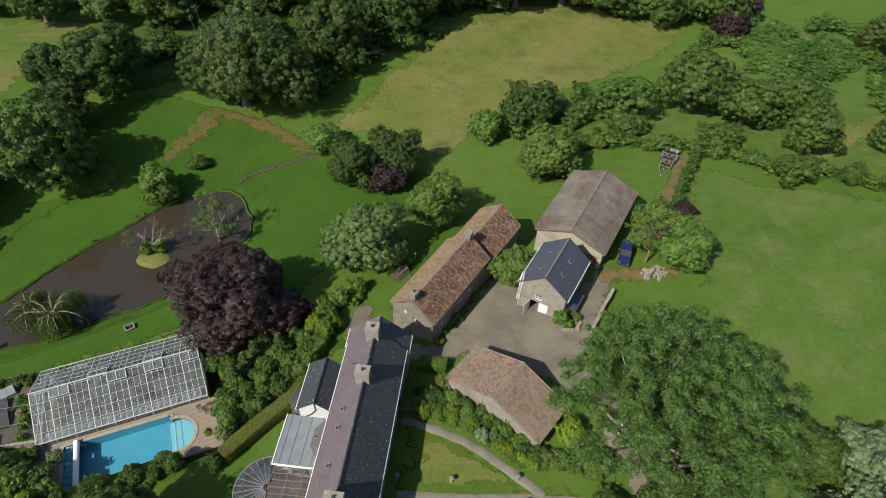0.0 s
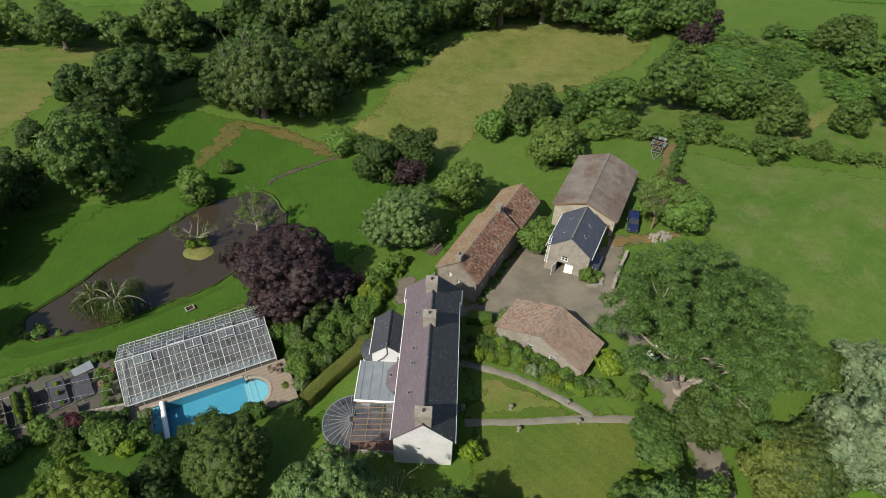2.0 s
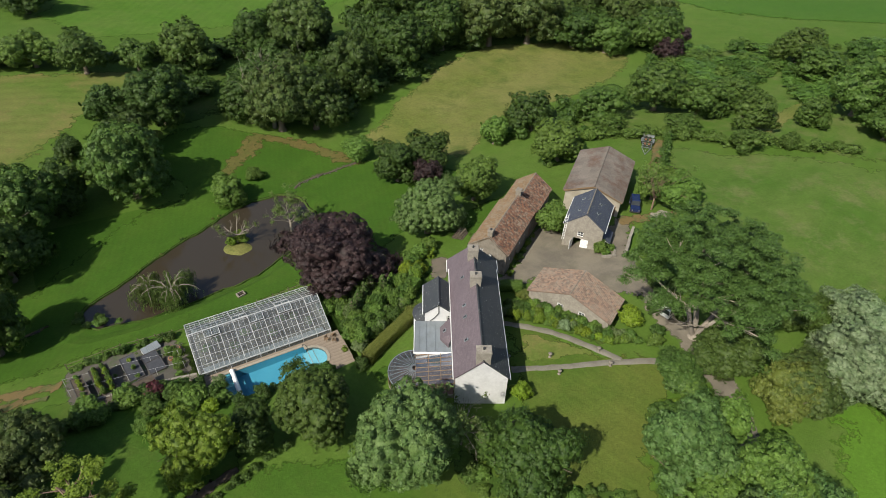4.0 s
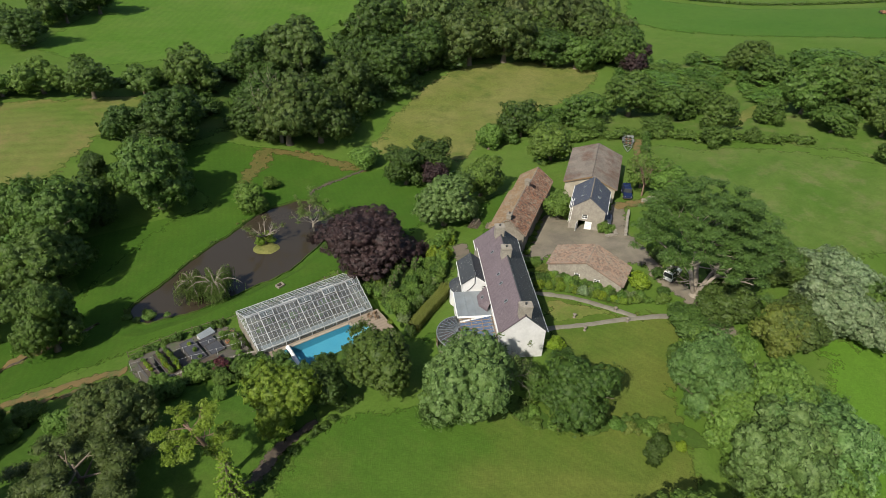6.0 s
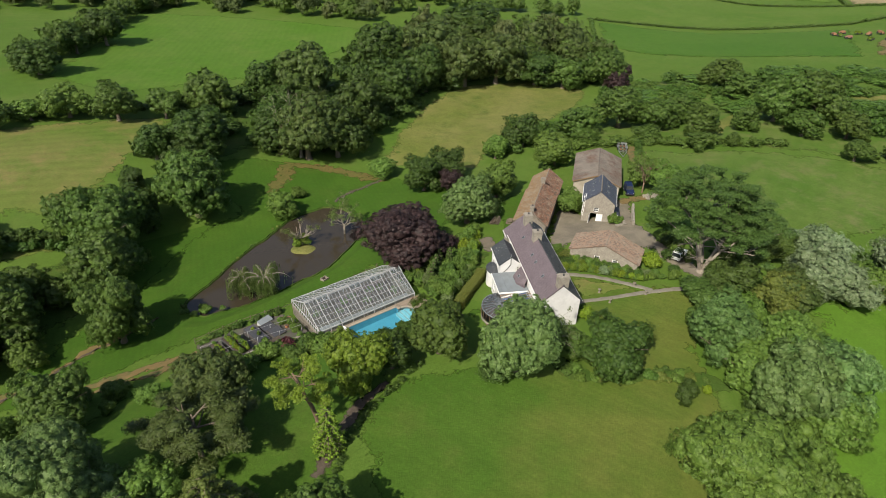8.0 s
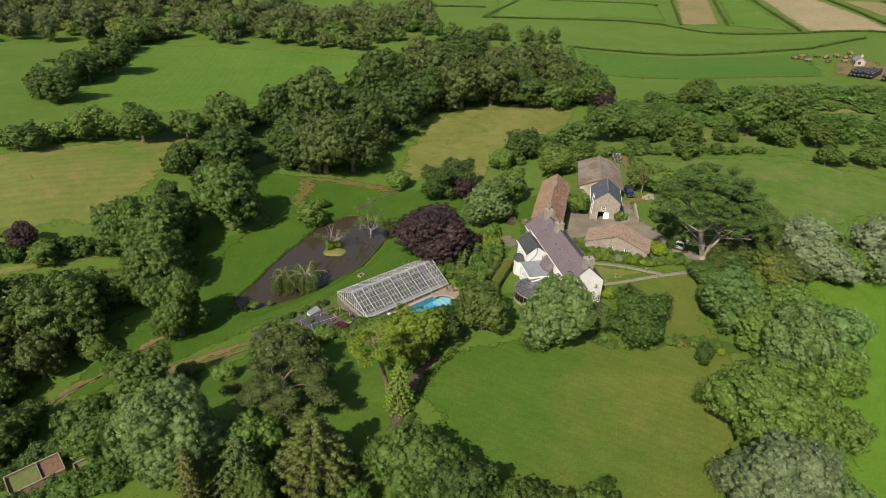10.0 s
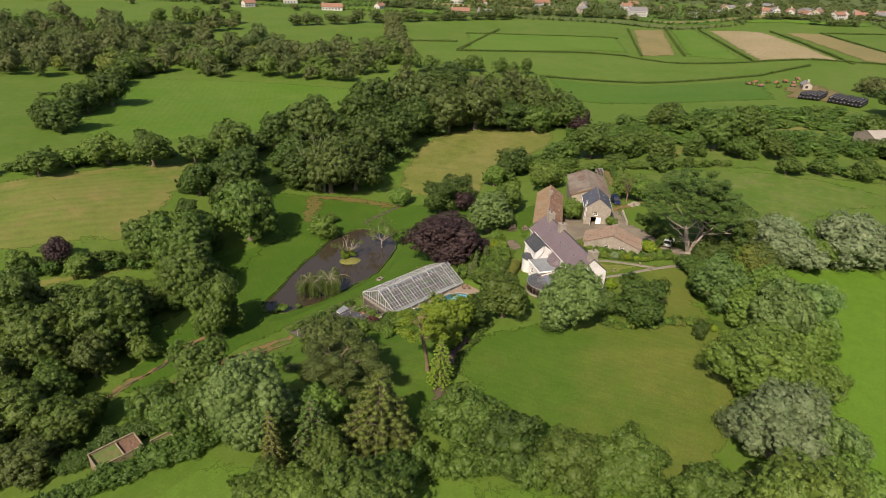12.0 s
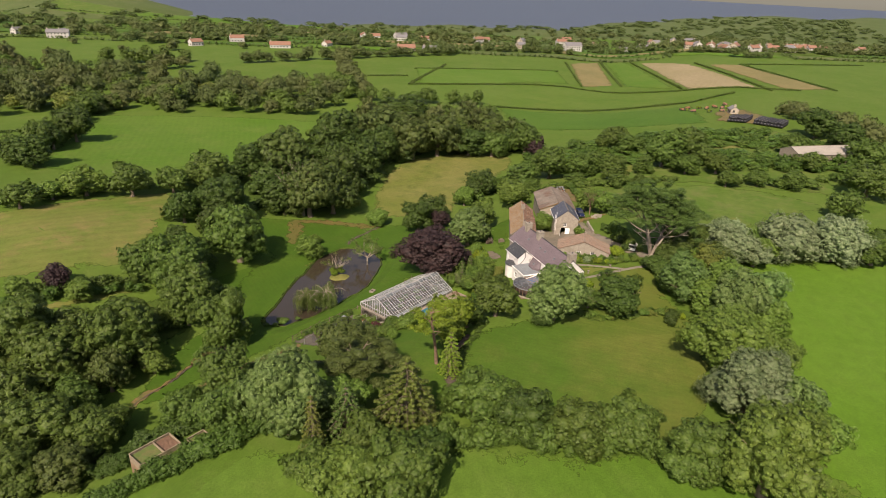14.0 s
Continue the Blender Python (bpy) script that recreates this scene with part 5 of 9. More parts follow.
def terrace():
    t = empty("pool_terrace", TERRACE, "sandstone terrace round the swimming pool", "terrace", kind="structure")
    slab = Shape()
    # pool hole: x -6.9..5.0, y -6.2..-0.9, with a round east end
    slab.box(-10.2, -7.25, -7.0, 0.1, -7.6, TZ - 0.04)
    slab.box(-7.25, 5.35, -0.6, 0.1, -7.6, TZ - 0.04)
    slab.box(-7.25, 5.35, -7.0, -6.5, -7.6, TZ - 0.04)
    part("slab", slab, M_PAVING, t)
    east = Shape()
    n, r, cx, cy = 16, 2.25, 5.0, -3.55
    arc = [(cx + 0.35 + r * math.sin(math.pi * i / n), cy - r * math.cos(math.pi * i / n)) for i in range(n + 1)]
    rim = [(10.9, -7.0 + 7.1 * i / n) if 2 < i < n - 2 else ((5.35 + 5.55 * min(1, i / 3), -7.0) if i <= 2 else (5.35 + 5.55 * min(1, (n - i) / 3), 0.1)) for i in range(n + 1)]
    for i in range(n):
        q = [(*arc[i], TZ - 0.04), (*rim[i], TZ - 0.04), (*rim[i + 1], TZ - 0.04), (*arc[i + 1], TZ - 0.04)]
        east.hexa([(x, y, -7.6) for x, y, _ in q], q)
    east.box(5.35, 5.351, -7.0, cy - r, -7.6, TZ - 0.05)
    part("slab", east, M_PAVING, t)
    flag = Shape()
    flag.box(-0.296, 0.296, -0.296, 0.296, 0, 0.02)
    fm = flag.mesh("paving_slab")
    fm.materials.append(M_PAVING)
    spots = [(-9.9 + 0.6 * i, -0.25) for i in range(26)] + [(5.7 + 0.6 * i, -6.7 + 0.6 * j) for i in range(9) for j in range(12) if math.hypot(5.7 + 0.6 * i - 5.35, -6.7 + 0.6 * j + 3.55) > 2.95]
    for x, y in spots:
        f = new("paving_slab", fm)
        f.parent = t
        f.matrix_local = pose(x, y, TZ - 0.04)
    # basin
    pool = empty("swimming_pool", TERRACE, "turquoise swimming pool with a rounded stepped end", "pool")
    b = Shape()
    b.face([(-7.1, -6.4, -6.4), (5.0, -6.4, -6.0), (5.0, -0.7, -6.0), (-7.1, -0.7, -6.4)])
    for a_, c_ in (((-7.1, -6.4), (5.4, -6.4)), ((5.4, -0.7), (-7.1, -0.7)), ((-7.1, -0.7), (-7.1, -6.4))):
        b.face([(*a_, -6.5), (*a_, TZ - 0.05), (*c_, TZ - 0.05), (*c_, -6.5)])
    for a_, c_ in (((5.2, -6.4), (5.2, cy - r)), ((5.2, cy + r), (5.2, -0.7))):
        b.face([(*a_, -6.5), (*a_, TZ - 0.05), (*c_, TZ - 0.05), (*c_, -6.5)])
    for i in range(n):
        b.face([(*arc[i], -6.5), (*arc[i], TZ - 0.05), (*arc[i + 1], TZ - 0.05), (*arc[i + 1], -6.5)])
    part("basin", b, M_LINER, pool)
    pale = surf("pale_pool_steps", (0.20, 0.42, 0.50), (0.18, 0.39, 0.47), 0.8, rough=0.4, grain=0.05, bump=0)
    for k in range(3):
        st = Shape()
        x0 = 4.6 + 0.75 * k
        top = -5.55 + 0.24 * k
        st.box(x0, x0 + 0.745 if k < 2 else 7.6, cy - r, cy + r, -6.5, top)
        part("step", st, pale, pool, "pale pool step")
        nose = Shape()
        nose.box(x0 - 0.02, x0 + 0.05, cy - r, cy + r, top, top + 0.03)
        part("step_edge", nose, M_COPING, pool, "pale step edge")
    w, n_, l_, bs = node_mat("pool_water")
    tr, gl, mx, fr = n_.new("ShaderNodeBsdfTransparent"), n_.new("ShaderNodeBsdfGlossy"), n_.new("ShaderNodeMixShader"), n_.new("ShaderNodeFresnel")
    tr.inputs["Color"].default_value = (0.72, 0.93, 0.97, 1)
    gl.inputs["Roughness"].default_value = 0.03
    fr.inputs["IOR"].default_value = 1.33
    bpn = n_.new("ShaderNodeBump")
    bpn.inputs["Strength"].default_value, bpn.inputs["Distance"].default_value = 0.3, 0.02
    l_.new(noise_node(n_, l_, n_.new("ShaderNodeTexCoord").outputs["Object"], 2.0, 3), bpn.inputs["Height"])
    l_.new(bpn.outputs["Normal"], gl.inputs["Normal"])
    l_.new(fr.outputs[0], mx.inputs[0])
    l_.new(tr.outputs[0], mx.inputs[1])
    l_.new(gl.outputs[0], mx.inputs[2])
    l_.new(mx.outputs[0], n_["Material Output"].inputs["Surface"])
    wt = Shape()
    wt.face([(-7.1, -6.4, TZ - 0.22), (5.2, -6.4, TZ - 0.22), (5.2, -0.7, TZ - 0.22), (-7.1, -0.7, TZ - 0.22)])
    wt.face([(*p, TZ - 0.22) for p in arc])
    part("water", wt, w, pool).visible_shadow = False
    cop = Shape()
    cop.box(-0.42, 0.42, -0.2, 0.2, 0, 0.07)
    cm = cop.mesh("coping_stone")
    cm.materials.append(M_COPING)
    ring = [(-7.1 + 0.86 * (i + 0.5), y, 0) for i in range(14) for y in (-6.55, -0.55)] + [(-7.2, -6.1 + 0.86 * i, 90) for i in range(7)] + [(5.2, y, 90) for y in (-6.1, -1.0)]
    ring += [(cx + 0.45 + (r + 0.12) * math.sin(math.pi * (i + 0.5) / 9), cy - (r + 0.12) * math.cos(math.pi * (i + 0.5) / 9), math.degrees(math.pi * (i + 0.5) / 9)) for i in range(9)]
    for x, y, a in ring:
        o = new("coping_stone", cm)
        o.parent = pool
        o.matrix_local = pose(x, y, TZ - 0.035, 0, 0, a)
    # cover roller at the west end and the folded cover behind it
    rol = empty("pool_cover_roller", TERRACE @ pose(-5.55, -3.55, TZ), "white housing of the pool cover roller", "pool cover")
    h = Shape()
    h.tube([(0, -3.0, 0.26), (0, -2.95, 0.26), (0, 2.95, 0.26), (0, 3.0, 0.26)], [0.28, 0.33, 0.33, 0.28], 12)
    part("housing", h, M_WHITE, rol)
    for y in (-2.9, 2.9):
        fo = Shape()
        fo.box(-0.3, 0.3, y - 0.06, y + 0.06, -0.02, 0.12)
        part("foot", fo, M_STEEL, rol)
    cv = Shape()
    rng = random.Random(5)
    nxc, nyc = 7, 24
    grid = [[(-7.0 + 1.15 * i / (nxc - 1), -6.3 + 5.5 * j / (nyc - 1), TZ - 0.16 + 0.07 * math.sin(j * 1.9 + i * 0.7) + rng.uniform(-0.03, 0.03)) for j in range(nyc)] for i in range(nxc)]
    for i in range(nxc - 1):
        for j in range(nyc - 1):
            cv.face([grid[i][j], grid[i + 1][j], grid[i + 1][j + 1], grid[i][j + 1]])
    tagged(part("pool_cover", cv, surf("crumpled_blue_cover", (0.05, 0.26, 0.34), (0.08, 0.33, 0.42), 1.5, (0.03, 0.12, 0.17), rough=0.35, bump=0.2)), "crumpled turquoise pool cover folded on the water", "pool cover").matrix_world = TERRACE
    # curved hand rail at the steps
    hr = Shape()
    hr.tube([(4.9, -1.0, TZ), (4.9, -1.0, TZ + 0.8), (5.1, -1.3, TZ + 0.95), (5.4, -1.6, TZ + 0.6), (5.4, -1.65, TZ - 0.2)], [0.03] * 5, 6)
    tagged(part("pool_handrail", hr, M_IRON), "dark metal handrail by the pool steps", "rail").matrix_world = TERRACE
    # garden table with chairs near the glasshouse corner
    for k, (x, y, a) in enumerate(((8.6, -1.2, 20), (9.5, -1.9, 80), (9.7, -0.9, 200))):
        c = empty("garden_chair", TERRACE @ pose(x, y, TZ, 0, 0, a), "weathered brown wooden garden chair on the terrace", "chair", "chairs on the terrace")
        for dx in (-0.25, 0.25):
            for dy in (-0.25, 0.25):
                l = Shape()
                l.box(dx - 0.03, dx + 0.03, dy - 0.03, dy + 0.03, 0, 0.45 if dy < 0 else 0.95)
                part("leg", l, M_WOOD, c)
        st = Shape()
        for i in range(5):
            st.box(-0.29, 0.29, -0.28 + 0.115 * i, -0.19 + 0.115 * i, 0.45, 0.48)
        part("seat", st, M_WOOD, c)
        bk = Shape()
        for i in range(5):
            bk.box(-0.26 + 0.11 * i, -0.19 + 0.11 * i, 0.24, 0.27, 0.5, 0.95)
        part("backrest", bk, M_WOOD, c)


terrace()


def glasshouse():
    x0, x1, ys, yn, ze, zr, zf = -9.75, 9.75, 0.15, 10.95, -4.0, -1.15, -5.35
    yr = (ys + yn) / 2
    g = empty("glasshouse", TERRACE, "large old white-framed glasshouse with dusty, sky-pale panes", "glasshouse")
    fl = Shape()
    fl.box(x0, x1, ys, yn, -7.6, zf)
    part("floor", fl, M_GRAVEL, g)
    for a, b in (((x0, ys), (x1, ys)), ((x1, ys + 0.25), (x1, yn - 0.25)), ((x1, yn), (x0, yn)), ((x0, yn - 0.25), (x0, ys + 0.25))):
        s = Shape()
        wall(s, a, b, -7.6, -4.75, 0.25)
        part("dwarf_wall", s, M_STONE_LIGHT, g)
    bays, sub = 9, 3
    for i in range(bays + 1):
        x = x0 + (x1 - x0) * i / bays
        for sgn, ye in ((-1, ys), (1, yn)):
            r = Shape()
            r.beam((x, ye, ze), (x, yr, zr), 0.09, 0.14)
            part("rafter", r, M_GREYFRAME, g)
            p = Shape()
            p.beam((x, ye, -4.75), (x, ye, ze), 0.10)
            part("post", p, M_GREYFRAME, g)
    for i in range(bays * sub):
        if i % sub == 0:
            continue
        x = x0 + (x1 - x0) * i / (bays * sub)
        for ye in (ys, yn):
            r = Shape()
            r.beam((x, ye, ze + 0.03), (x, yr, zr + 0.03), 0.045, 0.06)
            part("glazing_bar", r, M_GREYFRAME, g)
    for ye in (ys, yn):
        for k in range(6):
            f = k / 5 * 0.97
            y, z = ye + (yr - ye) * f, ze + (zr - ze) * f
            b = Shape()
            b.beam((x0, y, z + 0.02), (x1, y, z + 0.02), 0.13 if k == 0 else 0.05, 0.10 if k == 0 else 0.05)
            part("purlin", b, M_GREYFRAME, g)
    b = Shape()
    b.beam((x0 - 0.1, yr, zr + 0.08), (x1 + 0.1, yr, zr + 0.08), 0.16, 0.12)
    part("ridge", b, M_GREYFRAME, g)
    # diagonal braces and ties
    for xa, xb in ((x0 + 4.4, x0 + 12),):
        d = Shape()
        d.beam((xa, ys + 0.6, ze + 0.2), (xb, yr - 0.6, zr - 0.35), 0.05)
        part("brace", d, M_STEEL, g)
    for i in range(0, bays + 1, 3):
        x = x0 + (x1 - x0) * i / bays
        d = Shape()
        d.beam((x, ys, ze), (x, yn, ze), 0.05)
        part("tie_rod", d, M_STEEL, g)
    # gable ends
    for x in (x0, x1):
        e = Shape()
        n = 14
        for k in range(n + 1):
            y = ys + (yn - ys) * k / n
            zt = ze + (zr - ze) * (1 - abs(y - yr) / (yr - ys))
            e.beam((x, y, -4.75), (x, y, zt), 0.055)
        e.beam((x, ys, ze), (x, yn, ze), 0.07)
        part("gable_frame", e, M_GREYFRAME, g)
        p = Shape()
        p.face([(x, ys, -4.75), (x, yn, -4.75), (x, yn, ze), (x, yr, zr), (x, ys, ze)])
        part("gable_glass", p, M_HAZEGLASS, g)
    # panes, one sheet per bay and row, some gone
    rng = random.Random(11)
    for ye, sg in ((ys, 1), (yn, -1)):
        for i in range(bays):
            for k in range(5):
                if rng.random() < 0.008:
                    continue
                xa, xb = x0 + (x1 - x0) * i / bays + 0.05, x0 + (x1 - x0) * (i + 1) / bays - 0.05
                fa, fb = k / 5 * 0.97 + 0.01, (k + 1) / 5 * 0.97 - 0.01
                q = [(xa, ye + (yr - ye) * fa, ze + (zr - ze) * fa + 0.05), (xb, ye + (yr - ye) * fa, ze + (zr - ze) * fa + 0.05), (xb, ye + (yr - ye) * fb, ze + (zr - ze) * fb + 0.055), (xa, ye + (yr - ye) * fb, ze + (zr - ze) * fb + 0.055)]
                p = Shape()
                p.face(q if sg > 0 else q[::-1])
                part("pane", p, M_HAZEGLASS, g)
    for ye in (ys, yn):
        p = Shape()
        p.face([(x0, ye, -4.75), (x1, ye, -4.75), (x1, ye, ze), (x0, ye, ze)])
        part("side_glass", p, M_HAZEGLASS, g)
    # raised ridge vents
    for i, sg in ((1, -1), (3, 1), (4, -1), (6, 1), (6, -1), (8, -1)):
        xa, xb = x0 + (x1 - x0) * i / bays, x0 + (x1 - x0) * (i + 1) / bays
        v = Shape()
        ya, yb = yr + sg * 0.1, yr + sg * 1.15
        za, zb = zr + 0.16, zr - 0.28
        for p, q in (((xa, ya, za), (xb, ya, za)), ((xa, yb, zb), (xb, yb, zb)), ((xa, ya, za), (xa, yb, zb)), ((xb, ya, za), (xb, yb, zb)), (((xa + xb) / 2, ya, za), ((xa + xb) / 2, yb, zb))):
            v.beam(p, q, 0.08)
        vent = part("roof_vent", v, M_GREYFRAME, g, "propped-up ridge vent")
        pg = Shape()
        pg.face([(xa, ya, za), (xb, ya, za), (xb, yb, zb), (xa, yb, zb)][::sg])
        part("pane", pg, M_HAZEGLASS, vent)
    # staging inside
    for y in (1.2, 9.9):
        s = empty("plant_bench", TERRACE @ pose(0, y, zf), "grey slatted bench in the glasshouse", "bench", "glasshouse benches")
        t = Shape()
        for i in range(6):
            t.box(-9, 9, -0.6 + 0.2 * i, -0.45 + 0.2 * i, 0.7, 0.74)
        part("top", t, M_GREYFRAME, s)
        for i in range(7):
            for dy in (-0.5, 0.5):
                l = Shape()
                l.box(-8.8 + 2.9 * i, -8.7 + 2.9 * i, dy - 0.05, dy + 0.05, 0, 0.7)
                part("leg", l, M_GREYFRAME, s)
    for i in range(3):
        bd = Shape()
        bd.box(-8.5 + 6 * i, -3.2 + 6 * i, 3.2, 7.6, zf + 0.003, zf + 0.28)
        tagged(part("planting_bed", bd, M_SOIL), "dark soil bed on the glasshouse floor", "garden bed", "glasshouse beds").matrix_world = TERRACE


glasshouse()

# ---- vegetable garden west of the glasshouse ----
VG = pose(-36.3, 57.6, 0, 0, 0, 8)


M_DARKWOOD = surf("dark_stained_timber", (0.055, 0.052, 0.055), (0.085, 0.078, 0.075), 1.5, fine=8)


def veg_bed(x, y, sx, sy, material, label):
    p = VG @ Vector((x, y, 0))
    lo = min(height(*(VG @ Vector((x + a * sx / 2, y + b * sy / 2, 0))).xy) for a in (-1, 1) for b in (-1, 1))
    hi = max(height(*(VG @ Vector((x + a * sx / 2, y + b * sy / 2, 0))).xy) for a in (-1, 1) for b in (-1, 1))
    m = Matrix.Translation((p.x, p.y, 0)) @ Matrix.Rotation(radians(8), 4, "Z")
    b = empty("raised_bed", m, label, "garden bed", "vegetable beds")
    z0, z1 = lo - 0.2, hi + 0.25
    f = Shape()
    for x0_, x1_, y0_, y1_ in ((-sx / 2, sx / 2, -sy / 2, -sy / 2 + 0.1), (-sx / 2, sx / 2, sy / 2 - 0.1, sy / 2), (-sx / 2, -sx / 2 + 0.1, -sy / 2 + 0.1, sy / 2 - 0.1), (sx / 2 - 0.1, sx / 2, -sy / 2 + 0.1, sy / 2 - 0.1)):
        f.box(x0_, x1_, y0_, y1_, z0, z1)
    part("edging", f, M_DARKWOOD, b)
    s = Shape()
    s.box(-sx / 2 + 0.1, sx / 2 - 0.1, -sy / 2 + 0.1, sy / 2 - 0.1, z0, z1 - 0.08)
    part("soil", s, material, b)
    return p.x, p.y, z1


M_NET = surf("black_garden_fabric", (0.035, 0.038, 0.048), (0.05, 0.052, 0.062), 1.2, (0.09, 0.09, 0.10), rough=0.7)
BED_TOPS = []
for x, y, sx, sy, mt, lb in ((-6.6, -0.6, 1.7, 6.4, M_SOIL, "long timber-edged bed of dark soil"), (-3.7, 0.2, 2.6, 6.0, M_SOIL, "timber-edged bed of growing vegetables"),
                             (0.2, 0.6, 2.1, 5.2, M_NET, "bed covered with black fabric"), (3.0, 1.6, 2.3, 2.0, M_NET, "bed covered with black fabric"), (3.0, -1.0, 2.3, 2.6, M_NET, "bed covered with black fabric"), (-2.0, -4.3, 8.0, 1.7, M_SOIL, "long bed along the garden wall")):
    BED_TOPS.append(veg_bed(x, y, sx, sy, mt, lb)[2] - 0.1)


frame_m = Matrix.Translation((-33.1, 61.6, height(-33.1, 61.6))) @ Matrix.Rotation(radians(15), 4, "Z")
frame_t = empty("cold_frame", frame_m, "low grey-lidded cold frame beside the glasshouse", "cold frame")
fr = Shape()
fr.hexa([(-1.3, -0.6, -0.3), (1.3, -0.6, -0.3), (1.3, 0.6, -0.3), (-1.3, 0.6, -0.3)], [(-1.3, -0.6, 0.45), (1.3, -0.6, 0.45), (1.3, 0.6, 0.75), (-1.3, 0.6, 0.75)])
part("box", fr, M_GREYFRAME, frame_t)
for i in range(3):
    ld = Shape()
    a_ = -1.3 + 0.88 * i
    ld.hexa([(a_, -0.65, 0.47), (a_ + 0.84, -0.65, 0.47), (a_ + 0.84, 0.65, 0.79), (a_, 0.65, 0.79)], [(a_, -0.65, 0.53), (a_ + 0.84, -0.65, 0.53), (a_ + 0.84, 0.65, 0.85), (a_, 0.65, 0.85)])
    part("lid", ld, M_LEAD, frame_t)


def support_wires():
    """Two rows of slim posts with white wires strung over the beds."""
    for k, (p0, p1) in enumerate((((-45.0, 60.6), (-29.8, 57.6)), ((-44.4, 57.2), (-29.6, 54.6)))):
        w = empty("support_wire", Matrix.Identity(4), "white support wire strung on slim posts over the vegetable beds", "wire", "support wires")
        tops = []
        for i in range(5):
            x, y = p0[0] + (p1[0] - p0[0]) * i / 4, p0[1] + (p1[1] - p0[1]) * i / 4
            z = height(x, y)
            s = Shape()
            s.tube([(x, y, z - 0.2), (x, y, z + 1.5)], [0.04, 0.035], 6)
            part("post", s, M_GREYFRAME, w)
            tops.append((x, y, z + 1.46))
        for a, b in zip(tops, tops[1:]):
            s = Shape()
            s.tube([a, ((a[0] + b[0]) / 2, (a[1] + b[1]) / 2, (a[2] + b[2]) / 2 - 0.06), b], [0.014] * 3, 5)
            part("wire", s, M_GREYFRAME, w)


support_wires()
for x, y, r_ in ((-29.6, 59.4, 0.34), (-29.9, 58.5, 0.28), (-30.5, 60.2, 0.30), (-31.0, 57.4, 0.32)):
    pot = empty("plant_pot", pose(x, y, height(x, y)), "terracotta pot with a small plant beside the glasshouse", "plant pot", "pots by the glasshouse")
    s = Shape()
    s.tube([(0, 0, 0), (0, 0, 0.5), (0, 0, 0.56), (0, 0, 0.6)], [r_ * 0.7, r_, r_ * 1.12, r_ * 1.1], 12)
    part("bowl", s, M_POTS, pot)
    s = Shape()
    s.tube([(0, 0, 0.6), (0, 0, 0.62)], [r_ * 0.95, r_ * 0.9], 12)
    part("soil", s, M_SOIL, pot)


def fence(pts, high, label, step=2.0, rails=2, material=None, name="fence"):
    f = empty(name, Matrix.Identity(4), label, "fence")
    for a, b in zip(pts, pts[1:]):
        k = max(1, round(math.hypot(b[0] - a[0], b[1] - a[1]) / step))
        tops = []
        for i in range(k + 1):
            x, y = a[0] + (b[0] - a[0]) * i / k, a[1] + (b[1] - a[1]) * i / k
            z = height(x, y)
            tops.append((x, y, z))
            if i < k or b is pts[-1]:
                p = Shape()
                p.box(x - 0.06, x + 0.06, y - 0.06, y + 0.06, z - 0.2, z + high)
                part("post", p, material or M_WOOD, f)
        for p, q in zip(tops, tops[1:]):
            for r in range(rails):
                h_ = high * (r + 0.7) / rails - 0.1
                s = Shape()
                s.beam((p[0], p[1], p[2] + h_), (q[0], q[1], q[2] + h_), 0.04, 0.09)
                part("rail", s, material or M_WOOD, f)
    return f


fence([(-44.6, 65.0), (-37, 65.0), (-29.5, 63.5)], 1.3, "grey timber post and rail fence above the lawn", 2.2, 2, M_BARK)
fence([(-29.5, 63.5), (-8, 63.2)], 1.0, "thin wire fence on timber posts behind the glasshouse", 2.6, 1, M_BARK)


def drystone(name, pts, high, thick, label, base=-0.4):
    """A low wall of separate rough stones."""
    w = empty(name, Matrix.Identity(4), label, "wall")
    s = Shape()
    rng = random.Random(len(label))
    for a, b in zip(pts, pts[1:]):
        L = math.hypot(b[0] - a[0], b[1] - a[1])
        d = Vector((b[0] - a[0], b[1] - a[1], 0)) / L
        nn = Vector((-d.y, d.x, 0))
        for row in range(int(high / 0.3) + 1):
            u = -rng.uniform(0, 0.3)
            while u < L:
                l = rng.uniform(0.35, 0.7)
                c = Vector((a[0], a[1], 0)) + d * (u + l / 2)
                z = height(c.x, c.y) + base + 0.3 * row
                j = [rng.uniform(-0.04, 0.04) for _ in range(8)]
                q = [c - d * (l / 2 - 0.02) - nn * (thick / 2 + j[0]), c + d * (l / 2 - 0.02) - nn * (thick / 2 + j[1]), c + d * (l / 2 - 0.02) + nn * (thick / 2 + j[2]), c - d * (l / 2 - 0.02) + nn * (thick / 2 + j[3])]
                s.hexa([(p.x, p.y, z) for p in q], [(p.x + j[4], p.y + j[5], z + 0.29) for p in q])
                u += l
    part("stones", s, M_STONE_LIGHT, w, kind="stuff")
    return w


drystone("yard_wall", [(46.3, 42.2), (42.5, 39.5), (39.2, 37.0)], 1.3, 0.45, "low granite wall along the yard")
drystone("garden_wall", [(-44, 54.0), (-38, 53.2), (-31, 52.2), (-28.6, 51.6)], 0.9, 0.35, "low stone wall of the vegetable garden")
drystone("planter_wall", [(36.2, 39.0), (37.8, 38.2), (39.0, 39.2)], 0.8, 0.4, "rough granite planter before the coach house")


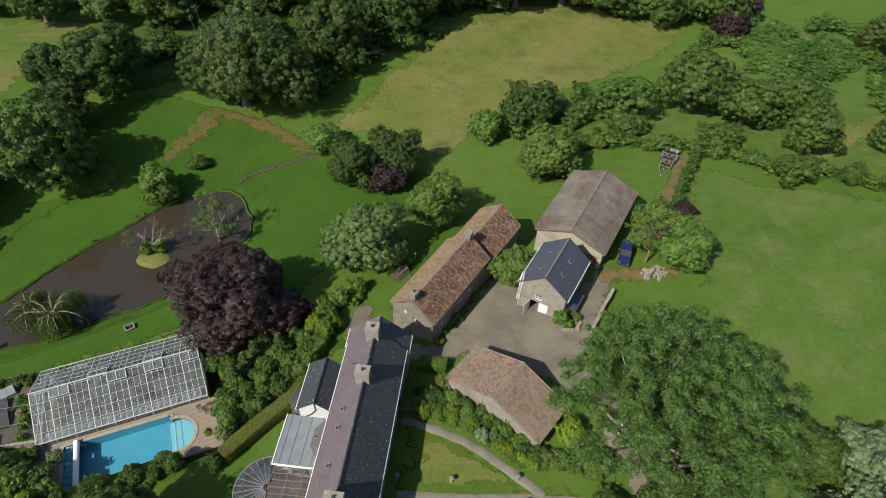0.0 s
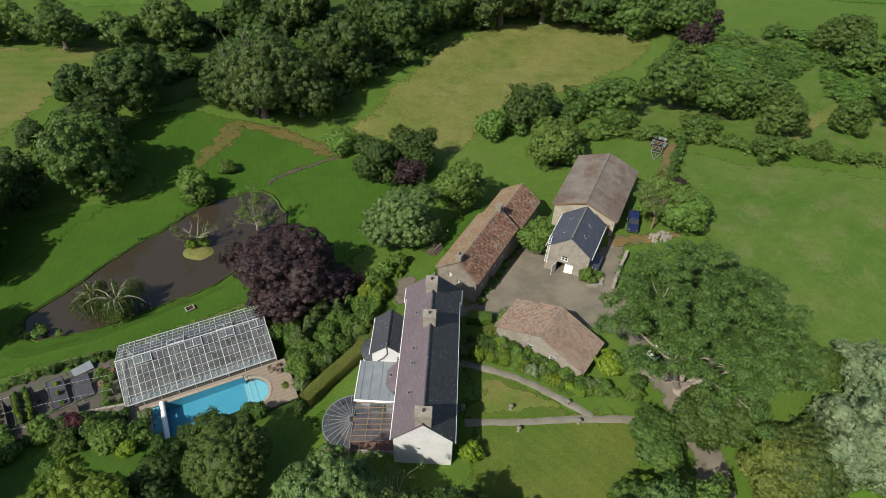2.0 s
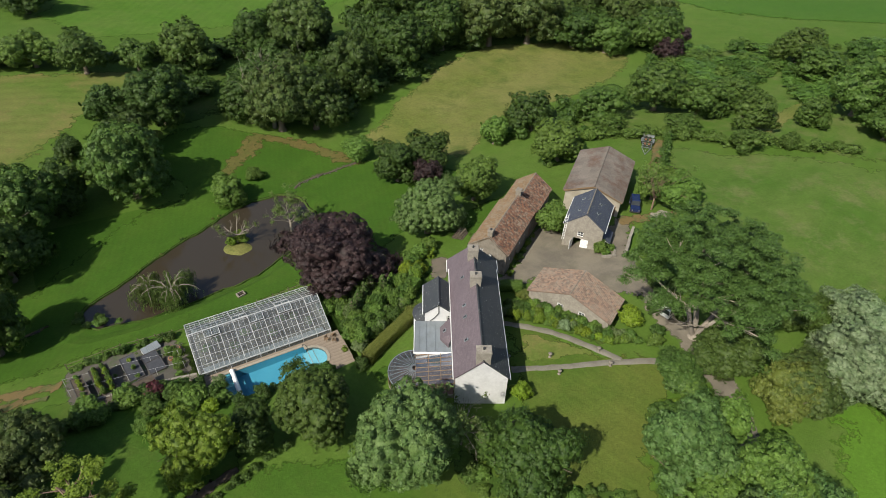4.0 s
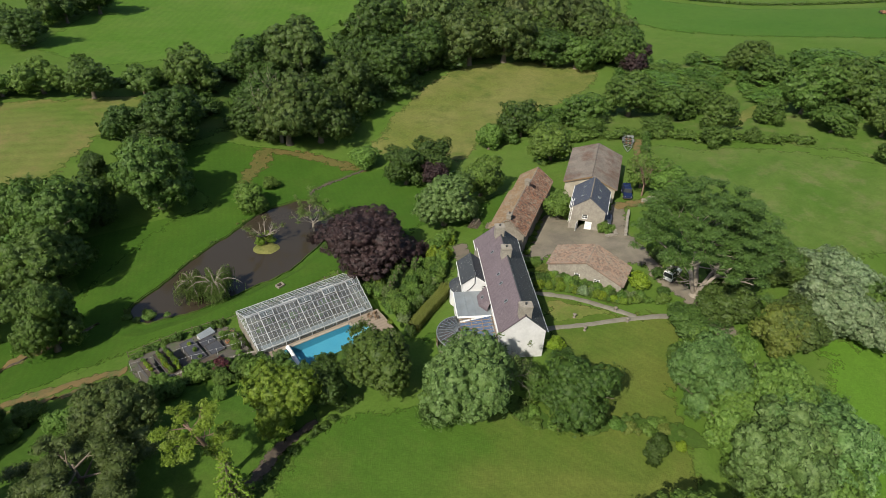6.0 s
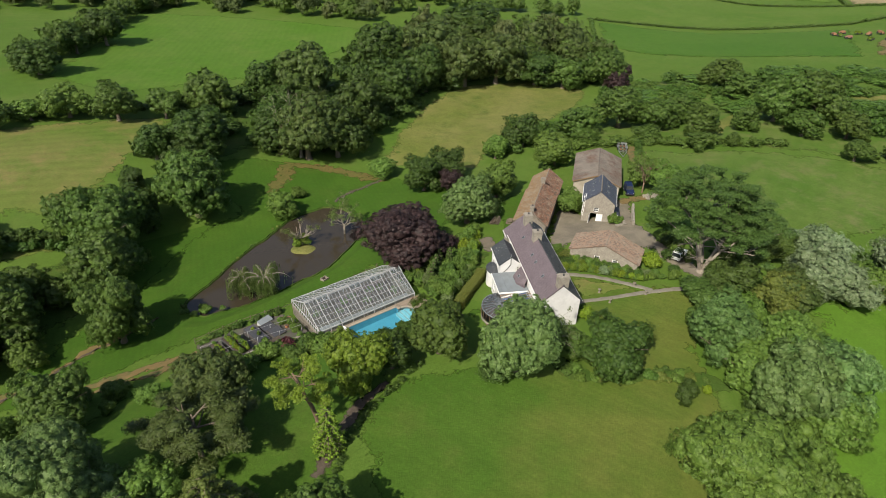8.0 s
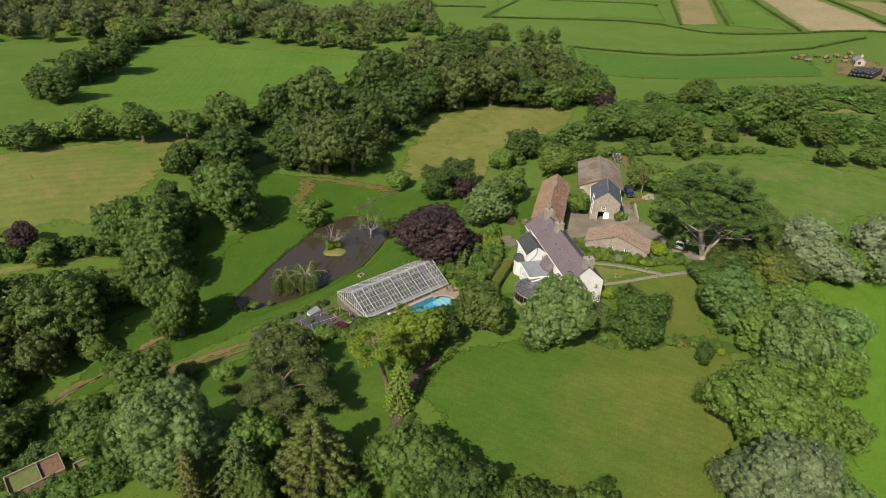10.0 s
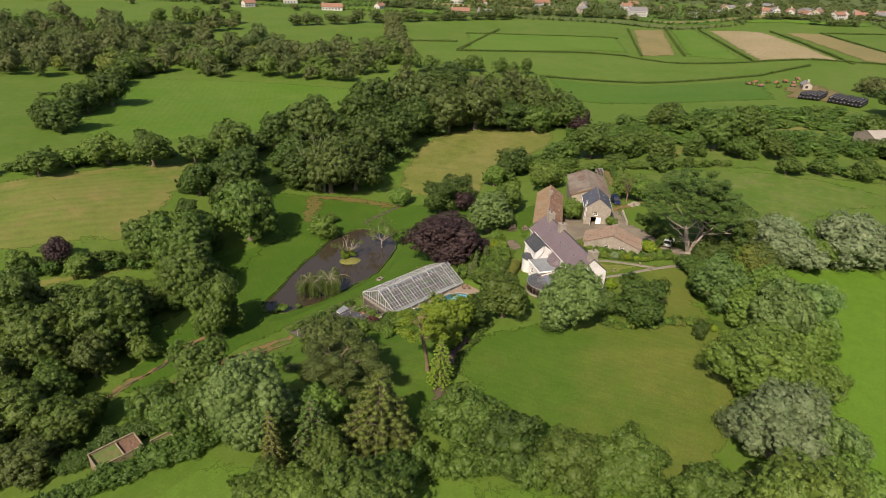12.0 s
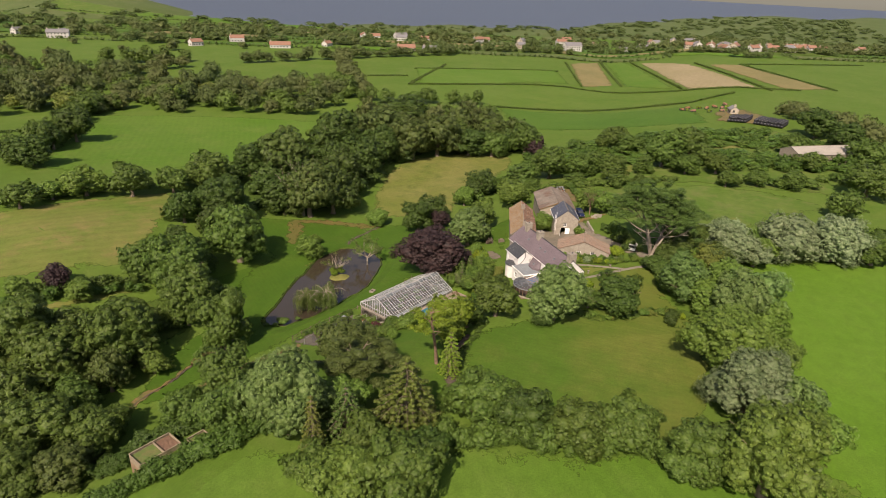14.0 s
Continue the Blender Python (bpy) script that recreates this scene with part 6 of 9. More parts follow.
def old_frame():
    """A square stone surround in the lawn."""
    x, y = -17.6, 67.6
    z = height(x, y)
    f = empty("stone_surround", pose(x, y, z, 0, 0, 12), "small square stone surround sunk in the lawn", "surround")
    s = Shape()
    for x0, x1, y0, y1 in ((-0.68, 0.68, -0.55, -0.38), (-0.68, 0.68, 0.38, 0.55), (-0.68, -0.51, -0.38, 0.38), (0.51, 0.68, -0.38, 0.38)):
        s.box(x0, x1, y0, y1, -0.5, 0.45)
    part("kerb", s, M_STONE, f)
    d = Shape()
    d.box(-0.51, 0.51, -0.38, 0.38, -0.5, 0.1)
    part("water", d, M_POND, f)


old_frame()
for k, (x, y) in enumerate(((14.2, 26.0), (13.4, 23.0), (20.5, 20.6), (20.9, 23.4), (8.9, 28.6))):
    u = empty("stone_urn", pose(x, y, height(x, y)), "small mossy stone urn beside the garden path", "urn", "urns along the path")
    s = Shape()
    s.tube([(0, 0, -0.1), (0, 0, 0.12), (0, 0, 0.2), (0, 0, 0.45), (0, 0, 0.75), (0, 0, 0.8)], [0.24, 0.24, 0.10, 0.13, 0.30, 0.28], 12)
    part("bowl", s, M_STONE, u, smooth=True)

# wooden beds in the foreground garden


def timber_bay(x, y, z, yaw, l, w, parts_, label):
    """A walled timber bay with a thick top rail, boarded sides and its own filling in each part."""
    b = empty("compost_bay", pose(x, y, z, 0, 0, yaw), label, "compost bay", "compost bays")
    deep = z - height(x, y) + 2.6
    for a, c, face in (((-l / 2, -w / 2), (l / 2, -w / 2), "front_wall"), ((-l / 2, w / 2), (l / 2, w / 2), "back_wall"), ((-l / 2, -w / 2 + 0.1), (-l / 2, w / 2 - 0.1), "end_wall"), ((l / 2, -w / 2 + 0.1), (l / 2, w / 2 - 0.1), "end_wall")):
        for k in range(4):
            s = Shape()
            s.beam((*a, -0.16 - 0.3 * k), (*c, -0.16 - 0.3 * k), 0.07, 0.27)
            part("board", s, M_PALEWOOD, b)
        base = Shape()
        base.beam((*a, -1.2 - (deep - 1.2) / 2), (*c, -1.2 - (deep - 1.2) / 2), 0.06, deep - 1.2)
        part(face, base, M_WOOD, b)
        rail = Shape()
        rail.beam((*a, 0.06), (*c, 0.06), 0.17 if face != "end_wall" else 0.10, 0.08)
        part("top_rail", rail, M_PALEWOOD, b, "pale weathered capping rail")
    u = -l / 2
    for k, (share, fill, lab) in enumerate(parts_):
        s = Shape()
        n = 7
        z_ = lambda i, j: -0.35 + 0.10 * noise.noise(Vector((i * 0.9 + 3 * k, j * 0.9, x)))
        for i in range(n):
            for j in range(n):
                q = [(u + 0.08 + (share * l - 0.16) * (i + a_) / n, -w / 2 + 0.08 + (w - 0.16) * (j + c_) / n, z_(i + a_, j + c_)) for a_, c_ in ((0, 0), (1, 0), (1, 1), (0, 1))]
                s.face(q)
        part("filling", s, fill, b, lab)
        u += share * l
        if k < len(parts_) - 1:
            d = Shape()
            d.beam((u, -w / 2 + 0.1, -0.3), (u, w / 2 - 0.1, -0.3), 0.1, 0.7)
            part("divider", d, M_PALEWOOD, b)
    return b


M_PALEWOOD = surf("bleached_timber", (0.27, 0.225, 0.16), (0.20, 0.16, 0.11), 1.5, (0.18, 0.15, 0.10), fine=8, stain_scale=0.8)
M_LITTER = surf("brown_leaf_litter", (0.15, 0.085, 0.055), (0.11, 0.065, 0.042), 1.2, (0.19, 0.12, 0.075), fine=7, stain_scale=0.6, bump=0.8)
M_WEEDS = surf("weedy_compost", (0.075, 0.12, 0.025), (0.14, 0.12, 0.045), 0.9, (0.05, 0.11, 0.016), fine=6, stain_scale=0.5, bump=0.8)
timber_bay(-83.0, 49.6, -2.9, 0, 6.4, 3.5, ((0.58, M_WEEDS, "weeds and dry grass"), (0.42, M_LITTER, "brown leaf litter")), "long weathered timber compost bay in two parts among hedges")
timber_bay(-77.4, 46.6, -2.8, 0, 2.9, 2.5, ((1.0, M_WEEDS, "weeds and dry grass"),), "small weathered timber compost bay among hedges")


def car(x, y, yaw, paint, label, spare=True):
    c = empty("parked_car", pose(x, y, height(x, y) + 0.12, 0, 0, yaw), label, "car")
    s = Shape()
    s.hexa([(-2.0, -0.85, 0.5), (2.0, -0.85, 0.5), (2.0, 0.85, 0.5), (-2.0, 0.85, 0.5)], [(-2.0, -0.88, 1.15), (2.0, -0.84, 1.1), (2.0, 0.84, 1.1), (-2.0, 0.88, 1.15)])
    part("body", s, paint, c)
    s = Shape()
    s.hexa([(-1.98, -0.84, 1.15), (0.75, -0.84, 1.15), (0.75, 0.84, 1.15), (-1.98, 0.84, 1.15)], [(-1.9, -0.72, 1.9), (0.35, -0.72, 1.9), (0.35, 0.72, 1.9), (-1.9, 0.72, 1.9)])
    part("cabin", s, M_DARKGLASS, c)
    s = Shape()
    s.hexa([(-1.94, -0.76, 1.9), (0.4, -0.76, 1.9), (0.4, 0.76, 1.9), (-1.94, 0.76, 1.9)], [(-1.9, -0.7, 1.98), (0.33, -0.7, 1.98), (0.33, 0.7, 1.98), (-1.9, 0.7, 1.98)])
    part("roof", s, paint, c)
    for y in (-0.78, 0.78):
        for x in (-1.9, -0.9, 0.05):
            s = Shape()
            s.beam((x, y * 1.06, 1.15), (x + (0.3 if x > 0 else 0.02), y * 0.95, 1.9), 0.09)
            part("pillar", s, paint, c)
    for x in (-1.25, 1.3):
        for y in (-0.8, 0.8):
            w = Shape()
            w.tube([(x, y - 0.12, 0.38), (x, y - 0.1, 0.38), (x, y + 0.1, 0.38), (x, y + 0.12, 0.38)], [0.3, 0.38, 0.38, 0.3], 14)
            wh = part("wheel", w, M_RUBBER, c)
            rm = Shape()
            sg = 1 if y > 0 else -1
            rm.tube([(x, y + sg * 0.11, 0.38), (x, y + sg * 0.14, 0.38)], [0.2, 0.17], 12)
            part("rim", rm, M_STEEL, wh)
    if spare:
        sp = Shape()
        sp.tube([(-2.02, 0.1, 0.95), (-2.05, 0.1, 0.95), (-2.2, 0.1, 0.95), (-2.22, 0.1, 0.95)], [0.3, 0.37, 0.37, 0.3], 14)
        part("spare_wheel", sp, M_RUBBER, c)
    for y in (-0.62, 0.62):
        h = Shape()
        h.tube([(2.0, y, 0.85), (2.05, y, 0.85)], [0.12, 0.10], 10)
        part("headlight", h, M_STEEL, c)
    b = Shape()
    b.box(2.0, 2.12, -0.85, 0.85, 0.42, 0.58)
    part("bumper", b, M_IRON, c)


car(52.3, 47.7, 228, M_SOLAR, "dark blue boxy off-road car parked beside the barn")
car(35.6, 23.8, 11, M_WHITE, "white car parked in the shade under the old pine", False)


def trailer():
    x, y = 75.2, 66.2
    z = height(x, y)
    t = empty("boat_trailer", pose(x, y, z, 0, 0, 219), "galvanised frame trailer with dark rollers on the grass", "trailer")
    for s in (-1, 1):
        for nm, a, b in (("side_rail", (-3.8, s * 1.0, 0.75), (1.6, s * 1.0, 0.75)), ("drawbar", (1.6, s * 1.0, 0.75), (4.6, 0, 0.7))):
            f = Shape()
            f.beam(a, b, 0.12, 0.15)
            part(nm, f, M_STEEL, t)
    for i in range(6):
        f = Shape()
        f.beam((-3.7 + 1.05 * i, -0.94, 0.8), (-3.7 + 1.05 * i, 0.94, 0.8), 0.10, 0.12)
        part("cross_bar", f, M_STEEL, t)
    for i in range(5):
        for s in (-0.45, 0.45):
            r = Shape()
            r.box(-3.4 + 1.05 * i, -2.8 + 1.05 * i, s - 0.22, s + 0.22, 0.86, 1.05)
            part("pad", r, M_RUST if i % 2 else M_RUBBER, t)
    for i in (-2.6, -1.6):
        for s in (-1.25, 1.25):
            w = Shape()
            w.tube([(i, s - 0.12, 0.36), (i, s - 0.1, 0.36), (i, s + 0.1, 0.36), (i, s + 0.12, 0.36)], [0.28, 0.36, 0.36, 0.28], 12)
            part("wheel", w, M_RUBBER, t)
    for s in (-1.3, 1.3):
        g = Shape()
        g.box(-3.1, -1.1, s - 0.17, s + 0.17, 0.78, 0.84)
        part("mudguard", g, M_STEEL, t)
    a = Shape()
    a.box(-4.0, -3.8, -1.3, 1.3, 0.7, 1.25)
    part("tail_board", a, M_STEEL, t)
    a = Shape()
    a.beam((3.0, 0, 0.7), (3.0, 0, 1.4), 0.10)
    part("winch_post", a, M_STEEL, t)


trailer()
bench = empty("garden_bench", pose(22.5, 56.5, height(22.5, 56.5), 0, 0, 35), "weathered grey garden table with benches on the grass", "table")
for nm, (x0, x1, y0, y1, z0, z1) in (("top", (-0.9, 0.9, -0.4, 0.4, 0.70, 0.76)), ("seat", (-0.9, 0.9, -0.85, -0.55, 0.42, 0.47)), ("seat", (-0.9, 0.9, 0.55, 0.85, 0.42, 0.47)), ("leg", (-0.7, -0.6, -0.8, 0.8, 0, 0.42)), ("leg", (0.6, 0.7, -0.8, 0.8, 0, 0.42)), ("leg", (-0.7, -0.6, -0.1, 0.1, 0.42, 0.7)), ("leg", (0.6, 0.7, -0.1, 0.1, 0.42, 0.7))):
    s = Shape()
    s.box(x0, x1, y0, y1, z0, z1)
    part(nm, s, M_BARK, bench)


def rough_stone(rng, size):
    """A block with knocked-off corners."""
    s = Shape()
    k = lambda: rng.uniform(0.75, 1.1) * size
    a = [(-k(), -k() * 0.7, 0), (k(), -k() * 0.7, 0), (k(), k() * 0.7, 0), (-k(), k() * 0.7, 0)]
    s.hexa(a, [(p[0] * 0.8, p[1] * 0.8, k() * 0.8) for p in a])
    return s


STONE_RNG = random.Random(31)
STONES = [rough_stone(STONE_RNG, 0.2).mesh("stone") for _ in range(5)]
M_MOSSTONE = surf("mossy_dark_stone", (0.085, 0.082, 0.06), (0.06, 0.075, 0.035), 1.5, (0.12, 0.11, 0.09), fine=5)
for me_ in STONES:
    me_.materials.append(M_MOSSTONE)
for side in (-1, 1):
    for i in range(22):
        u = (i + STONE_RNG.uniform(-0.9, 0.9)) / 22
        if STONE_RNG.random() < 0.6:
            continue
        x = 2.6 + 15.6 * u
        y = knots(x, (1.6, 95.8), (2.6, 97.3), (4.9, 99.5), (9.4, 100.5), (12.8, 100.7), (17.3, 101.3), (19.5, 101.6)) + side * 0.5 + STONE_RNG.uniform(-0.3, 0.3)
        st = new("stone", STONE_RNG.choice(STONES))
        st.parent = inlet
        st.matrix_world = pose(x, y, height(x, y) + 0.06, 0, 0, STONE_RNG.uniform(0, 360))
heap = Shape()
for i in range(46):
    a, q = STONE_RNG.uniform(0, 6.28), 2.0 * math.sqrt(STONE_RNG.random())
    x, y = 54.2 + q * math.cos(a), 43.0 + 0.7 * q * math.sin(a)
    z = height(x, y) + 0.1 + 0.5 * max(0, 1 - q / 2)
    sz = STONE_RNG.uniform(0.12, 0.32)
    heap.hexa([(x - sz, y - sz, z - 0.3), (x + sz, y - sz * 0.8, z - 0.3), (x + sz * 0.8, y + sz, z - 0.3), (x - sz, y + sz * 0.9, z - 0.3)],
              [(x - sz * 0.7, y - sz * 0.8, z + sz), (x + sz * 0.8, y - sz * 0.6, z + sz * 0.8), (x + sz * 0.6, y + sz * 0.7, z + sz), (x - sz * 0.8, y + sz * 0.6, z + sz * 0.9)])
tagged(part("stone_heap", heap, M_STONE_LIGHT), "low heap of pale rubble stones under the tree", "stone heap", kind="stuff")
# sawn logs stacked behind the outbuilding
stack = empty("log_pile", pose(20.8, 59.3, height(20.8, 59.3), 0, 0, 30), "stack of grey sawn logs on the grass", "log pile")
for lv, n_ in enumerate((5, 4, 3)):
    for i in range(n_):
        lg = Shape()
        yy = (i - (n_ - 1) / 2) * 0.42
        lg.tube([(-1.3, yy, 0.22 + 0.36 * lv), (1.3, yy + STONE_RNG.uniform(-0.05, 0.05), 0.22 + 0.36 * lv)], [0.21, 0.19], 8)
        part("log", lg, M_BARK, stack)

# ---- trees and shrubs ----


def lobes_of(seed, count, spread=0.62, low=-0.55):
    """Boughs of a crown of unit radius: centre and radius of each mass of leaves."""
    rng = np.random.RandomState(seed)
    c = [np.array([0.0, 0.0, 0.0, 0.64])]
    lean = rng.uniform(-0.10, 0.10, 2)
    for i in range(count):
        a = 2 * math.pi * (i * 0.618 + rng.rand() * 0.35)
        z = low + (1 - low) * (i + 0.5) / count + rng.uniform(-0.15, 0.15)
        z = min(0.96, max(low, z))
        h = math.sqrt(1 - min(1, z * z)) if z > 0 else math.sqrt(1 - 0.4 * z * z)
        k = spread * rng.uniform(0.78, 1.18)
        c.append(np.array([h * math.cos(a) * k + lean[0] * z, h * math.sin(a) * k + lean[1] * z, z * k, rng.uniform(0.25, 0.44)]))
    return np.array(c)


def leaf_tris(pos, nrm, size, rng, droop=0.0):
    """Pointed leaves, three corners each, as arrays of vertices and faces."""
    n = len(pos)
    nrm = nrm / np.maximum(1e-6, np.linalg.norm(nrm, axis=1, keepdims=True))
    t = rng.randn(n, 3)
    t[:, 2] -= droop
    t -= nrm * np.sum(t * nrm, axis=1, keepdims=True)
    t /= np.maximum(1e-6, np.linalg.norm(t, axis=1, keepdims=True))
    b = np.cross(nrm, t)
    s = size * rng.uniform(0.75, 1.65, (n, 1))
    v = np.stack([pos - t * s * 0.6 - b * s * 0.5, pos - t * s * 0.6 + b * s * 0.5, pos + t * s * 0.9], axis=1).reshape(-1, 3)
    return v, np.arange(3 * n).reshape(-1, 3)


def ico(sub):
    bm = bmesh.new()
    bmesh.ops.create_icosphere(bm, subdivisions=sub, radius=1)
    v = np.array([p.co[:] for p in bm.verts])
    f = np.array([[q.index for q in p.verts] for p in bm.faces])
    bm.free()
    return v, f


ICO_V, ICO_F = ico(2)
ROUGH_V, ROUGH_F = ico(1)


def crown_arrays(seed, leaves, size, count=10, spread=0.54, low=-0.85, core=0.74, droop=0.3, clumps=0, inner=1):
    """Leaf cloud of unit radius: boughs that carry many domed clumps of leaves, with deep gaps between, round a shaded inner mass."""
    rng = np.random.RandomState(seed + 77)
    lb = lobes_of(seed, count, spread, low)
    clumps = clumps or int(40 + leaves / 30 - leaves ** 2 / 2.4e6)
    wide = math.sqrt(1.5 / clumps)
    # candidates all over the boughs, kept where they lie outside the others and apart from one another
    tries = clumps * 9
    w = lb[:, 3] ** 2
    who = rng.choice(len(lb), tries, p=w / w.sum())
    d = rng.randn(tries, 3) + lb[who, :3] * 0.9 + np.array([0, 0, 0.25])
    d /= np.linalg.norm(d, axis=1, keepdims=True)
    p = lb[who, :3] + d * lb[who, 3:4] * rng.uniform(0.88, 1.04, (tries, 1))
    free = np.min(np.linalg.norm(p[:, None, :] - lb[None, :, :3], axis=2) / lb[None, :, 3], axis=1) > 0.84
    mid, out = np.zeros((0, 3)), []
    for q, o in zip(p[free], d[free]):
        if len(mid) >= clumps:
            break
        if not len(mid) or np.min(np.sum((mid - q) ** 2, axis=1)) > (1.35 * wide) ** 2:
            mid = np.concatenate([mid, q[None]])
            out.append(o)
    out = np.array(out)
    rad = wide * rng.uniform(0.7, 1.35, len(mid))
    w = rad ** 2
    m = int(leaves * 0.8)
    pick = rng.choice(len(mid), m, p=w / w.sum())
    d = rng.randn(m, 3) + out[pick] * 1.0 + np.array([0, 0, 0.6])
    d /= np.linalg.norm(d, axis=1, keepdims=True)
    pos = mid[pick] + d * rad[pick, None] * np.array([1.0, 1.0, 0.8]) * (0.74 + 0.42 * rng.rand(m, 1))
    nrm = d + out[pick] * 0.25 + rng.randn(m, 3) * 0.22
    # thin inner layer of leaves on the boughs
    k = (leaves - m) * 3
    w = lb[:, 3] ** 2
    who = rng.choice(len(lb), k, p=w / w.sum())
    e = rng.randn(k, 3)
    e /= np.linalg.norm(e, axis=1, keepdims=True)
    skin = lb[who, :3] + e * lb[who, 3:4] * rng.uniform(0.78, 0.92, (k, 1))
    deep = np.min(np.linalg.norm(skin[:, None, :] - lb[None, :, :3], axis=2) / lb[None, :, 3], axis=1)
    skin, e = skin[deep > 0.76][:leaves - m], e[deep > 0.76][:leaves - m]
    # loose sprigs that break the outline
    k = max(6, leaves // 130)
    far = np.argsort(-np.linalg.norm(pos, axis=1) + rng.rand(len(pos)) * 0.5)[:k]
    tip = pos[far] * rng.uniform(1.0, 1.10, (k, 1))
    who = rng.randint(0, k, leaves // 12)
    extra = tip[who] + rng.randn(len(who), 3) * 0.035
    pos = np.concatenate([pos, skin, extra])
    nrm = np.concatenate([nrm, e + rng.randn(len(e), 3) * 0.3, extra + rng.randn(len(who), 3) * 0.4])
    ok = pos[:, 2] > -0.95
    v, f = leaf_tris(pos[ok], nrm[ok], size, rng, droop)
    sv, sf = (ICO_V, ICO_F) if inner else (ROUGH_V, ROUGH_F)
    cv, cf, k = [], [], 0
    for x, y, z, r in lb:
        j = 1 + 0.10 * rng.randn(len(sv), 1)
        cv.append(sv * r * core * j + np.array([x, y, z]))
        cf.append(sf + k)
        k += len(sv)
    return v, f, np.concatenate(cv), np.concatenate(cf)


def array_mesh(name, v, f, more_f=None, more_v=None):
    """A mesh of triangles from arrays: sprays of leaves, then the solid inner mass."""
    me = bpy.data.meshes.new(name)
    solid = 0 if more_f is None else len(more_f)
    if more_f is not None:
        f = np.concatenate([f, more_f + len(v)])
        v = np.concatenate([v, more_v])
    me.vertices.add(len(v))
    me.vertices.foreach_set("co", v.astype(np.float32).reshape(-1))
    me.loops.add(3 * len(f))
    me.loops.foreach_set("vertex_index", f.astype(np.int32).reshape(-1))
    me.polygons.add(len(f))
    me.polygons.foreach_set("loop_start", (np.arange(len(f)) * 3).astype(np.int32))
    me.update(calc_edges=True)
    uv = np.tile(np.array([[0.0, 0.0], [1.0, 0.0], [0.5, 1.0]]), (len(f), 1))
    if solid:
        inner = 10 + np.random.RandomState(len(f)).rand(len(v), 2) * 40
        uv[-3 * solid:] = inner[f[-solid:].reshape(-1)]
    me.uv_layers.new(name="UVMap").data.foreach_set("uv", uv.astype(np.float32).reshape(-1))
    me.validate()
    me.materials.append(None)
    return me


def crown_mesh(name, *args, **kw):
    v, f, cv, cf = crown_arrays(*args, **kw)
    return array_mesh(name, v, f, cf, cv)


CROWNS = {
    "A": [crown_mesh("crown", s, 7500, 0.052, 13) for s in (1, 2, 3, 4, 5, 6)],
    "X": [crown_mesh("crown", s, 11500, 0.043, 17) for s in (41, 42, 43, 44)],
    "Z": [crown_mesh("crown", s, 19000, 0.034, 24) for s in (61, 62)],
    "Y": [crown_mesh("crown", s, 6500, 0.056, 15, inner=0) for s in (51, 52, 53)],
    "B": [crown_mesh("crown", s, 4300, 0.067, 11, inner=0) for s in (11, 12, 13, 14, 15)],
    "C": [crown_mesh("crown", s, 2300, 0.088, 9, inner=0) for s in (21, 22, 23, 24)],
    "T": [crown_mesh("crown", s, 260, 0.26, 4, 0.5, -0.4, inner=0) for s in (71, 72, 73)],
    "S": [crown_mesh("crown", s, 850, 0.15, 7, 0.5, -0.4, inner=0) for s in (31, 32, 33, 34)],
}


def limb(shape, p, d, length, r, depth, rng, sides=6, bend=0.35, split=3, ends=None):
    """A branch that bends, thins and forks."""
    pts, radii = [p], [r]
    q, dd = Vector(p), Vector(d).normalized()
    n = 4
    for i in range(n):
        dd = (dd + Vector((rng.uniform(-1, 1), rng.uniform(-1, 1), rng.uniform(-0.5, 0.7))) * bend * 0.5).normalized()
        q = q + dd * (length / n)
        pts.append(q.copy())
        radii.append(r * (1 - 0.55 * (i + 1) / n))
    shape.tube(pts, radii, sides)
    if ends is not None and depth <= 1:
        ends.append((q.copy(), dd.copy(), length))
    if depth > 0:
        for i in range(split):
            k = rng.randint(2, n)
            nd = (dd + Vector((rng.uniform(-1, 1), rng.uniform(-1, 1), rng.uniform(-0.3, 0.8))) * 0.9).normalized()
            limb(shape, pts[k], nd, length * rng.uniform(0.5, 0.75), radii[k] * 0.7, depth - 1, rng, max(3, sides - 1), bend, split, ends)


def trunk_shape(seed, high=0.95):
    """Trunk of a tree of unit crown radius, forking into the crown."""
    s, rng = Shape(), random.Random(seed)
    s.tube([(0, 0, -0.25), (0, 0, 0.0), (0.01, 0.01, 0.08), (0.02, 0, 0.4), (0.0, 0.02, high)], [0.12, 0.11, 0.08, 0.065, 0.045], 8)
    for i in range(4):
        a = i * 1.571 + rng.uniform(-0.3, 0.3)
        limb(s, Vector((0.01, 0.01, 0.32 + 0.1 * i)), Vector((math.cos(a), math.sin(a), 0.8)), 0.62, 0.035, 1, rng, 5, 0.3, 2)
    return s.mesh("trunk", True)


TRUNKS = [trunk_shape(s) for s in (1, 2, 3)]
for t in TRUNKS:
    t.materials.append(M_BARK)

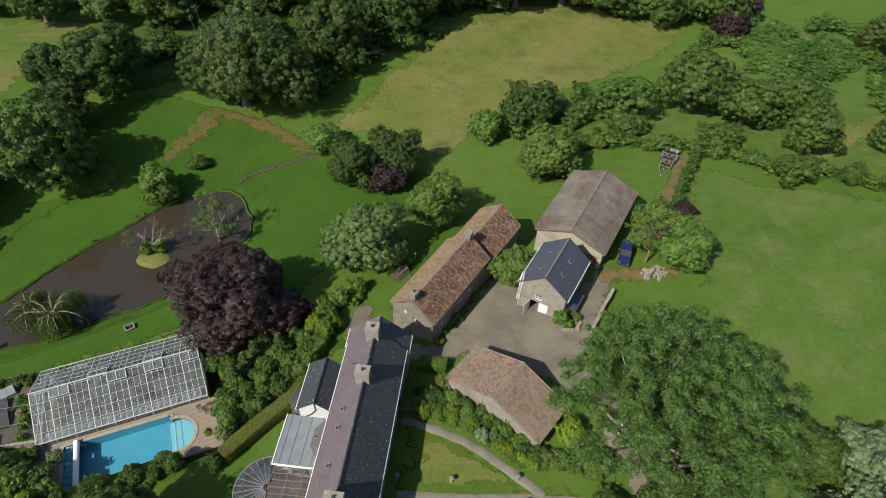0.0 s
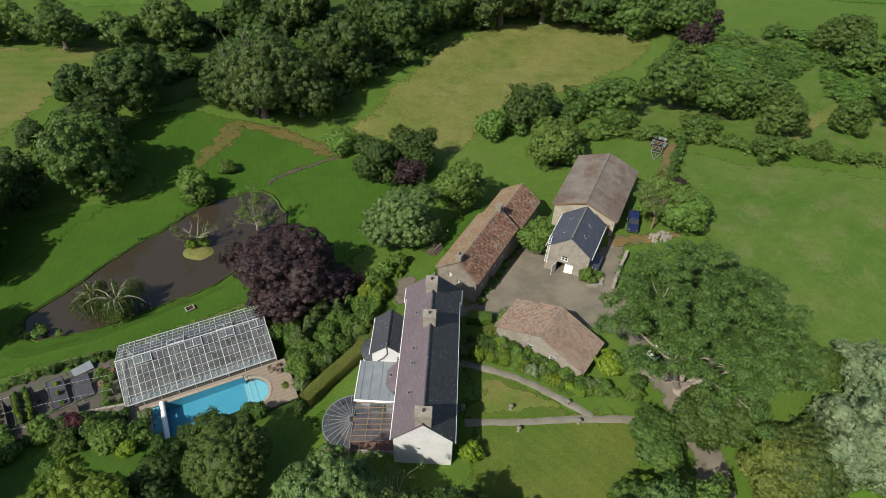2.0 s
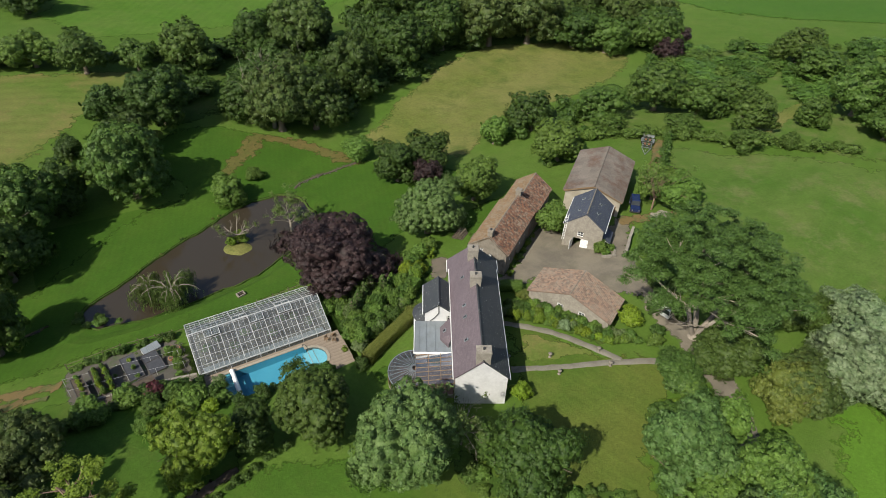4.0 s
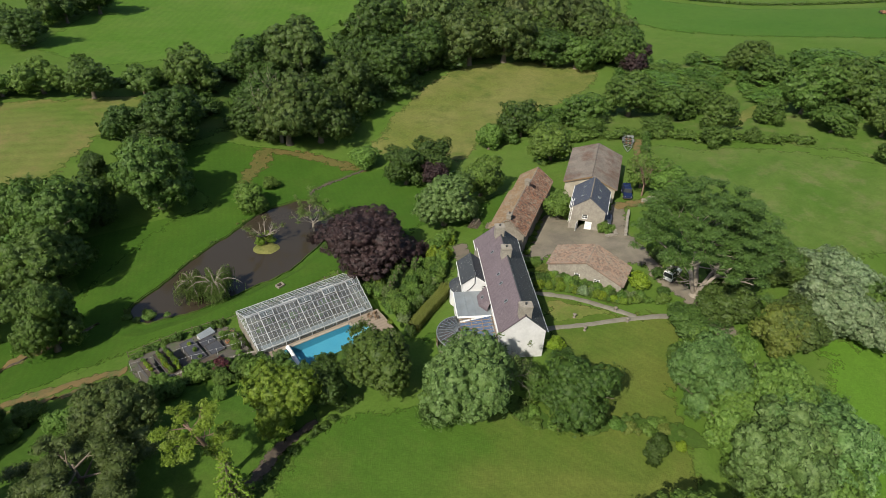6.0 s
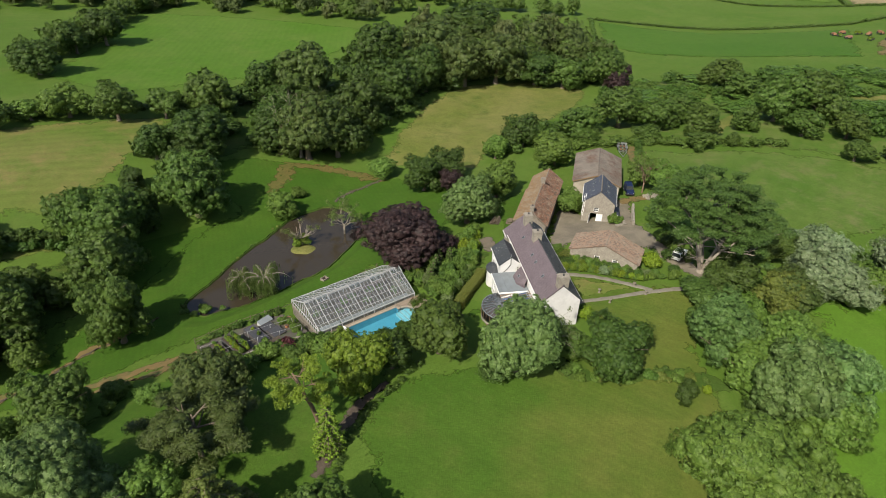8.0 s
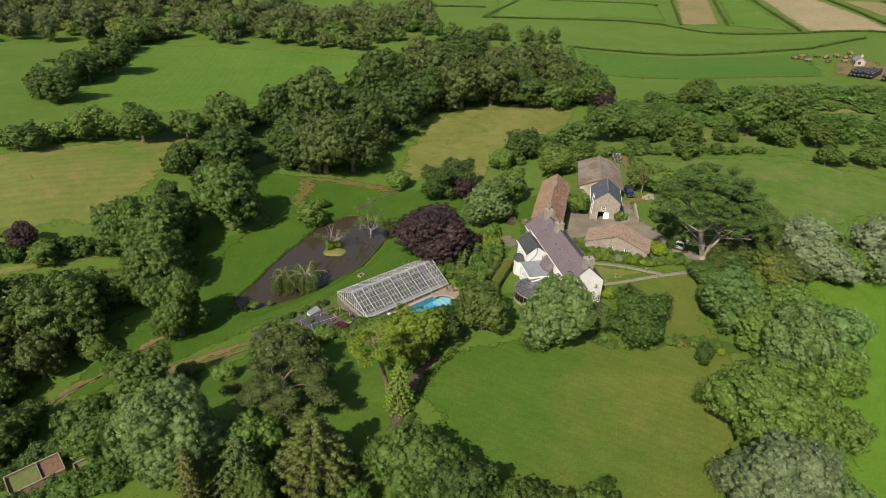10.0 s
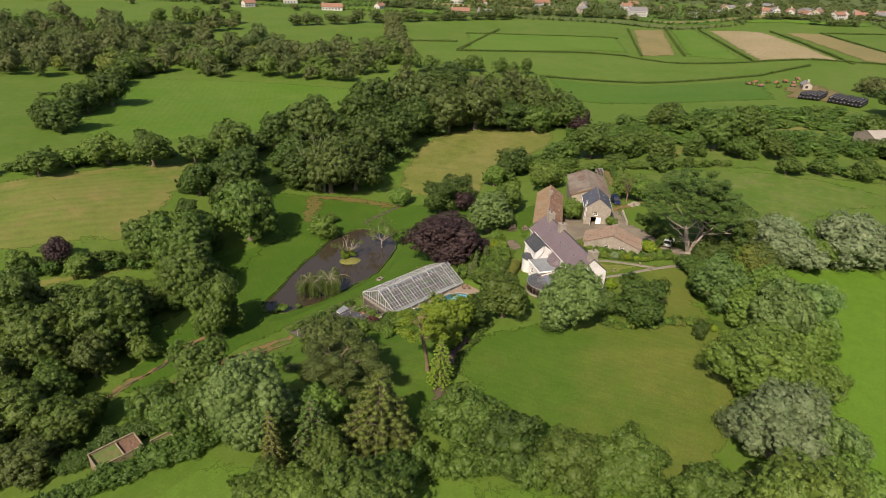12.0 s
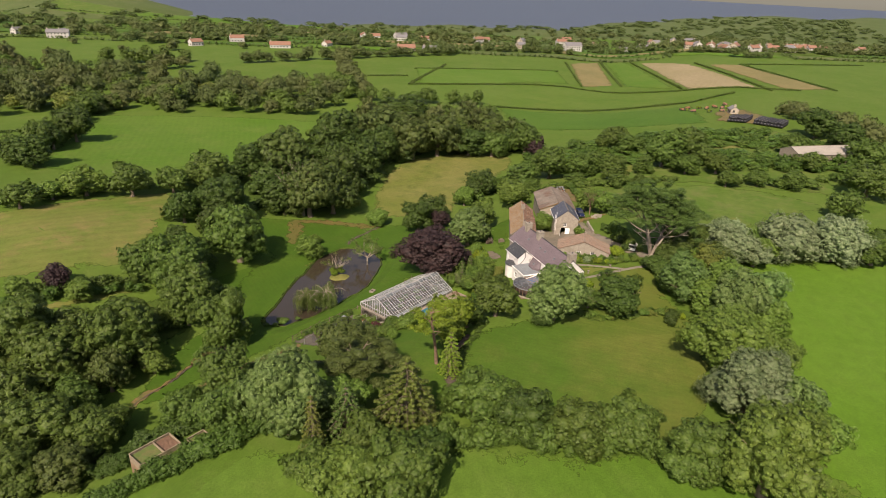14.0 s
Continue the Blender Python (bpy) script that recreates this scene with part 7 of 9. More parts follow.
WORDS = {
    "oak": ("broadleaf_tree", "broad mid-green deciduous tree", "tree"),
    "dark": ("dark_tree", "dense dark-green deciduous tree", "tree"),
    "light": ("young_tree", "fresh-green rounded deciduous tree", "tree"),
    "whitebeam": ("pale_tree", "large grey-green deciduous tree with pale leaves", "tree"),
    "silver": ("silver_tree", "tree with silvery grey foliage", "tree"),
    "maple": ("maple_tree", "broad blue-green deciduous tree with a dense crown", "tree"),
    "pale": ("silver_tree", "tree with dull silvery green foliage", "tree"),
    "golden": ("golden_tree", "yellow-green tree with a loose crown", "tree"),
    "copper": ("copper_beech", "spreading dark copper-purple beech", "tree"),
    "poplar": ("tall_tree", "tall olive-green tree with an upright crown", "tree"),
    "russet": ("russet_tree", "rounded tree with brownish olive foliage", "tree"),
    "pine": ("pine_tree", "dark-green pine with a dense crown", "tree"),
}
TREE_RNG = random.Random(42)


def tree(kind, x, y, r, h, lod, where="", raised=0.0):
    """A tree of crown radius r and height h."""
    nm, lab, cat = WORDS[kind]
    z = height(x, y)
    t = empty(nm, Matrix.Translation((x, y, z)) @ Matrix.Rotation(TREE_RNG.uniform(0, 6.28), 4, "Z") @ Matrix.Diagonal((r, r, h / 2, 1)), lab + (" " + where if where else ""), cat)
    up = 0.96 + raised
    cm = TREE_RNG.choice(CROWNS["Z" if lod == "A" and r > 7.25 else {"A": "X", "B": "Y", "C": "B"}[lod] if r > (5.4 if lod == "A" else 6.9) else lod])
    c = new("crown", cm)
    c.parent = t
    c.matrix_local = Matrix.Translation((0, 0, up)) @ Matrix.Diagonal((1, 1, 1 - raised * 0.5, 1))
    c.material_slots[0].link = "OBJECT"
    c.material_slots[0].material = LEAVES[kind]
    k = new("trunk", TREE_RNG.choice(TRUNKS))
    k.parent = t
    return t


def shrub(x, y, r, h, leaf="hedge", name="shrub", label="rounded green garden shrub", group="", lift=None):
    z = height(x, y) if lift is None else lift
    c = new(name, TREE_RNG.choice(CROWNS["S" if r > 0.75 else "T"]))
    c.matrix_world = Matrix.Translation((x, y, z + h * 0.45)) @ Matrix.Rotation(TREE_RNG.uniform(0, 6.28), 4, "Z") @ Matrix.Diagonal((r, r, h * 0.55, 1))
    c.material_slots[0].link = "OBJECT"
    c.material_slots[0].material = LEAVES[leaf]
    return tagged(c, label, "shrub", group)


def leaf_mass(name, blobs, leaf, label, category="hedge", leaves=140, size=0.24, seed=1):
    """Many clumps of foliage joined into one stretch of hedge or wood; blobs are (x, y, z of middle, radius, half height)."""
    size = max(size, min(0.45, math.sqrt(9 / leaves)))
    base = [crown_arrays(seed * 7 + i, leaves, size, 7 if leaves > 100 else 2, 0.5, -0.75, 0.76, inner=0) for i in range(4)]
    vs, fs, cvs, cfs, k, c = [], [], [], [], 0, 0
    rng = np.random.RandomState(seed)
    for i, (x, y, z, r, hh) in enumerate(blobs):
        v, f, cv, cf = base[i % 4]
        a = rng.rand() * 6.28
        rot = np.array([[math.cos(a), -math.sin(a), 0], [math.sin(a), math.cos(a), 0], [0, 0, 1]])
        sc = np.array([r, r, hh])
        vs.append(v @ rot.T * sc + np.array([x, y, z]))
        cvs.append(cv @ rot.T * sc + np.array([x, y, z]))
        fs.append(f + k)
        cfs.append(cf + c)
        k += len(v)
        c += len(cv)
    me = array_mesh(name, np.concatenate(vs), np.concatenate(fs), np.concatenate(cfs), np.concatenate(cvs))
    me.materials[0] = LEAVES[leaf]
    return tagged(new(name, me), label, category, kind="stuff")


def row_blobs(pts, r, h, seed, step=0.9, jitter=0.35, vary=0.3):
    rng, out = random.Random(seed), []
    for a, b in zip(pts, pts[1:]):
        L = math.hypot(b[0] - a[0], b[1] - a[1])
        u = 0.0
        while u < L:
            rr = r * rng.uniform(1 - vary, 1 + vary)
            hh = h * rng.uniform(1 - vary, 1 + vary)
            x = a[0] + (b[0] - a[0]) * u / L + rng.uniform(-1, 1) * jitter * r
            y = a[1] + (b[1] - a[1]) * u / L + rng.uniform(-1, 1) * jitter * r
            out.append((x, y, height(x, y) + hh * 0.46, rr, hh * 0.54))
            u += rr * 2 * step * 0.75
    return out


def area_blobs(poly, n, r, h, seed, vary=0.4):
    rng, out = random.Random(seed), []
    xs, ys = [p[0] for p in poly], [p[1] for p in poly]
    tries = 0
    while len(out) < n and tries < n * 40:
        tries += 1
        x, y = rng.uniform(min(xs), max(xs)), rng.uniform(min(ys), max(ys))
        if inside(x, y, poly):
            k = rng.uniform(1 - vary, 1 + vary)
            hh = h * k * rng.uniform(0.85, 1.15)
            out.append((x, y, height(x, y) + hh * 0.46, r * k, hh * 0.54))
    return out


# single trees: kind, place, crown radius, height, grade of detail
tree("copper", -2.8, 60.3, 9.9, 12.6, "A", "between pond and glasshouse")
tree("whitebeam", 17.0, 64.3, 7.1, 11.6, "A")
tree("dark", 23.3, 87.9, 5.8, 10.6, "A")
tree("dark", 30.7, 87.3, 5.9, 9.8, "A")
tree("copper", 27.4, 82.2, 3.6, 6.4, "A")
tree("light", 30.9, 69.7, 5.4, 9.9, "A")
tree("light", 20.5, 102.9, 4.4, 6.5, "B")
tree("poplar", 9.8, 123.1, 10.2, 20.6, "B")
# next three wood trees take darker leaves, their shaded sides put into the colour
tree("dark", 4.3, 129.1, 7.2, 13.2, "B")
tree("dark", 17.6, 120.7, 8.6, 17.5, "B")
tree("dark", 32.3, 133.2, 8.6, 17.5, "B")
tree("dark", -14.4, 134.4, 9.3, 16.3, "B")
tree("dark", -26.2, 137.2, 5.4, 10.8, "B")
tree("oak", -26.8, 109.2, 9.6, 18.6, "B")
tree("dark", -36.1, 124.6, 3.7, 6.8, "B")
tree("oak", -47.0, 103.6, 8.5, 17.1, "B")
tree("oak", -50.6, 93.6, 7.5, 13.8, "B")
tree("light", -10.2, 100.1, 4.4, 7.3, "B")
tree("light", -3.1, 105.6, 2.1, 3.4, "B")
tree("oak", -53.6, 76.1, 6.2, 15.6, "A")
tree("poplar", -48.6, 44.2, 5.6, 10.6, "A")
tree("light", -36.6, 43.4, 1.2, 2.6, "A")
tree("golden", -31.6, 32.9, 4.9, 10.4, "A")
tree("dark", -25.7, 33.0, 3.7, 6.9, "A")
tree("oak", -18.0, 31.3, 5.6, 9.7, "A")
tree("whitebeam", -11.6, 21.4, 6.7, 14.0, "A")
tree("oak", -1.7, 18.2, 2.8, 5.2, "A")
tree("dark", 0.3, 12.4, 5.9, 9.4, "A")
tree("light", 34.7, 50.7, 3.5, 6.4, "A")
tree("light", 57.6, 48.4, 4.2, 8.0, "A")
tree("light", 58.7, 43.5, 4.8, 7.9, "A")
tree("pine", 26.3, 14.0, 4.2, 4.6, "A")
tree("pine", 35.5, 12.7, 4.7, 7.0, "A")
tree("pine", 41.0, 15.5, 4.6, 9.0, "A")
tree("silver", 44.8, 2.0, 6.2, 11.0, "A")
tree("russet", 33.9, 4.0, 4.4, 8.2, "A")
tree("maple", 15.9, 3.8, 6.2, 12.2, "A")
tree("light", 20.0, -3.0, 5.9, 11.8, "A")
tree("whitebeam", 12.0, -8.6, 6.8, 13.7, "A")
tree("dark", 4.0, 2.1, 2.0, 3.3, "A")
tree("light", 54.9, 72.9, 6.3, 10.4, "A")
tree("dark", 61.3, 90.4, 6.1, 11.2, "B")
tree("light", 50.1, 89.9, 4.2, 7.8, "B")
tree("oak", 94.3, 81.9, 8.4, 13.9, "B")
tree("oak", 78.6, 84.9, 6.7, 9.9, "B")
tree("oak", 99.2, 72.6, 6.7, 11.1, "B")
tree("dark", 139.6, 121.4, 7.5, 13.8, "C")
tree("copper", 140.9, 115.5, 4.3, 7.9, "C")
tree("oak", 102.2, 59.6, 5.4, 10.0, "B")
tree("oak", 115.4, 52.9, 4.3, 8.0, "B")
tree("oak", 128.5, 50.7, 8.8, 16.2, "B")
tree("oak", 136.8, 43.6, 8.7, 16.0, "B")
tree("oak", 155.6, 83.7, 8.1, 11.9, "C")
tree("oak", 90.9, 52.8, 3.8, 5.5, "B")
tree("oak", 100.5, 48.4, 2.5, 4.1, "B")
tree("oak", 76.1, 79.3, 4.2, 4.6, "B")
tree("oak", 87.5, 67.5, 4.6, 5.0, "B")
# next three as well: darker leaves stand for the wood's shaded side
tree("dark", 52.2, 142.0, 10.6, 19.4, "B")
tree("dark", 46.6, 149.5, 7.8, 15.8, "C")
tree("dark", 71.8, 149.7, 10.1, 18.6, "C")
tree("poplar", 87.7, 146.5, 11.6, 21.4, "C")
tree("poplar", 100.5, 142.8, 11.8, 21.8, "C")
tree("oak", 114.0, 141.4, 8.9, 14.8, "C")
tree("oak", 118.6, 125.2, 7.3, 13.4, "C")
tree("pine", 32.5, 162.5, 11.2, 20.7, "C")
tree("dark", 17.6, 166.6, 7.6, 14.1, "C")
tree("oak", -2.5, 159.9, 9.1, 15.0, "C")
tree("oak", -14.9, 162.7, 5.8, 9.7, "C")
tree("oak", -27.1, 165.6, 7.2, 11.9, "C")
tree("light", -37.8, 173.3, 6.7, 11.1, "C")
tree("copper", -68.8, 118.0, 3.6, 6.7, "B")
tree("light", -67.1, 111.5, 3.8, 5.6, "B")
tree("light", -76.8, 118.4, 3.5, 5.1, "B")
tree("oak", -81.7, 101.6, 6.7, 12.4, "B")
tree("oak", -82.1, 88.4, 8.0, 13.2, "B")
tree("oak", -69.8, 86.4, 8.5, 15.6, "B")
tree("poplar", -76.5, 79.2, 4.2, 10.9, "B")
tree("oak", -91.8, 71.8, 6.9, 11.5, "B")
tree("oak", -86.0, 65.4, 5.6, 9.3, "A")
tree("poplar", -90.6, 84.6, 3.5, 8.3, "B")
tree("oak", -66.5, 55.3, 5.9, 10.9, "A")
tree("whitebeam", -69.3, 34.4, 7.5, 15.0, "A")
tree("oak", -74.3, 43.0, 5.2, 9.5, "A")
tree("oak", -69.1, 12.8, 7.0, 11.6, "A")
tree("light", -74.0, 18.3, 5.9, 9.7, "A")
tree("oak", -48.4, 13.9, 6.0, 10.4, "A")
tree("dark", -46.9, 6.6, 5.5, 9.7, "A")
tree("oak", -43.7, -0.3, 5.5, 9.0, "A")
tree("oak", -38.6, -6.1, 5.1, 8.9, "A")
tree("oak", 18.5, 7.5, 4.5, 7.5, "A")
tree("whitebeam", 16.7, -10.5, 7.1, 13.0, "A")
tree("light", -6.8, -11.4, 8.1, 13.5, "A")
tree("pale", -18.3, -18.2, 7.3, 12.8, "A")
tree("whitebeam", -14.4, -24.6, 5.0, 9.8, "A")
tree("oak", -36.3, -16.9, 5.6, 9.8, "A")
tree("light", -35.1, -24.9, 8.4, 15.4, "A")
tree("silver", 53.6, 3.9, 5.6, 9.6, "A")
tree("silver", 57.0, -8.9, 8.0, 13.2, "A")
tree("silver", 65.5, -17.8, 8.0, 13.3, "A")
tree("oak", 69.6, -26.7, 6.5, 9.6, "A")
tree("oak", 105.3, -14.7, 6.1, 10.1, "B")
tree("poplar", 37.8, 3.3, 5.0, 8.4, "A")
tree("light", 49.3, -3.1, 5.0, 8.3, "A")
tree("oak", 146.4, 71.0, 7.0, 9.2, "C")
tree("oak", 109.5, 71.6, 6.5, 9.5, "B")
tree("oak", 120.9, 39.1, 6.0, 9.0, "B")
tree("oak", 128.0, 30.0, 6.0, 9.0, "B")
tree("oak", 113.8, 22.3, 4.5, 6.5, "B")
tree("oak", 122.0, 14.0, 4.8, 6.5, "B")
tree("oak", 128.9, 3.5, 5.5, 7.4, "B")
tree("oak", 159.7, 3.1, 6.6, 8.5, "C")
tree("oak", 135.3, -17.8, 8.6, 12.7, "B")
tree("oak", 178.2, 13.1, 7.1, 11.7, "C")
tree("dark", 228.8, 13.6, 10.7, 15.8, "C")
tree("dark", 207.1, -1.2, 9.9, 14.5, "C")
tree("oak", 181.7, -12.7, 9.0, 13.2, "C")
tree("oak", 130.5, 115.2, 8.3, 15.3, "C")
tree("copper", 127.9, 108.8, 4.6, 8.5, "C")
tree("dark", 112.5, 134.0, 9.0, 13.3, "C")
tree("poplar", 90.9, 166.5, 12.9, 21.3, "C")
tree("dark", 124.7, 182.6, 17.3, 19.1, "C")
tree("dark", 66.0, 169.5, 12.1, 22.3, "C")
tree("oak", -57.5, 169.7, 5.7, 8.3, "C")
tree("light", -47.1, 174.2, 5.1, 6.6, "C")
tree("dark", -6.8, 252.5, 8.3, 15.3, "C")
tree("dark", -19.6, 243.0, 6.7, 11.1, "C")
tree("dark", -36.2, 219.3, 8.0, 11.8, "C")
tree("dark", -39.5, 228.3, 6.1, 9.0, "C")
tree("oak", 29.3, 315.6, 7.3, 10.8, "C")
tree("oak", -51.7, 112.8, 5.8, 10.7, "B")
tree("dark", -38.9, 110.4, 6.1, 11.3, "B")
tree("dark", -24.6, 123.4, 6.5, 11.9, "B")
tree("oak", -53.8, 90.3, 4.4, 9.0, "B")
tree("oak", -97.7, 63.9, 3.8, 6.4, "A")
tree("oak", -83.7, 76.9, 4.5, 8.3, "B")
tree("oak", -95.8, 70.9, 4.5, 8.3, "B")
tree("light", -68.1, 79.1, 3.4, 5.6, "B")
tree("oak", -81.4, 67.9, 3.4, 5.7, "A")
tree("oak", -74.9, 54.3, 4.2, 7.8, "A")
tree("light", -61.2, 30.8, 4.0, 8.1, "A")
tree("oak", -65.7, 22.5, 4.1, 7.5, "A")
tree("light", -55.4, 52.2, 2.1, 3.4, "A")
tree("light", -58.9, 58.6, 2.4, 3.4, "A")
tree("oak", -63.1, 61.0, 2.1, 3.2, "A")
tree("light", -60.8, 54.8, 1.3, 2.2, "A")
tree("oak", -74.4, 22.3, 4.5, 7.5, "A")
tree("dark", -61.6, 14.3, 4.0, 7.4, "A")
tree("oak", -39.3, -15.5, 3.6, 6.0, "A")
tree("light", -21.8, -28.6, 5.0, 9.1, "A")
tree("light", 0.4, -19.0, 4.2, 7.6, "A")
tree("light", 12.2, -13.8, 4.8, 9.4, "A")
tree("light", 25.1, 10.6, 2.4, 4.0, "A")
tree("light", 23.6, 4.6, 3.4, 8.7, "A")
tree("light", 13.6, -1.3, 4.8, 8.7, "A")
tree("maple", 21.5, -7.5, 4.7, 8.7, "A")
tree("silver", 55.8, 8.6, 4.6, 6.8, "A")
tree("silver", 47.1, -3.4, 4.9, 8.1, "A")
tree("oak", 49.9, 12.9, 4.3, 6.3, "A")
tree("pine", 31.6, 14.2, 3.4, 5.0, "A")
tree("golden", 20.2, 9.8, 2.4, 4.4, "A")
tree("poplar", -92.4, 61.4, 4.8, 8.2, "A")
tree("oak", -98.6, 66.4, 5.2, 9.6, "A")

# ---- trees with a shape of their own ----


def foliage_pads(name, pads, leaf, parent, leaves, size, seed, flat=0.35, droop=0.0, core=0.7):
    """Foliage in separate pads: (centre, radius) each."""
    rng = np.random.RandomState(seed)
    vs, fs, cvs, cfs, k, kc = [], [], [], [], 0, 0
    for c, r in pads:
        n = max(12, int(leaves * 2.2 * r * r))
        d = rng.randn(n, 3)
        d /= np.linalg.norm(d, axis=1, keepdims=True)
        pos = d * (0.45 + 0.6 * rng.rand(n, 1)) * np.array([r, r, r * flat])
        nrm = d * np.array([0.5, 0.5, 1.0]) + rng.randn(n, 3) * 0.5 + np.array([0, 0, 0.5])
        v, f = leaf_tris(pos + np.array(c), nrm, size, rng, droop)
        vs.append(v)
        fs.append(f + k)
        k += len(v)
        cvs.append(ROUGH_V * np.array([r, r, r * flat]) * core * (1 + 0.15 * rng.randn(len(ROUGH_V), 1)) + np.array(c))
        cfs.append(ROUGH_F + kc)
        kc += len(ROUGH_V)
    me = array_mesh(name, np.concatenate(vs), np.concatenate(fs), np.concatenate(cfs), np.concatenate(cvs))
    me.materials[0] = LEAVES[leaf]
    ob = new(name, me)
    ob.parent = parent
    return ob


def great_pine(x, y, r, h, seed=3):
    """The old pine: several leaning pale stems that fork high, crowned with flat dark pads."""
    rng = random.Random(seed)
    t = empty("old_pine", pose(x, y, height(x, y)), "huge old pine with leaning pale stems and a spreading dark crown", "tree")
    ends = []
    butt = Shape()
    butt.tube([(0, 0, -0.6), (0, 0, 0.1), (0.05, 0.05, 0.9)], [1.0, 0.85, 0.62], 10)
    part("butt", butt, M_PALEBARK, t, smooth=True)
    for dx, dy, lean, rad, ln in ((-0.9, 0.25, 0.42, 0.36, 0.62), (0.25, 0.9, 0.30, 0.40, 0.66), (0.9, -0.4, 0.55, 0.34, 0.62), (-0.1, -0.9, 0.5, 0.28, 0.55), (0.8, 0.7, 0.6, 0.28, 0.6)):
        stem = Shape()
        d = Vector((dx * lean, dy * lean, 1.0)).normalized()
        p0 = Vector((dx * 0.25, dy * 0.25, 0.6))
        p1 = p0 + d * (h * ln * 0.55) + Vector((rng.uniform(-0.4, 0.4), rng.uniform(-0.4, 0.4), 0))
        stem.tube([p0, p0 + (p1 - p0) * 0.35 + Vector((rng.uniform(-0.3, 0.3), rng.uniform(-0.3, 0.3), 0)), p1], [rad * 1.15, rad, rad * 0.85], 8)
        for k in range(4):
            a = k * 1.6 + rng.uniform(-0.4, 0.4)
            limb(stem, p1, Vector((math.cos(a) + dx * 0.5, math.sin(a) + dy * 0.5, 0.75)), h * 0.34, rad * 0.6, 1, rng, 6, 0.4, 3, ends)
        for k in range(2):
            a = rng.uniform(0, 6.28)
            limb(stem, p0 + (p1 - p0) * rng.uniform(0.5, 0.9), Vector((math.cos(a), math.sin(a), 0.25)), h * 0.2, 0.12, 1, rng, 5, 0.5, 3)
        part("stem", stem, M_PALEBARK, t, smooth=True)
    pads = []
    for p, d, l in ends:
        pads.append(((p.x, p.y, max(h * 0.62, min(p.z, h * 0.94))), rng.uniform(1.0, 1.8)))
    for i in range(300):
        a, q = rng.uniform(0, 6.28), math.sqrt(rng.random()) * r
        edge = 1 + 0.14 * math.sin(3 * a + 1) + 0.13 * math.sin(7 * a + 2)
        q *= edge
        # the crown hangs low towards the fields and stays open towards the house
        hang = 3.4 + 5.5 * max(0.0, math.cos(a - 0.35)) * q / r
        zz = h * (0.98 - 0.34 * (q / r) ** 2.0) + rng.uniform(-hang, 0.9)
        pads.append(((q * math.cos(a) + 1.0, q * math.sin(a) + 1.4, zz), rng.uniform(0.55, 1.25)))
    for i in range(80):
        a, q = rng.uniform(0, 6.28), math.sqrt(rng.random())
        pads.append(((5.2 + 5.4 * q * math.cos(a), -2.6 + 5.4 * q * math.sin(a), h * (0.70 - 0.22 * q) + rng.uniform(-2.6, 0.8)), rng.uniform(0.55, 1.2)))
    foliage_pads("crown", pads, "pine", t, 75, 0.20, seed, 0.5, 0.0, 0.45)
    return t


great_pine(34.8, 18.6, 10.8, 20.0)


def flat_pine(x, y, r, h, leaf, seed, label, lod=60):
    rng = random.Random(seed)
    t = empty("cedar", pose(x, y, height(x, y)), label, "tree")
    s, ends = Shape(), []
    s.tube([(0, 0, -0.4), (0, 0, 0.4), (0.1, 0.1, h * 0.5), (0.1, 0.2, h * 0.85)], [0.45, 0.38, 0.28, 0.1], 8)
    for i in range(9):
        a = i * 2.4
        z = h * (0.3 + 0.06 * i)
        limb(s, Vector((0.05, 0.05, z)), Vector((math.cos(a), math.sin(a), 0.25)), r * (0.95 - 0.05 * i), 0.16, 1, rng, 5, 0.25, 3, ends)
    part("trunk", s, M_BARK, t, smooth=True)
    pads = [((p.x, p.y, p.z + 0.2), rng.uniform(0.9, 1.6) * r / 5.5) for p, d, l in ends]
    for i in range(34):
        a, q = rng.uniform(0, 6.28), math.sqrt(rng.random()) * r * 0.9
        pads.append(((q * math.cos(a), q * math.sin(a), h * (0.9 - 0.45 * (q / r)) + rng.uniform(-0.9, 0.5)), rng.uniform(0.9, 1.7) * r / 5.5))
    foliage_pads("crown", pads, leaf, t, lod * 1.6, 0.21, seed, 0.4)


flat_pine(-54.2, 34.2, 5.9, 9.0, "poplar", 5, "broad grey-green cedar with spreading flat tiers")


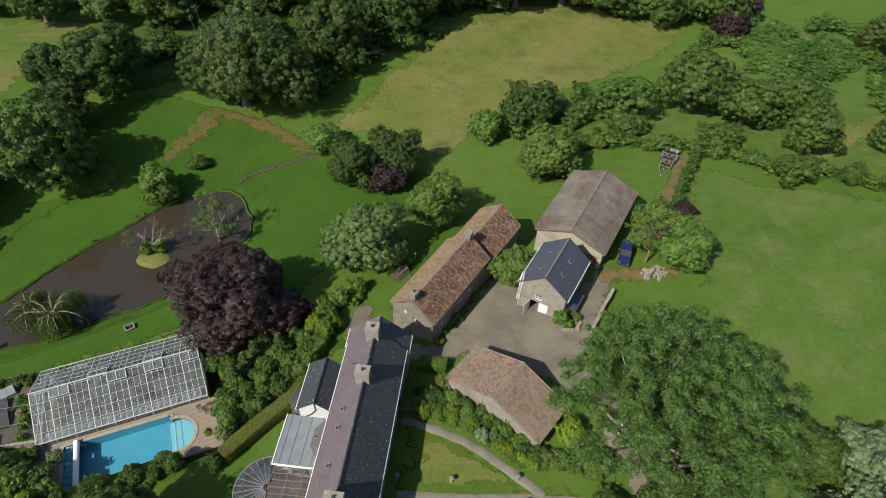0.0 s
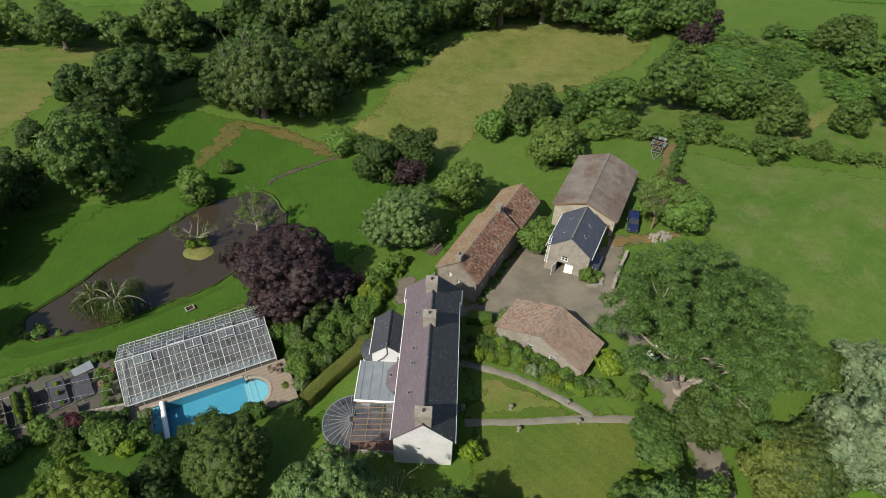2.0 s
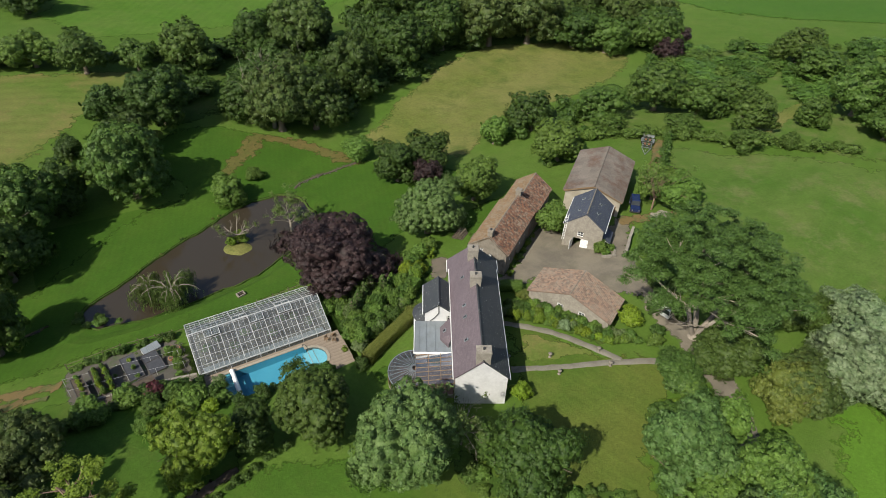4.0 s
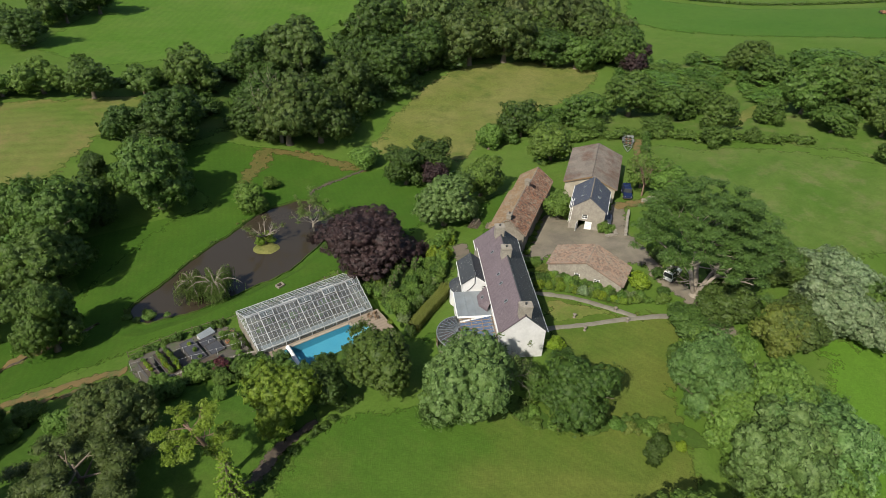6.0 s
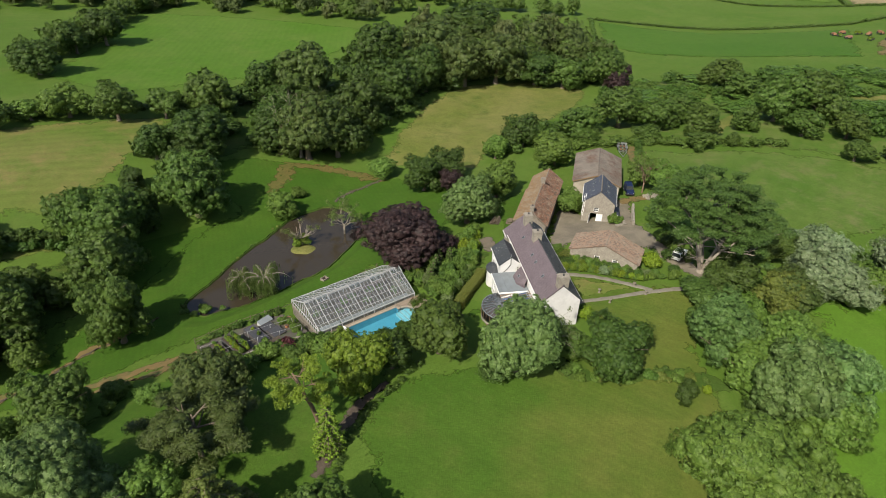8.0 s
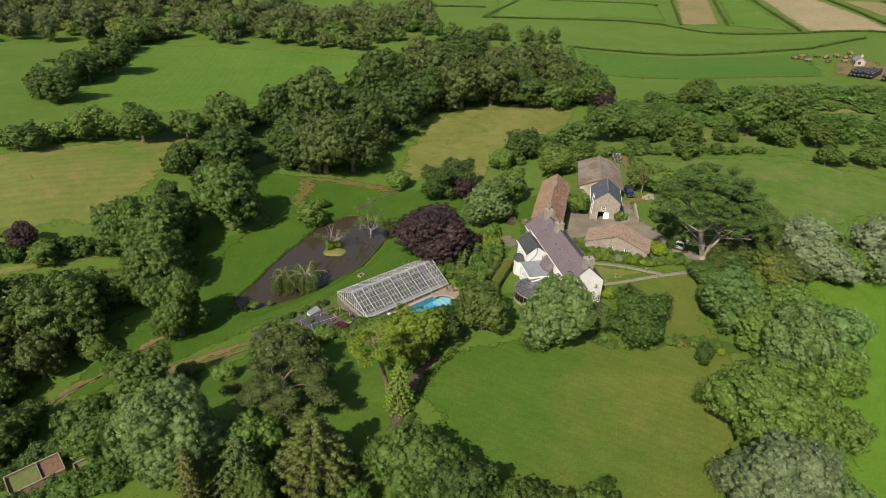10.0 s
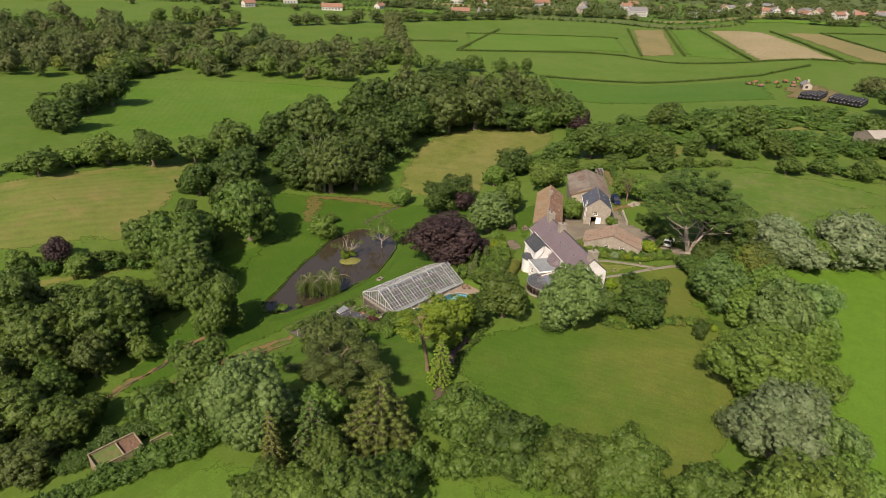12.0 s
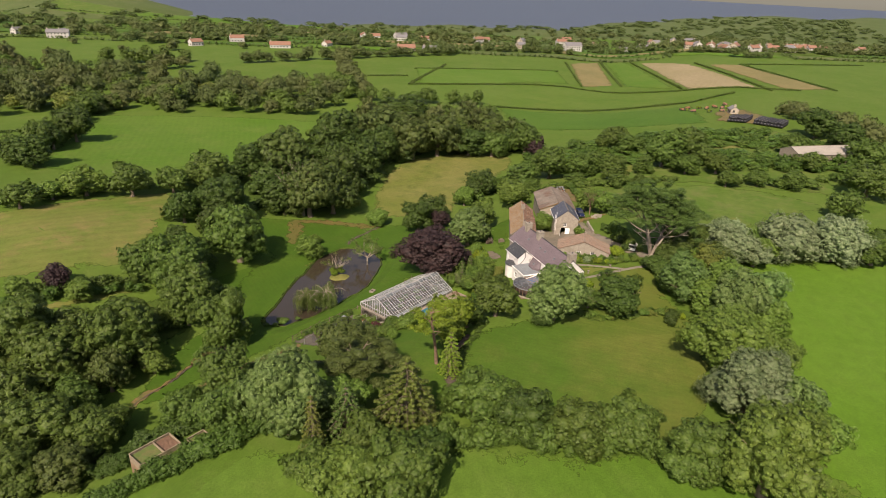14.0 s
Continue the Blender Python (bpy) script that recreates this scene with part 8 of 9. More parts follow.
def tiered_conifer(x, y, r, h, seed, leaf="conifer", label="olive-green conifer with drooping tiers of sprays", name="conifer", tiers=13):
    """A conifer: straight trunk and whorls of drooping branches that shorten towards the top."""
    rng = random.Random(seed)
    t = empty(name, pose(x, y, height(x, y)), label, "tree")
    s = Shape()
    s.tube([(0, 0, -0.4), (0, 0, 0.3), (0, 0, h * 0.6), (0, 0, h)], [0.4, 0.34, 0.2, 0.04], 8)
    pads = []
    for i in range(tiers):
        f = i / (tiers - 1)
        z = h * (0.10 + 0.88 * f)
        rr = r * (1 - f) ** 0.8 + 0.25
        n = max(4, int(9 * (1 - f) + 4))
        for j in range(n):
            a = j * 2 * math.pi / n + i * 0.7 + rng.uniform(-0.2, 0.2)
            l = rr * rng.uniform(0.8, 1.1)
            tip = Vector((math.cos(a) * l, math.sin(a) * l, z - 0.28 * l + rng.uniform(-0.2, 0.2)))
            s.tube([(0, 0, z), (tip.x * 0.5, tip.y * 0.5, z + 0.05 * l), tip], [0.06, 0.045, 0.015], 4)
            for q in (0.45, 0.7, 0.92):
                pads.append(((tip.x * q, tip.y * q, z + (tip.z - z) * q * q - 0.05), (0.34 + 0.2 * (1 - f)) * (1.25 - 0.5 * q) * r / 5.5 + 0.12))
    part("trunk", s, M_BARK, t, smooth=True)
    foliage_pads("crown", pads, leaf, t, 70, 0.18, seed, 0.55, 0.8)


tiered_conifer(-57.4, 21.3, 7.2, 13.5, 8)
tiered_conifer(-40.9, 25.6, 2.3, 9.4, 33, "fresh_lime", "slender yellow-green conifer beside the lawn", tiers=10)
tiered_conifer(-70.2, 27.9, 2.0, 10.5, 17, "russet", "slender half-dead conifer with brownish sprays", tiers=12)
tiered_conifer(-64.5, 27.0, 4.2, 10.0, 12, "pine", "dark-green conifer with drooping sprays", tiers=11)


def willow(x, y, r, h, seed, base_z, label):
    """A weeping willow: pale limbs that arch out and down, hung with curtains of leafy twigs."""
    rng = random.Random(seed)
    nr = np.random.RandomState(seed)
    t = empty("weeping_willow", pose(x, y, base_z), label, "tree", "willows in the pond")
    s = Shape()
    lean = Vector((rng.uniform(-0.5, 0.5), rng.uniform(-0.3, 0.3), 0))
    fork = lean + Vector((0, 0, h * 0.45))
    s.tube([(0, 0, -0.8), (0, 0, 0.3), tuple(lean * 0.5 + Vector((0, 0, h * 0.25))), tuple(fork)], [0.38, 0.3, 0.24, 0.2], 8)
    part("trunk", s, M_PALEBARK, t, "bleached grey trunk", smooth=True)
    pos = []
    for i in range(18):
        a = i * 2.4 + rng.uniform(-0.5, 0.5)
        out, up = r * rng.uniform(0.25, 1.15), h * rng.uniform(0.18, 0.62)
        bare = rng.random() < 0.25
        line = []
        for k in range(9):
            u = k / 8
            line.append(fork + Vector((math.cos(a), math.sin(a), 0)) * out * u + Vector((rng.uniform(-0.12, 0.12), rng.uniform(-0.12, 0.12), up * (2.1 * u - 1.9 * u * u))))
        s = Shape()
        s.tube(line, [0.12 * (1 - 0.85 * k / 8) + 0.012 for k in range(9)], 5)
        part("limb", s, M_PALEBARK, t, smooth=True)
        for k in range(2, 9):
            for _ in range(1 if bare else 8):
                q = line[k] + Vector((rng.uniform(-0.45, 0.45), rng.uniform(-0.45, 0.45), rng.uniform(-0.1, 0.15)))
                length = min(q.z - 0.05, rng.uniform(1.2, 4.6))
                sway, m = rng.uniform(0, 6.28), max(1, int(length / 0.15))
                for z in range(m):
                    pos.append((q.x + 0.2 * math.sin(z * 0.3 + sway) * z / m, q.y + 0.2 * math.cos(z * 0.27 + sway) * z / m, q.z - z * 0.15))
    pos = np.array(pos)
    v, f = leaf_tris(pos, nr.randn(len(pos), 3) * np.array([1, 1, 0.3]) + np.array([0, 0, 0.3]), 0.16, nr, 3.0)
    me = array_mesh("crown", v, f)
    me.materials[0] = LEAVES["willow"]
    c = new("crown", me)
    c.parent = t
    return t


willow(-27.2, 73.8, 4.6, 6.9, 4, WATER + 0.25, "weeping willow with trailing curtains of leaves at the water")
willow(-31.0, 76.6, 4.0, 5.8, 6, WATER + 0.1, "weeping willow leaning over the pond")


def bare_tree(x, y, z, h, seed, leafy, label, name="bare_tree", spread=1.0, radius=0.22, bark=None, leaf="willow"):
    """A half-dead tree: pale bare branches and a few leafy sprays."""
    rng = random.Random(seed)
    t = empty(name, pose(x, y, z), label, "tree")
    s, ends = Shape(), []
    s.tube([(0, 0, -0.6), (0, 0, 0.3), (0.1, 0.1, h * 0.35)], [radius * 1.5, radius * 1.2, radius], 8)
    for i in range(8):
        a = i * 0.8 + rng.uniform(-0.4, 0.4)
        limb(s, Vector((0.1, 0.1, h * 0.3)), Vector((math.cos(a) * spread, math.sin(a) * spread, 0.9 * rng.uniform(0.6, 1.2))), h * rng.uniform(0.45, 0.6), radius * 0.6, 2, rng, 5, 0.8, 3, ends)
    part("branchwork", s, bark or M_PALEBARK, t, smooth=True)
    pads = [((p.x, p.y, p.z), rng.uniform(0.45, 0.9)) for p, d, l in ends if rng.random() < leafy]
    if pads:
        foliage_pads("leaves", pads, leaf, t, 26, 0.22, seed, 0.8, 0.5, 0.3)
    return t


ISLE = rounded(ringed([(-16.6, 84.3), (-14.6, 81.6), (-12.0, 81.6), (-10.8, 83.2), (-12.2, 85.9), (-15.0, 86.6)]), 5, 0.3, 5)
isle = Shape()
for k in range(5):
    ra, rb = 1 - k / 5, 1 - (k + 1) / 5
    za, zb = WATER - 0.5 + 0.95 * ease(0, 1, k / 4), WATER - 0.5 + 0.95 * ease(0, 1, (k + 1) / 4)
    for i in range(len(ISLE)):
        j = (i + 1) % len(ISLE)
        f = lambda p, r: (-13.6 + (p[0] + 13.6) * r * 1.5, 84.0 + (p[1] - 84.0) * r * 1.5)
        isle.face([(*f(ISLE[i], ra), za), (*f(ISLE[j], ra), za), (*f(ISLE[j], max(rb, 0.01)), zb), (*f(ISLE[i], max(rb, 0.01)), zb)])
tagged(part("pond_island", isle, M_MEADOW, smooth=True), "small round grassy island in the pond", "island", kind="structure")
bare_tree(-13.2, 85.2, WATER + 0.3, 5.6, 3, 0.10, "half-dead pale-limbed tree on the pond island", spread=1.3)
for x, y, r in ((-14.2, 85.2, 1.3), (-12.6, 85.6, 1.5), (-13.4, 86.2, 1.3), (-12.0, 84.6, 0.9)):
    shrub(x, y, r, 1.6 * r, "golden", "island_bush", "yellow-green bush round the foot of the dead tree", "island bushes", WATER + 0.3)
bare_tree(-2.8, 84.2, WATER - 0.2, 7.4, 9, 0.6, "thin-leaved willow standing in the pond edge", "pond_willow", 1.0, 0.2)
bare_tree(54.6, 45.6, height(54.6, 45.6), 8.2, 12, 0.35, "thin tree with a reddish trunk and pale forked branches", "pollard_tree", 0.4, 0.15, M_REDBARK, "light")
bare_tree(-4.0, 20.5, height(-4, 20.5), 7.0, 23, 0.15, "grey leafless shrub against the white gable", "leafless_tree", 0.45, 0.12)
bare_tree(8.5, 125.0, height(8.5, 125), 16.5, 27, 0.8, "tall half-dead tree with pale ivy-clad limbs", "dying_tree", 0.6, 0.5, M_PALEBARK, "oak")


def leaning_maple(x, y, h, dx, dy, seed=5):
    """A tall tree that leans on a long bare reddish trunk, with a layered yellow-green crown at the top."""
    rng = random.Random(seed)
    t = empty("leaning_maple", pose(x, y, height(x, y)), "tall leaning tree with a bare reddish trunk and lime-green layered crown", "tree")
    s, ends = Shape(), []
    at = lambda u: Vector((dx * u ** 1.4, dy * u ** 1.4, h * 0.86 * u))
    s.tube([(0, 0, -0.5)] + [at(u) + Vector((rng.uniform(-0.12, 0.12), rng.uniform(-0.12, 0.12), 0)) for u in (0, 0.2, 0.4, 0.6, 0.8, 1.0)], [0.42, 0.36, 0.3, 0.27, 0.24, 0.2, 0.1], 9)
    for i in range(11):
        a, u = i * 2.4, 0.52 + 0.045 * i
        limb(s, at(u), Vector((math.cos(a), math.sin(a), 0.28)), 2.5 - 0.5 * abs(u - 0.75), 0.09, 1, rng, 5, 0.25, 3, ends)
    part("trunk", s, M_REDBARK, t, "bare reddish-brown trunk", smooth=True)
    pads = [((q.x, q.y, q.z + 0.1), rng.uniform(0.5, 0.95)) for q, _, _ in ends]
    foliage_pads("crown", pads, "fresh_lime", t, 95, 0.22, seed, 0.5, 0.4, 0.35)
    foliage_pads("crown", [((dx - 1.5, dy - 0.9, h * 0.88), 0.55), ((dx - 1.0, dy - 1.3, h * 0.86), 0.4)], "russet", t, 60, 0.2, seed + 1, 0.5, 0.4, 0.3)
    return t


leaning_maple(-40.2, 29.2, 14.6, -3.2, -0.6)

# ---- shrubs and hedges of the garden ----


def clipped_hedge(name, pts, wide, high, label, leaf="hedge", seed=1):
    """A clipped hedge: a leafy block that follows the ground."""
    rng = np.random.RandomState(seed)
    pos, nrm, cv, cf = [], [], [], []
    k = 0
    for a, b in zip(pts, pts[1:]):
        L = math.hypot(b[0] - a[0], b[1] - a[1])
        d = Vector((b[0] - a[0], b[1] - a[1], 0)) / L
        nn = Vector((-d.y, d.x, 0))
        w = wide / 2 - 0.12
        for i in range(max(2, int(L / 1.5)) + 1):
            if i == 0 and k:
                continue
            p = Vector((a[0], a[1], 0)) + d * (L * i / max(2, int(L / 1.5)))
            z = height(p.x, p.y)
            for sg, up in ((-1, -0.3), (1, -0.3), (1, high - 0.12), (-1, high - 0.12)):
                cv.append((p.x + nn.x * w * sg, p.y + nn.y * w * sg, z + up))
            if k:
                for j in range(4):
                    q = (4 * k - 4 + j, 4 * k - 4 + (j + 1) % 4, 4 * k + (j + 1) % 4, 4 * k + j)
                    cf += [(q[0], q[1], q[2]), (q[0], q[2], q[3])]
            k += 1
        m = int(L * (wide + 2 * high) * 110)
        for _ in range(m):
            u, w = rng.rand() * L, rng.rand() * (wide + 2 * high)
            if w < wide:
                o, zz, n_ = w - wide / 2, high, (0, 0, 1)
            else:
                side = -1 if w < wide + high else 1
                o, zz = side * wide / 2, (w - wide) % high
                n_ = tuple(nn * side)
            p = Vector((a[0], a[1], 0)) + d * u + nn * o
            pos.append((p.x + rng.randn() * 0.05, p.y + rng.randn() * 0.05, height(p.x, p.y) + zz + rng.randn() * 0.05))
            nrm.append(n_)
    cf += [(0, 1, 2), (0, 2, 3), (4 * k - 4, 4 * k - 3, 4 * k - 2), (4 * k - 4, 4 * k - 2, 4 * k - 1)]
    v, f = leaf_tris(np.array(pos), np.array(nrm, dtype=float) + rng.randn(len(pos), 3) * 0.35, 0.125, rng)
    cv, cf = np.array(cv), np.array(cf)
    me = array_mesh(name, v, f, cf, cv)
    me.materials[0] = LEAVES[leaf]
    return tagged(new(name, me), label, "hedge")


clipped_hedge("clipped_hedge", [(-8.0, 38.4), (-6.4, 39.4), (-3.3, 41.0), (0.9, 42.9), (2.6, 44.2)], 1.8, 1.7, "clipped olive-green hedge between garden and house lawn", "olive_hedge")
clipped_hedge("clipped_hedge", [(16.8, 41.6), (19.6, 39.6)], 1.6, 1.5, "clipped bright-green hedge beside the farmhouse", "light", 2)
shrub(-8.8, 38.0, 1.2, 2.0, "dark", "box_ball", "clipped dark-green round bush at the end of the hedge")
shrub(-4.8, 44.0, 0.8, 1.9, "hedge", "box_ball", "small clipped green topiary bush in the shrubbery")
shrub(1.9, 49.2, 1.7, 2.6, "light", "round_bush", "rounded bright-green clipped bush in the shrubbery")
clipped_hedge("clipped_hedge", [(3.2, 48.6), (6.4, 50.6)], 2.4, 2.0, "broad clipped bright-green hedge behind the house", "light", 4)
shrub(6.4, 22.6, 1.5, 2.6, "lime", "box_ball", "clipped yellow-green round bush at the house corner")
shrub(36.6, 40.6, 1.25, 2.8, "light", "topiary", "clipped rounded bush before the coach house")
shrub(38.0, 50.9, 2.0, 3.0, "light", "round_bush", "clipped round bush between the outbuildings")
shrub(28.6, 25.2, 2.2, 3.2, "lime", "lime_bush", "bright lime-green shrub at the cottage corner")
shrub(7.4, 0.8, 0.9, 1.4, "lime", "lime_bush", "small bright yellow-green shrub on the lawn")
shrub(18.4, 37.6, 1.1, 1.9, "russet", "red_bush", "russet-leaved shrub at the cottage corner")
shrub(-34.2, 50.2, 1.6, 2.5, "red", "red_bush", "dark red-leaved shrub by the vegetable garden")
shrub(-36.9, 50.3, 1.7, 2.6, "light", "round_bush", "rounded green bush by the vegetable garden")
shrub(-32.0, 48.2, 1.9, 2.8, "hedge", "round_bush", "rounded deep-green bush below the glasshouse")
shrub(-30.6, 45.2, 2.1, 2.9, "light", "round_bush", "large rounded green bush below the glasshouse")
shrub(-28.4, 42.4, 1.3, 2.2, "lime", "lime_bush", "bright yellow-green shrub below the glasshouse")
shrub(-25.0, 41.4, 1.1, 1.9, "dark", "box_ball", "clipped dark-green round bush at the pool's end")
shrub(-26.2, 48.0, 1.0, 1.7, "flower", "flowering_shrub", "shrub with creamy flowers beside the pool")
shrub(-9.2, 43.2, 0.6, 0.8, "golden", "low_plant", "low yellow-green plant at the terrace corner")
shrub(67.2, 52.6, 2.2, 2.2, "copper", "purple_bush", "purple-brown shrub beside the barn")

SHRUB_RNG = random.Random(9)


def border(poly, n, r, h, kinds, label, group, name="shrub"):
    for x, y, _, rr, _ in area_blobs(poly, n, r, h, len(label) + n):
        shrub(x, y, rr, h * SHRUB_RNG.uniform(0.6, 1.35) * rr / r, SHRUB_RNG.choice(kinds), name, label, group)


border([(9.5, 36.5), (17, 37.5), (20, 33.5), (24, 26.5), (27.5, 21.5), (23, 24), (18.5, 30), (13, 36)], 190, 0.72, 1.15, ["hedge", "light", "dark", "bramble", "flower", "light", "golden", "silver", "lime", "hedge"], "mixed flowering shrub in the cottage border", "border shrubs", "border_plant")
border([(-8.5, 58), (0, 55), (7, 54), (8.5, 51.4), (2.4, 46.6), (-2.0, 44.0), (-8, 41.6), (-7, 50)], 170, 1.0, 2.0, ["hedge", "light", "hedge", "bramble", "dark", "light", "flower", "light", "bramble", "golden"], "mixed green shrub in the garden shrubbery", "shrubbery")
border([(1, 56), (8, 58), (14, 60), (14, 55), (10, 52)], 16, 1.2, 2.2, ["light", "lime", "bramble"], "loose garden shrub behind the house", "shrubs behind the house")
border([(-44, 53.5), (-29, 50.5), (-26, 45), (-25.6, 42.6), (-34, 46), (-46, 50)], 34, 1.3, 2.2, ["hedge", "light", "bramble", "light", "dark"], "green shrub below the vegetable garden", "garden shrubs")
border([(-31.4, 61.4), (-29.2, 60.4), (-29.4, 57.0), (-31.0, 57.6)], 7, 0.55, 1.1, ["light", "hedge", "lime"], "leafy potted plant beside the glasshouse", "potted plants", "potted_plant")
border([(-44.6, 64.6), (-36, 64.6), (-29.6, 63.2), (-29.8, 62.2), (-36.5, 63.6), (-44.4, 63.6)], 34, 0.6, 0.9, ["hedge", "bramble", "light", "dark"], "low plant along the garden fence", "fence plants", "low_plant")
border([(-29.5, 62), (-28.8, 52), (-30.5, 52), (-31.5, 61)], 8, 0.7, 1.1, ["light", "bramble"], "low plant beside the glasshouse", "low plants", "low_plant")
border([(-24, 42.5), (-12, 42.3), (-9, 40), (-14, 38), (-24, 39)], 26, 0.95, 1.15, ["dark", "hedge", "hedge"], "dark green shrub below the pool", "pool shrubs")
border([(-7, 44), (-6.5, 50), (-4.5, 50), (-5, 43)], 10, 0.9, 1.5, ["light", "flower", "hedge"], "flowering shrub beside the terrace", "terrace shrubs", "border_plant")
border([(38.4, 42.0), (39.6, 41.0), (38.4, 38.8), (36.6, 39.2)], 7, 0.7, 1.2, ["hedge", "light"], "low green shrub before the coach house", "yard shrubs")
border([(19.6, 44.2), (30.4, 51.4), (31, 50.9), (20.2, 43.6)], 14, 0.55, 0.9, ["hedge", "bramble", "golden"], "low climbing plant along the granite wall", "wall plants", "climbing_plant")
border([(-40.6, 54.9), (-38.0, 55.6), (-39.0, 60.2), (-41.4, 60.0)], 12, 0.5, 0.6, ["light", "bramble"], "leafy vegetable plant in its bed", "vegetable plants", "vegetable_plant")
border([(-44.0, 53.3), (-36.0, 54.4), (-36.4, 53.0), (-44, 52)], 9, 0.55, 0.7, ["light", "hedge"], "leafy plant in the long bed", "vegetable plants", "vegetable_plant")
border([(27.5, 20), (31, 24), (37, 28), (42, 36), (45, 36), (42, 28), (36, 22)], 24, 1.6, 2.6, ["dark", "hedge", "light", "bramble"], "shady green shrub under the pine", "shrubs under the pine")
border([(-44, 78), (-42, 74), (-36, 73.2), (-37, 74.6), (-41.4, 79)], 9, 0.8, 1.1, ["light", "bramble"], "lush waterside plant at the pond's end", "waterside plants", "waterside_plant")
border([(-34, 84.6), (-18, 93.4), (-9, 97.6), (-9.2, 98.2), (-18, 94.2), (-34, 85.2)], 26, 0.35, 0.5, ["bramble", "hedge", "russet"], "tuft of rushes on the pond's edge", "rushes", "rush_tuft")
border([(48, 74), (58, 78), (66, 82), (75, 82), (72, 78), (60, 74), (50, 71)], 16, 1.6, 2.0, ["light", "bramble", "hedge"], "low shrub behind the barn", "shrubs behind the barn")
border([(-5, 18), (-7, 16), (-4.3, 12.5), (0, 9.2), (4.0, 6.6), (9.2, 1.6), (11.0, 3.6), (6, 8.0), (0, 11), (-3, 15)], 34, 0.9, 1.0, ["bramble", "hedge", "russet", "light", "bramble"], "low shrub under the trees by the lawn", "shrubs by the lawn")
for i in range(9):
    a = -7.6 + 1.9 * i
    shrub(*(TERRACE @ Vector((a, 5.4 + 1.5 * math.sin(i * 2.2), 0))).xy, 0.9, 1.2, ["light", "hedge", "bramble"][i % 3], "greenhouse_plant", "leafy plant in a glasshouse bed", "glasshouse plants", -5.1)
# slim columnar conifers in the shrubbery
for i, (x, y) in enumerate(((-3.4, 51.0), (-1.8, 52.2), (-0.2, 53.2), (-5.0, 49.8), (1.4, 52.0))):
    tiered_conifer(x, y, 0.9, 4.2, 60 + i, "pine", "slim dark columnar conifer in the shrubbery", "columnar_conifer", 7)

# hedge banks and woods too thick to count
leaf_mass("paddock_hedge", row_blobs([(66, 54), (74, 60), (82, 66)], 1.1, 1.9, 3), "hedge", "low clipped field hedge beside the track", seed=3)
leaf_mass("boundary_scrub", row_blobs([(62, 82), (72, 77), (80, 70), (90, 60), (100, 48), (112, 38)], 2.2, 2.6, 4, 0.8), "bramble", "scrubby field hedge above the paddock", seed=4)
leaf_mass("scrubland", area_blobs([(102, 92), (122, 112), (150, 108), (195, 70), (220, 40), (205, -8), (160, -22), (128, -2), (118, 24), (110, 46), (106, 70)], 70, 2.7, 2.8, 5), "bramble", "rough scrub of brambles and bushes", "scrub", 420, 0.1, 5)
leaf_mass("thicket", area_blobs([(102, 92), (122, 112), (150, 108), (195, 70), (220, 40), (205, -8), (160, -22), (128, -2), (118, 24), (110, 46), (106, 70)], 60, 3.0, 4.4, 55), "hedge", "dark thorn thicket in the scrub", "scrub", 420, 0.1, 55)
leaf_mass("undergrowth", area_blobs([(-24, 140), (-8, 132), (6, 130), (24, 118), (42, 130), (60, 140), (92, 148), (118, 142), (128, 120), (146, 124), (140, 160), (118, 186), (60, 182), (20, 172), (0, 164)], 150, 4.2, 5.5, 6), "dark", "dark undergrowth of the wood", "wood", 220, 0.14, 6)
leaf_mass("valley_thicket", area_blobs([(-112, 98), (-92, 104), (-74, 100), (-58, 94), (-64, 84), (-78, 82), (-92, 78), (-100, 66), (-112, 70)], 70, 3.6, 6.0, 7), "oak", "shady thicket in the valley", "wood", 600, 0.10, 7)
leaf_mass("hay_hedge", row_blobs([(-130, 172), (-90, 176), (-60, 178), (-30, 177), (-8, 170), (12, 168)], 2.6, 3.6, 8), "hedge", "tall hedge beyond the hay field", seed=8)
leaf_mass("track_hedge", row_blobs([(-110, 117), (-80, 116), (-66, 113), (-54, 108)], 1.8, 2.6, 9), "hedge", "hedge between the hay field and the track", seed=9)
leaf_mass("meadow_scrub", area_blobs([(62, 96), (78, 98), (94, 92), (86, 86), (70, 86), (56, 88), (50, 92)], 34, 2.3, 3.0, 10), "hedge", "bushes along the meadow's edge", "scrub", 200, 0.18, 10)
leaf_mass("foreground_hedge", row_blobs([(-103, 58), (-93, 47.0), (-86, 43.2), (-77.5, 39.4), (-72, 37.4)], 2.1, 3.3, 12, 0.42), "hedge", "thick hedge in the foreground garden", "hedge", 800, 0.09, 12)
leaf_mass("bay_hedge", row_blobs([(-87.5, 57.5), (-83, 56.4), (-78.4, 53.4), (-75.6, 50.6)], 1.9, 3.2, 13, 0.45), "dark", "dark unclipped hedge behind the compost bays", "hedge", 800, 0.09, 13)
leaf_mass("lawn_hedge", row_blobs([(-56, 14.5), (-51, 9), (-46, 2), (-41, -5), (-36, -11)], 2.6, 5.0, 13, 0.7), "oak", "thick tall hedge along the lawn", "hedge", 1500, 0.07, 13)
leaf_mass("east_hedge", row_blobs([(20, -4), (11, -10.5), (1, -15.5), (-10, -21), (-22, -26.5), (-34, -29)], 3.0, 6.4, 14, 0.7), "light", "belt of trees and shrubs along the field", "hedge", 1500, 0.07, 14)
leaf_mass("drive_hedge", row_blobs([(44, 6), (54, 0), (66, -10), (76, -20), (90, -30)], 3.0, 6.0, 15, 0.8), "hedge", "tree belt beside the paddock", "hedge", 700, 0.09, 15)
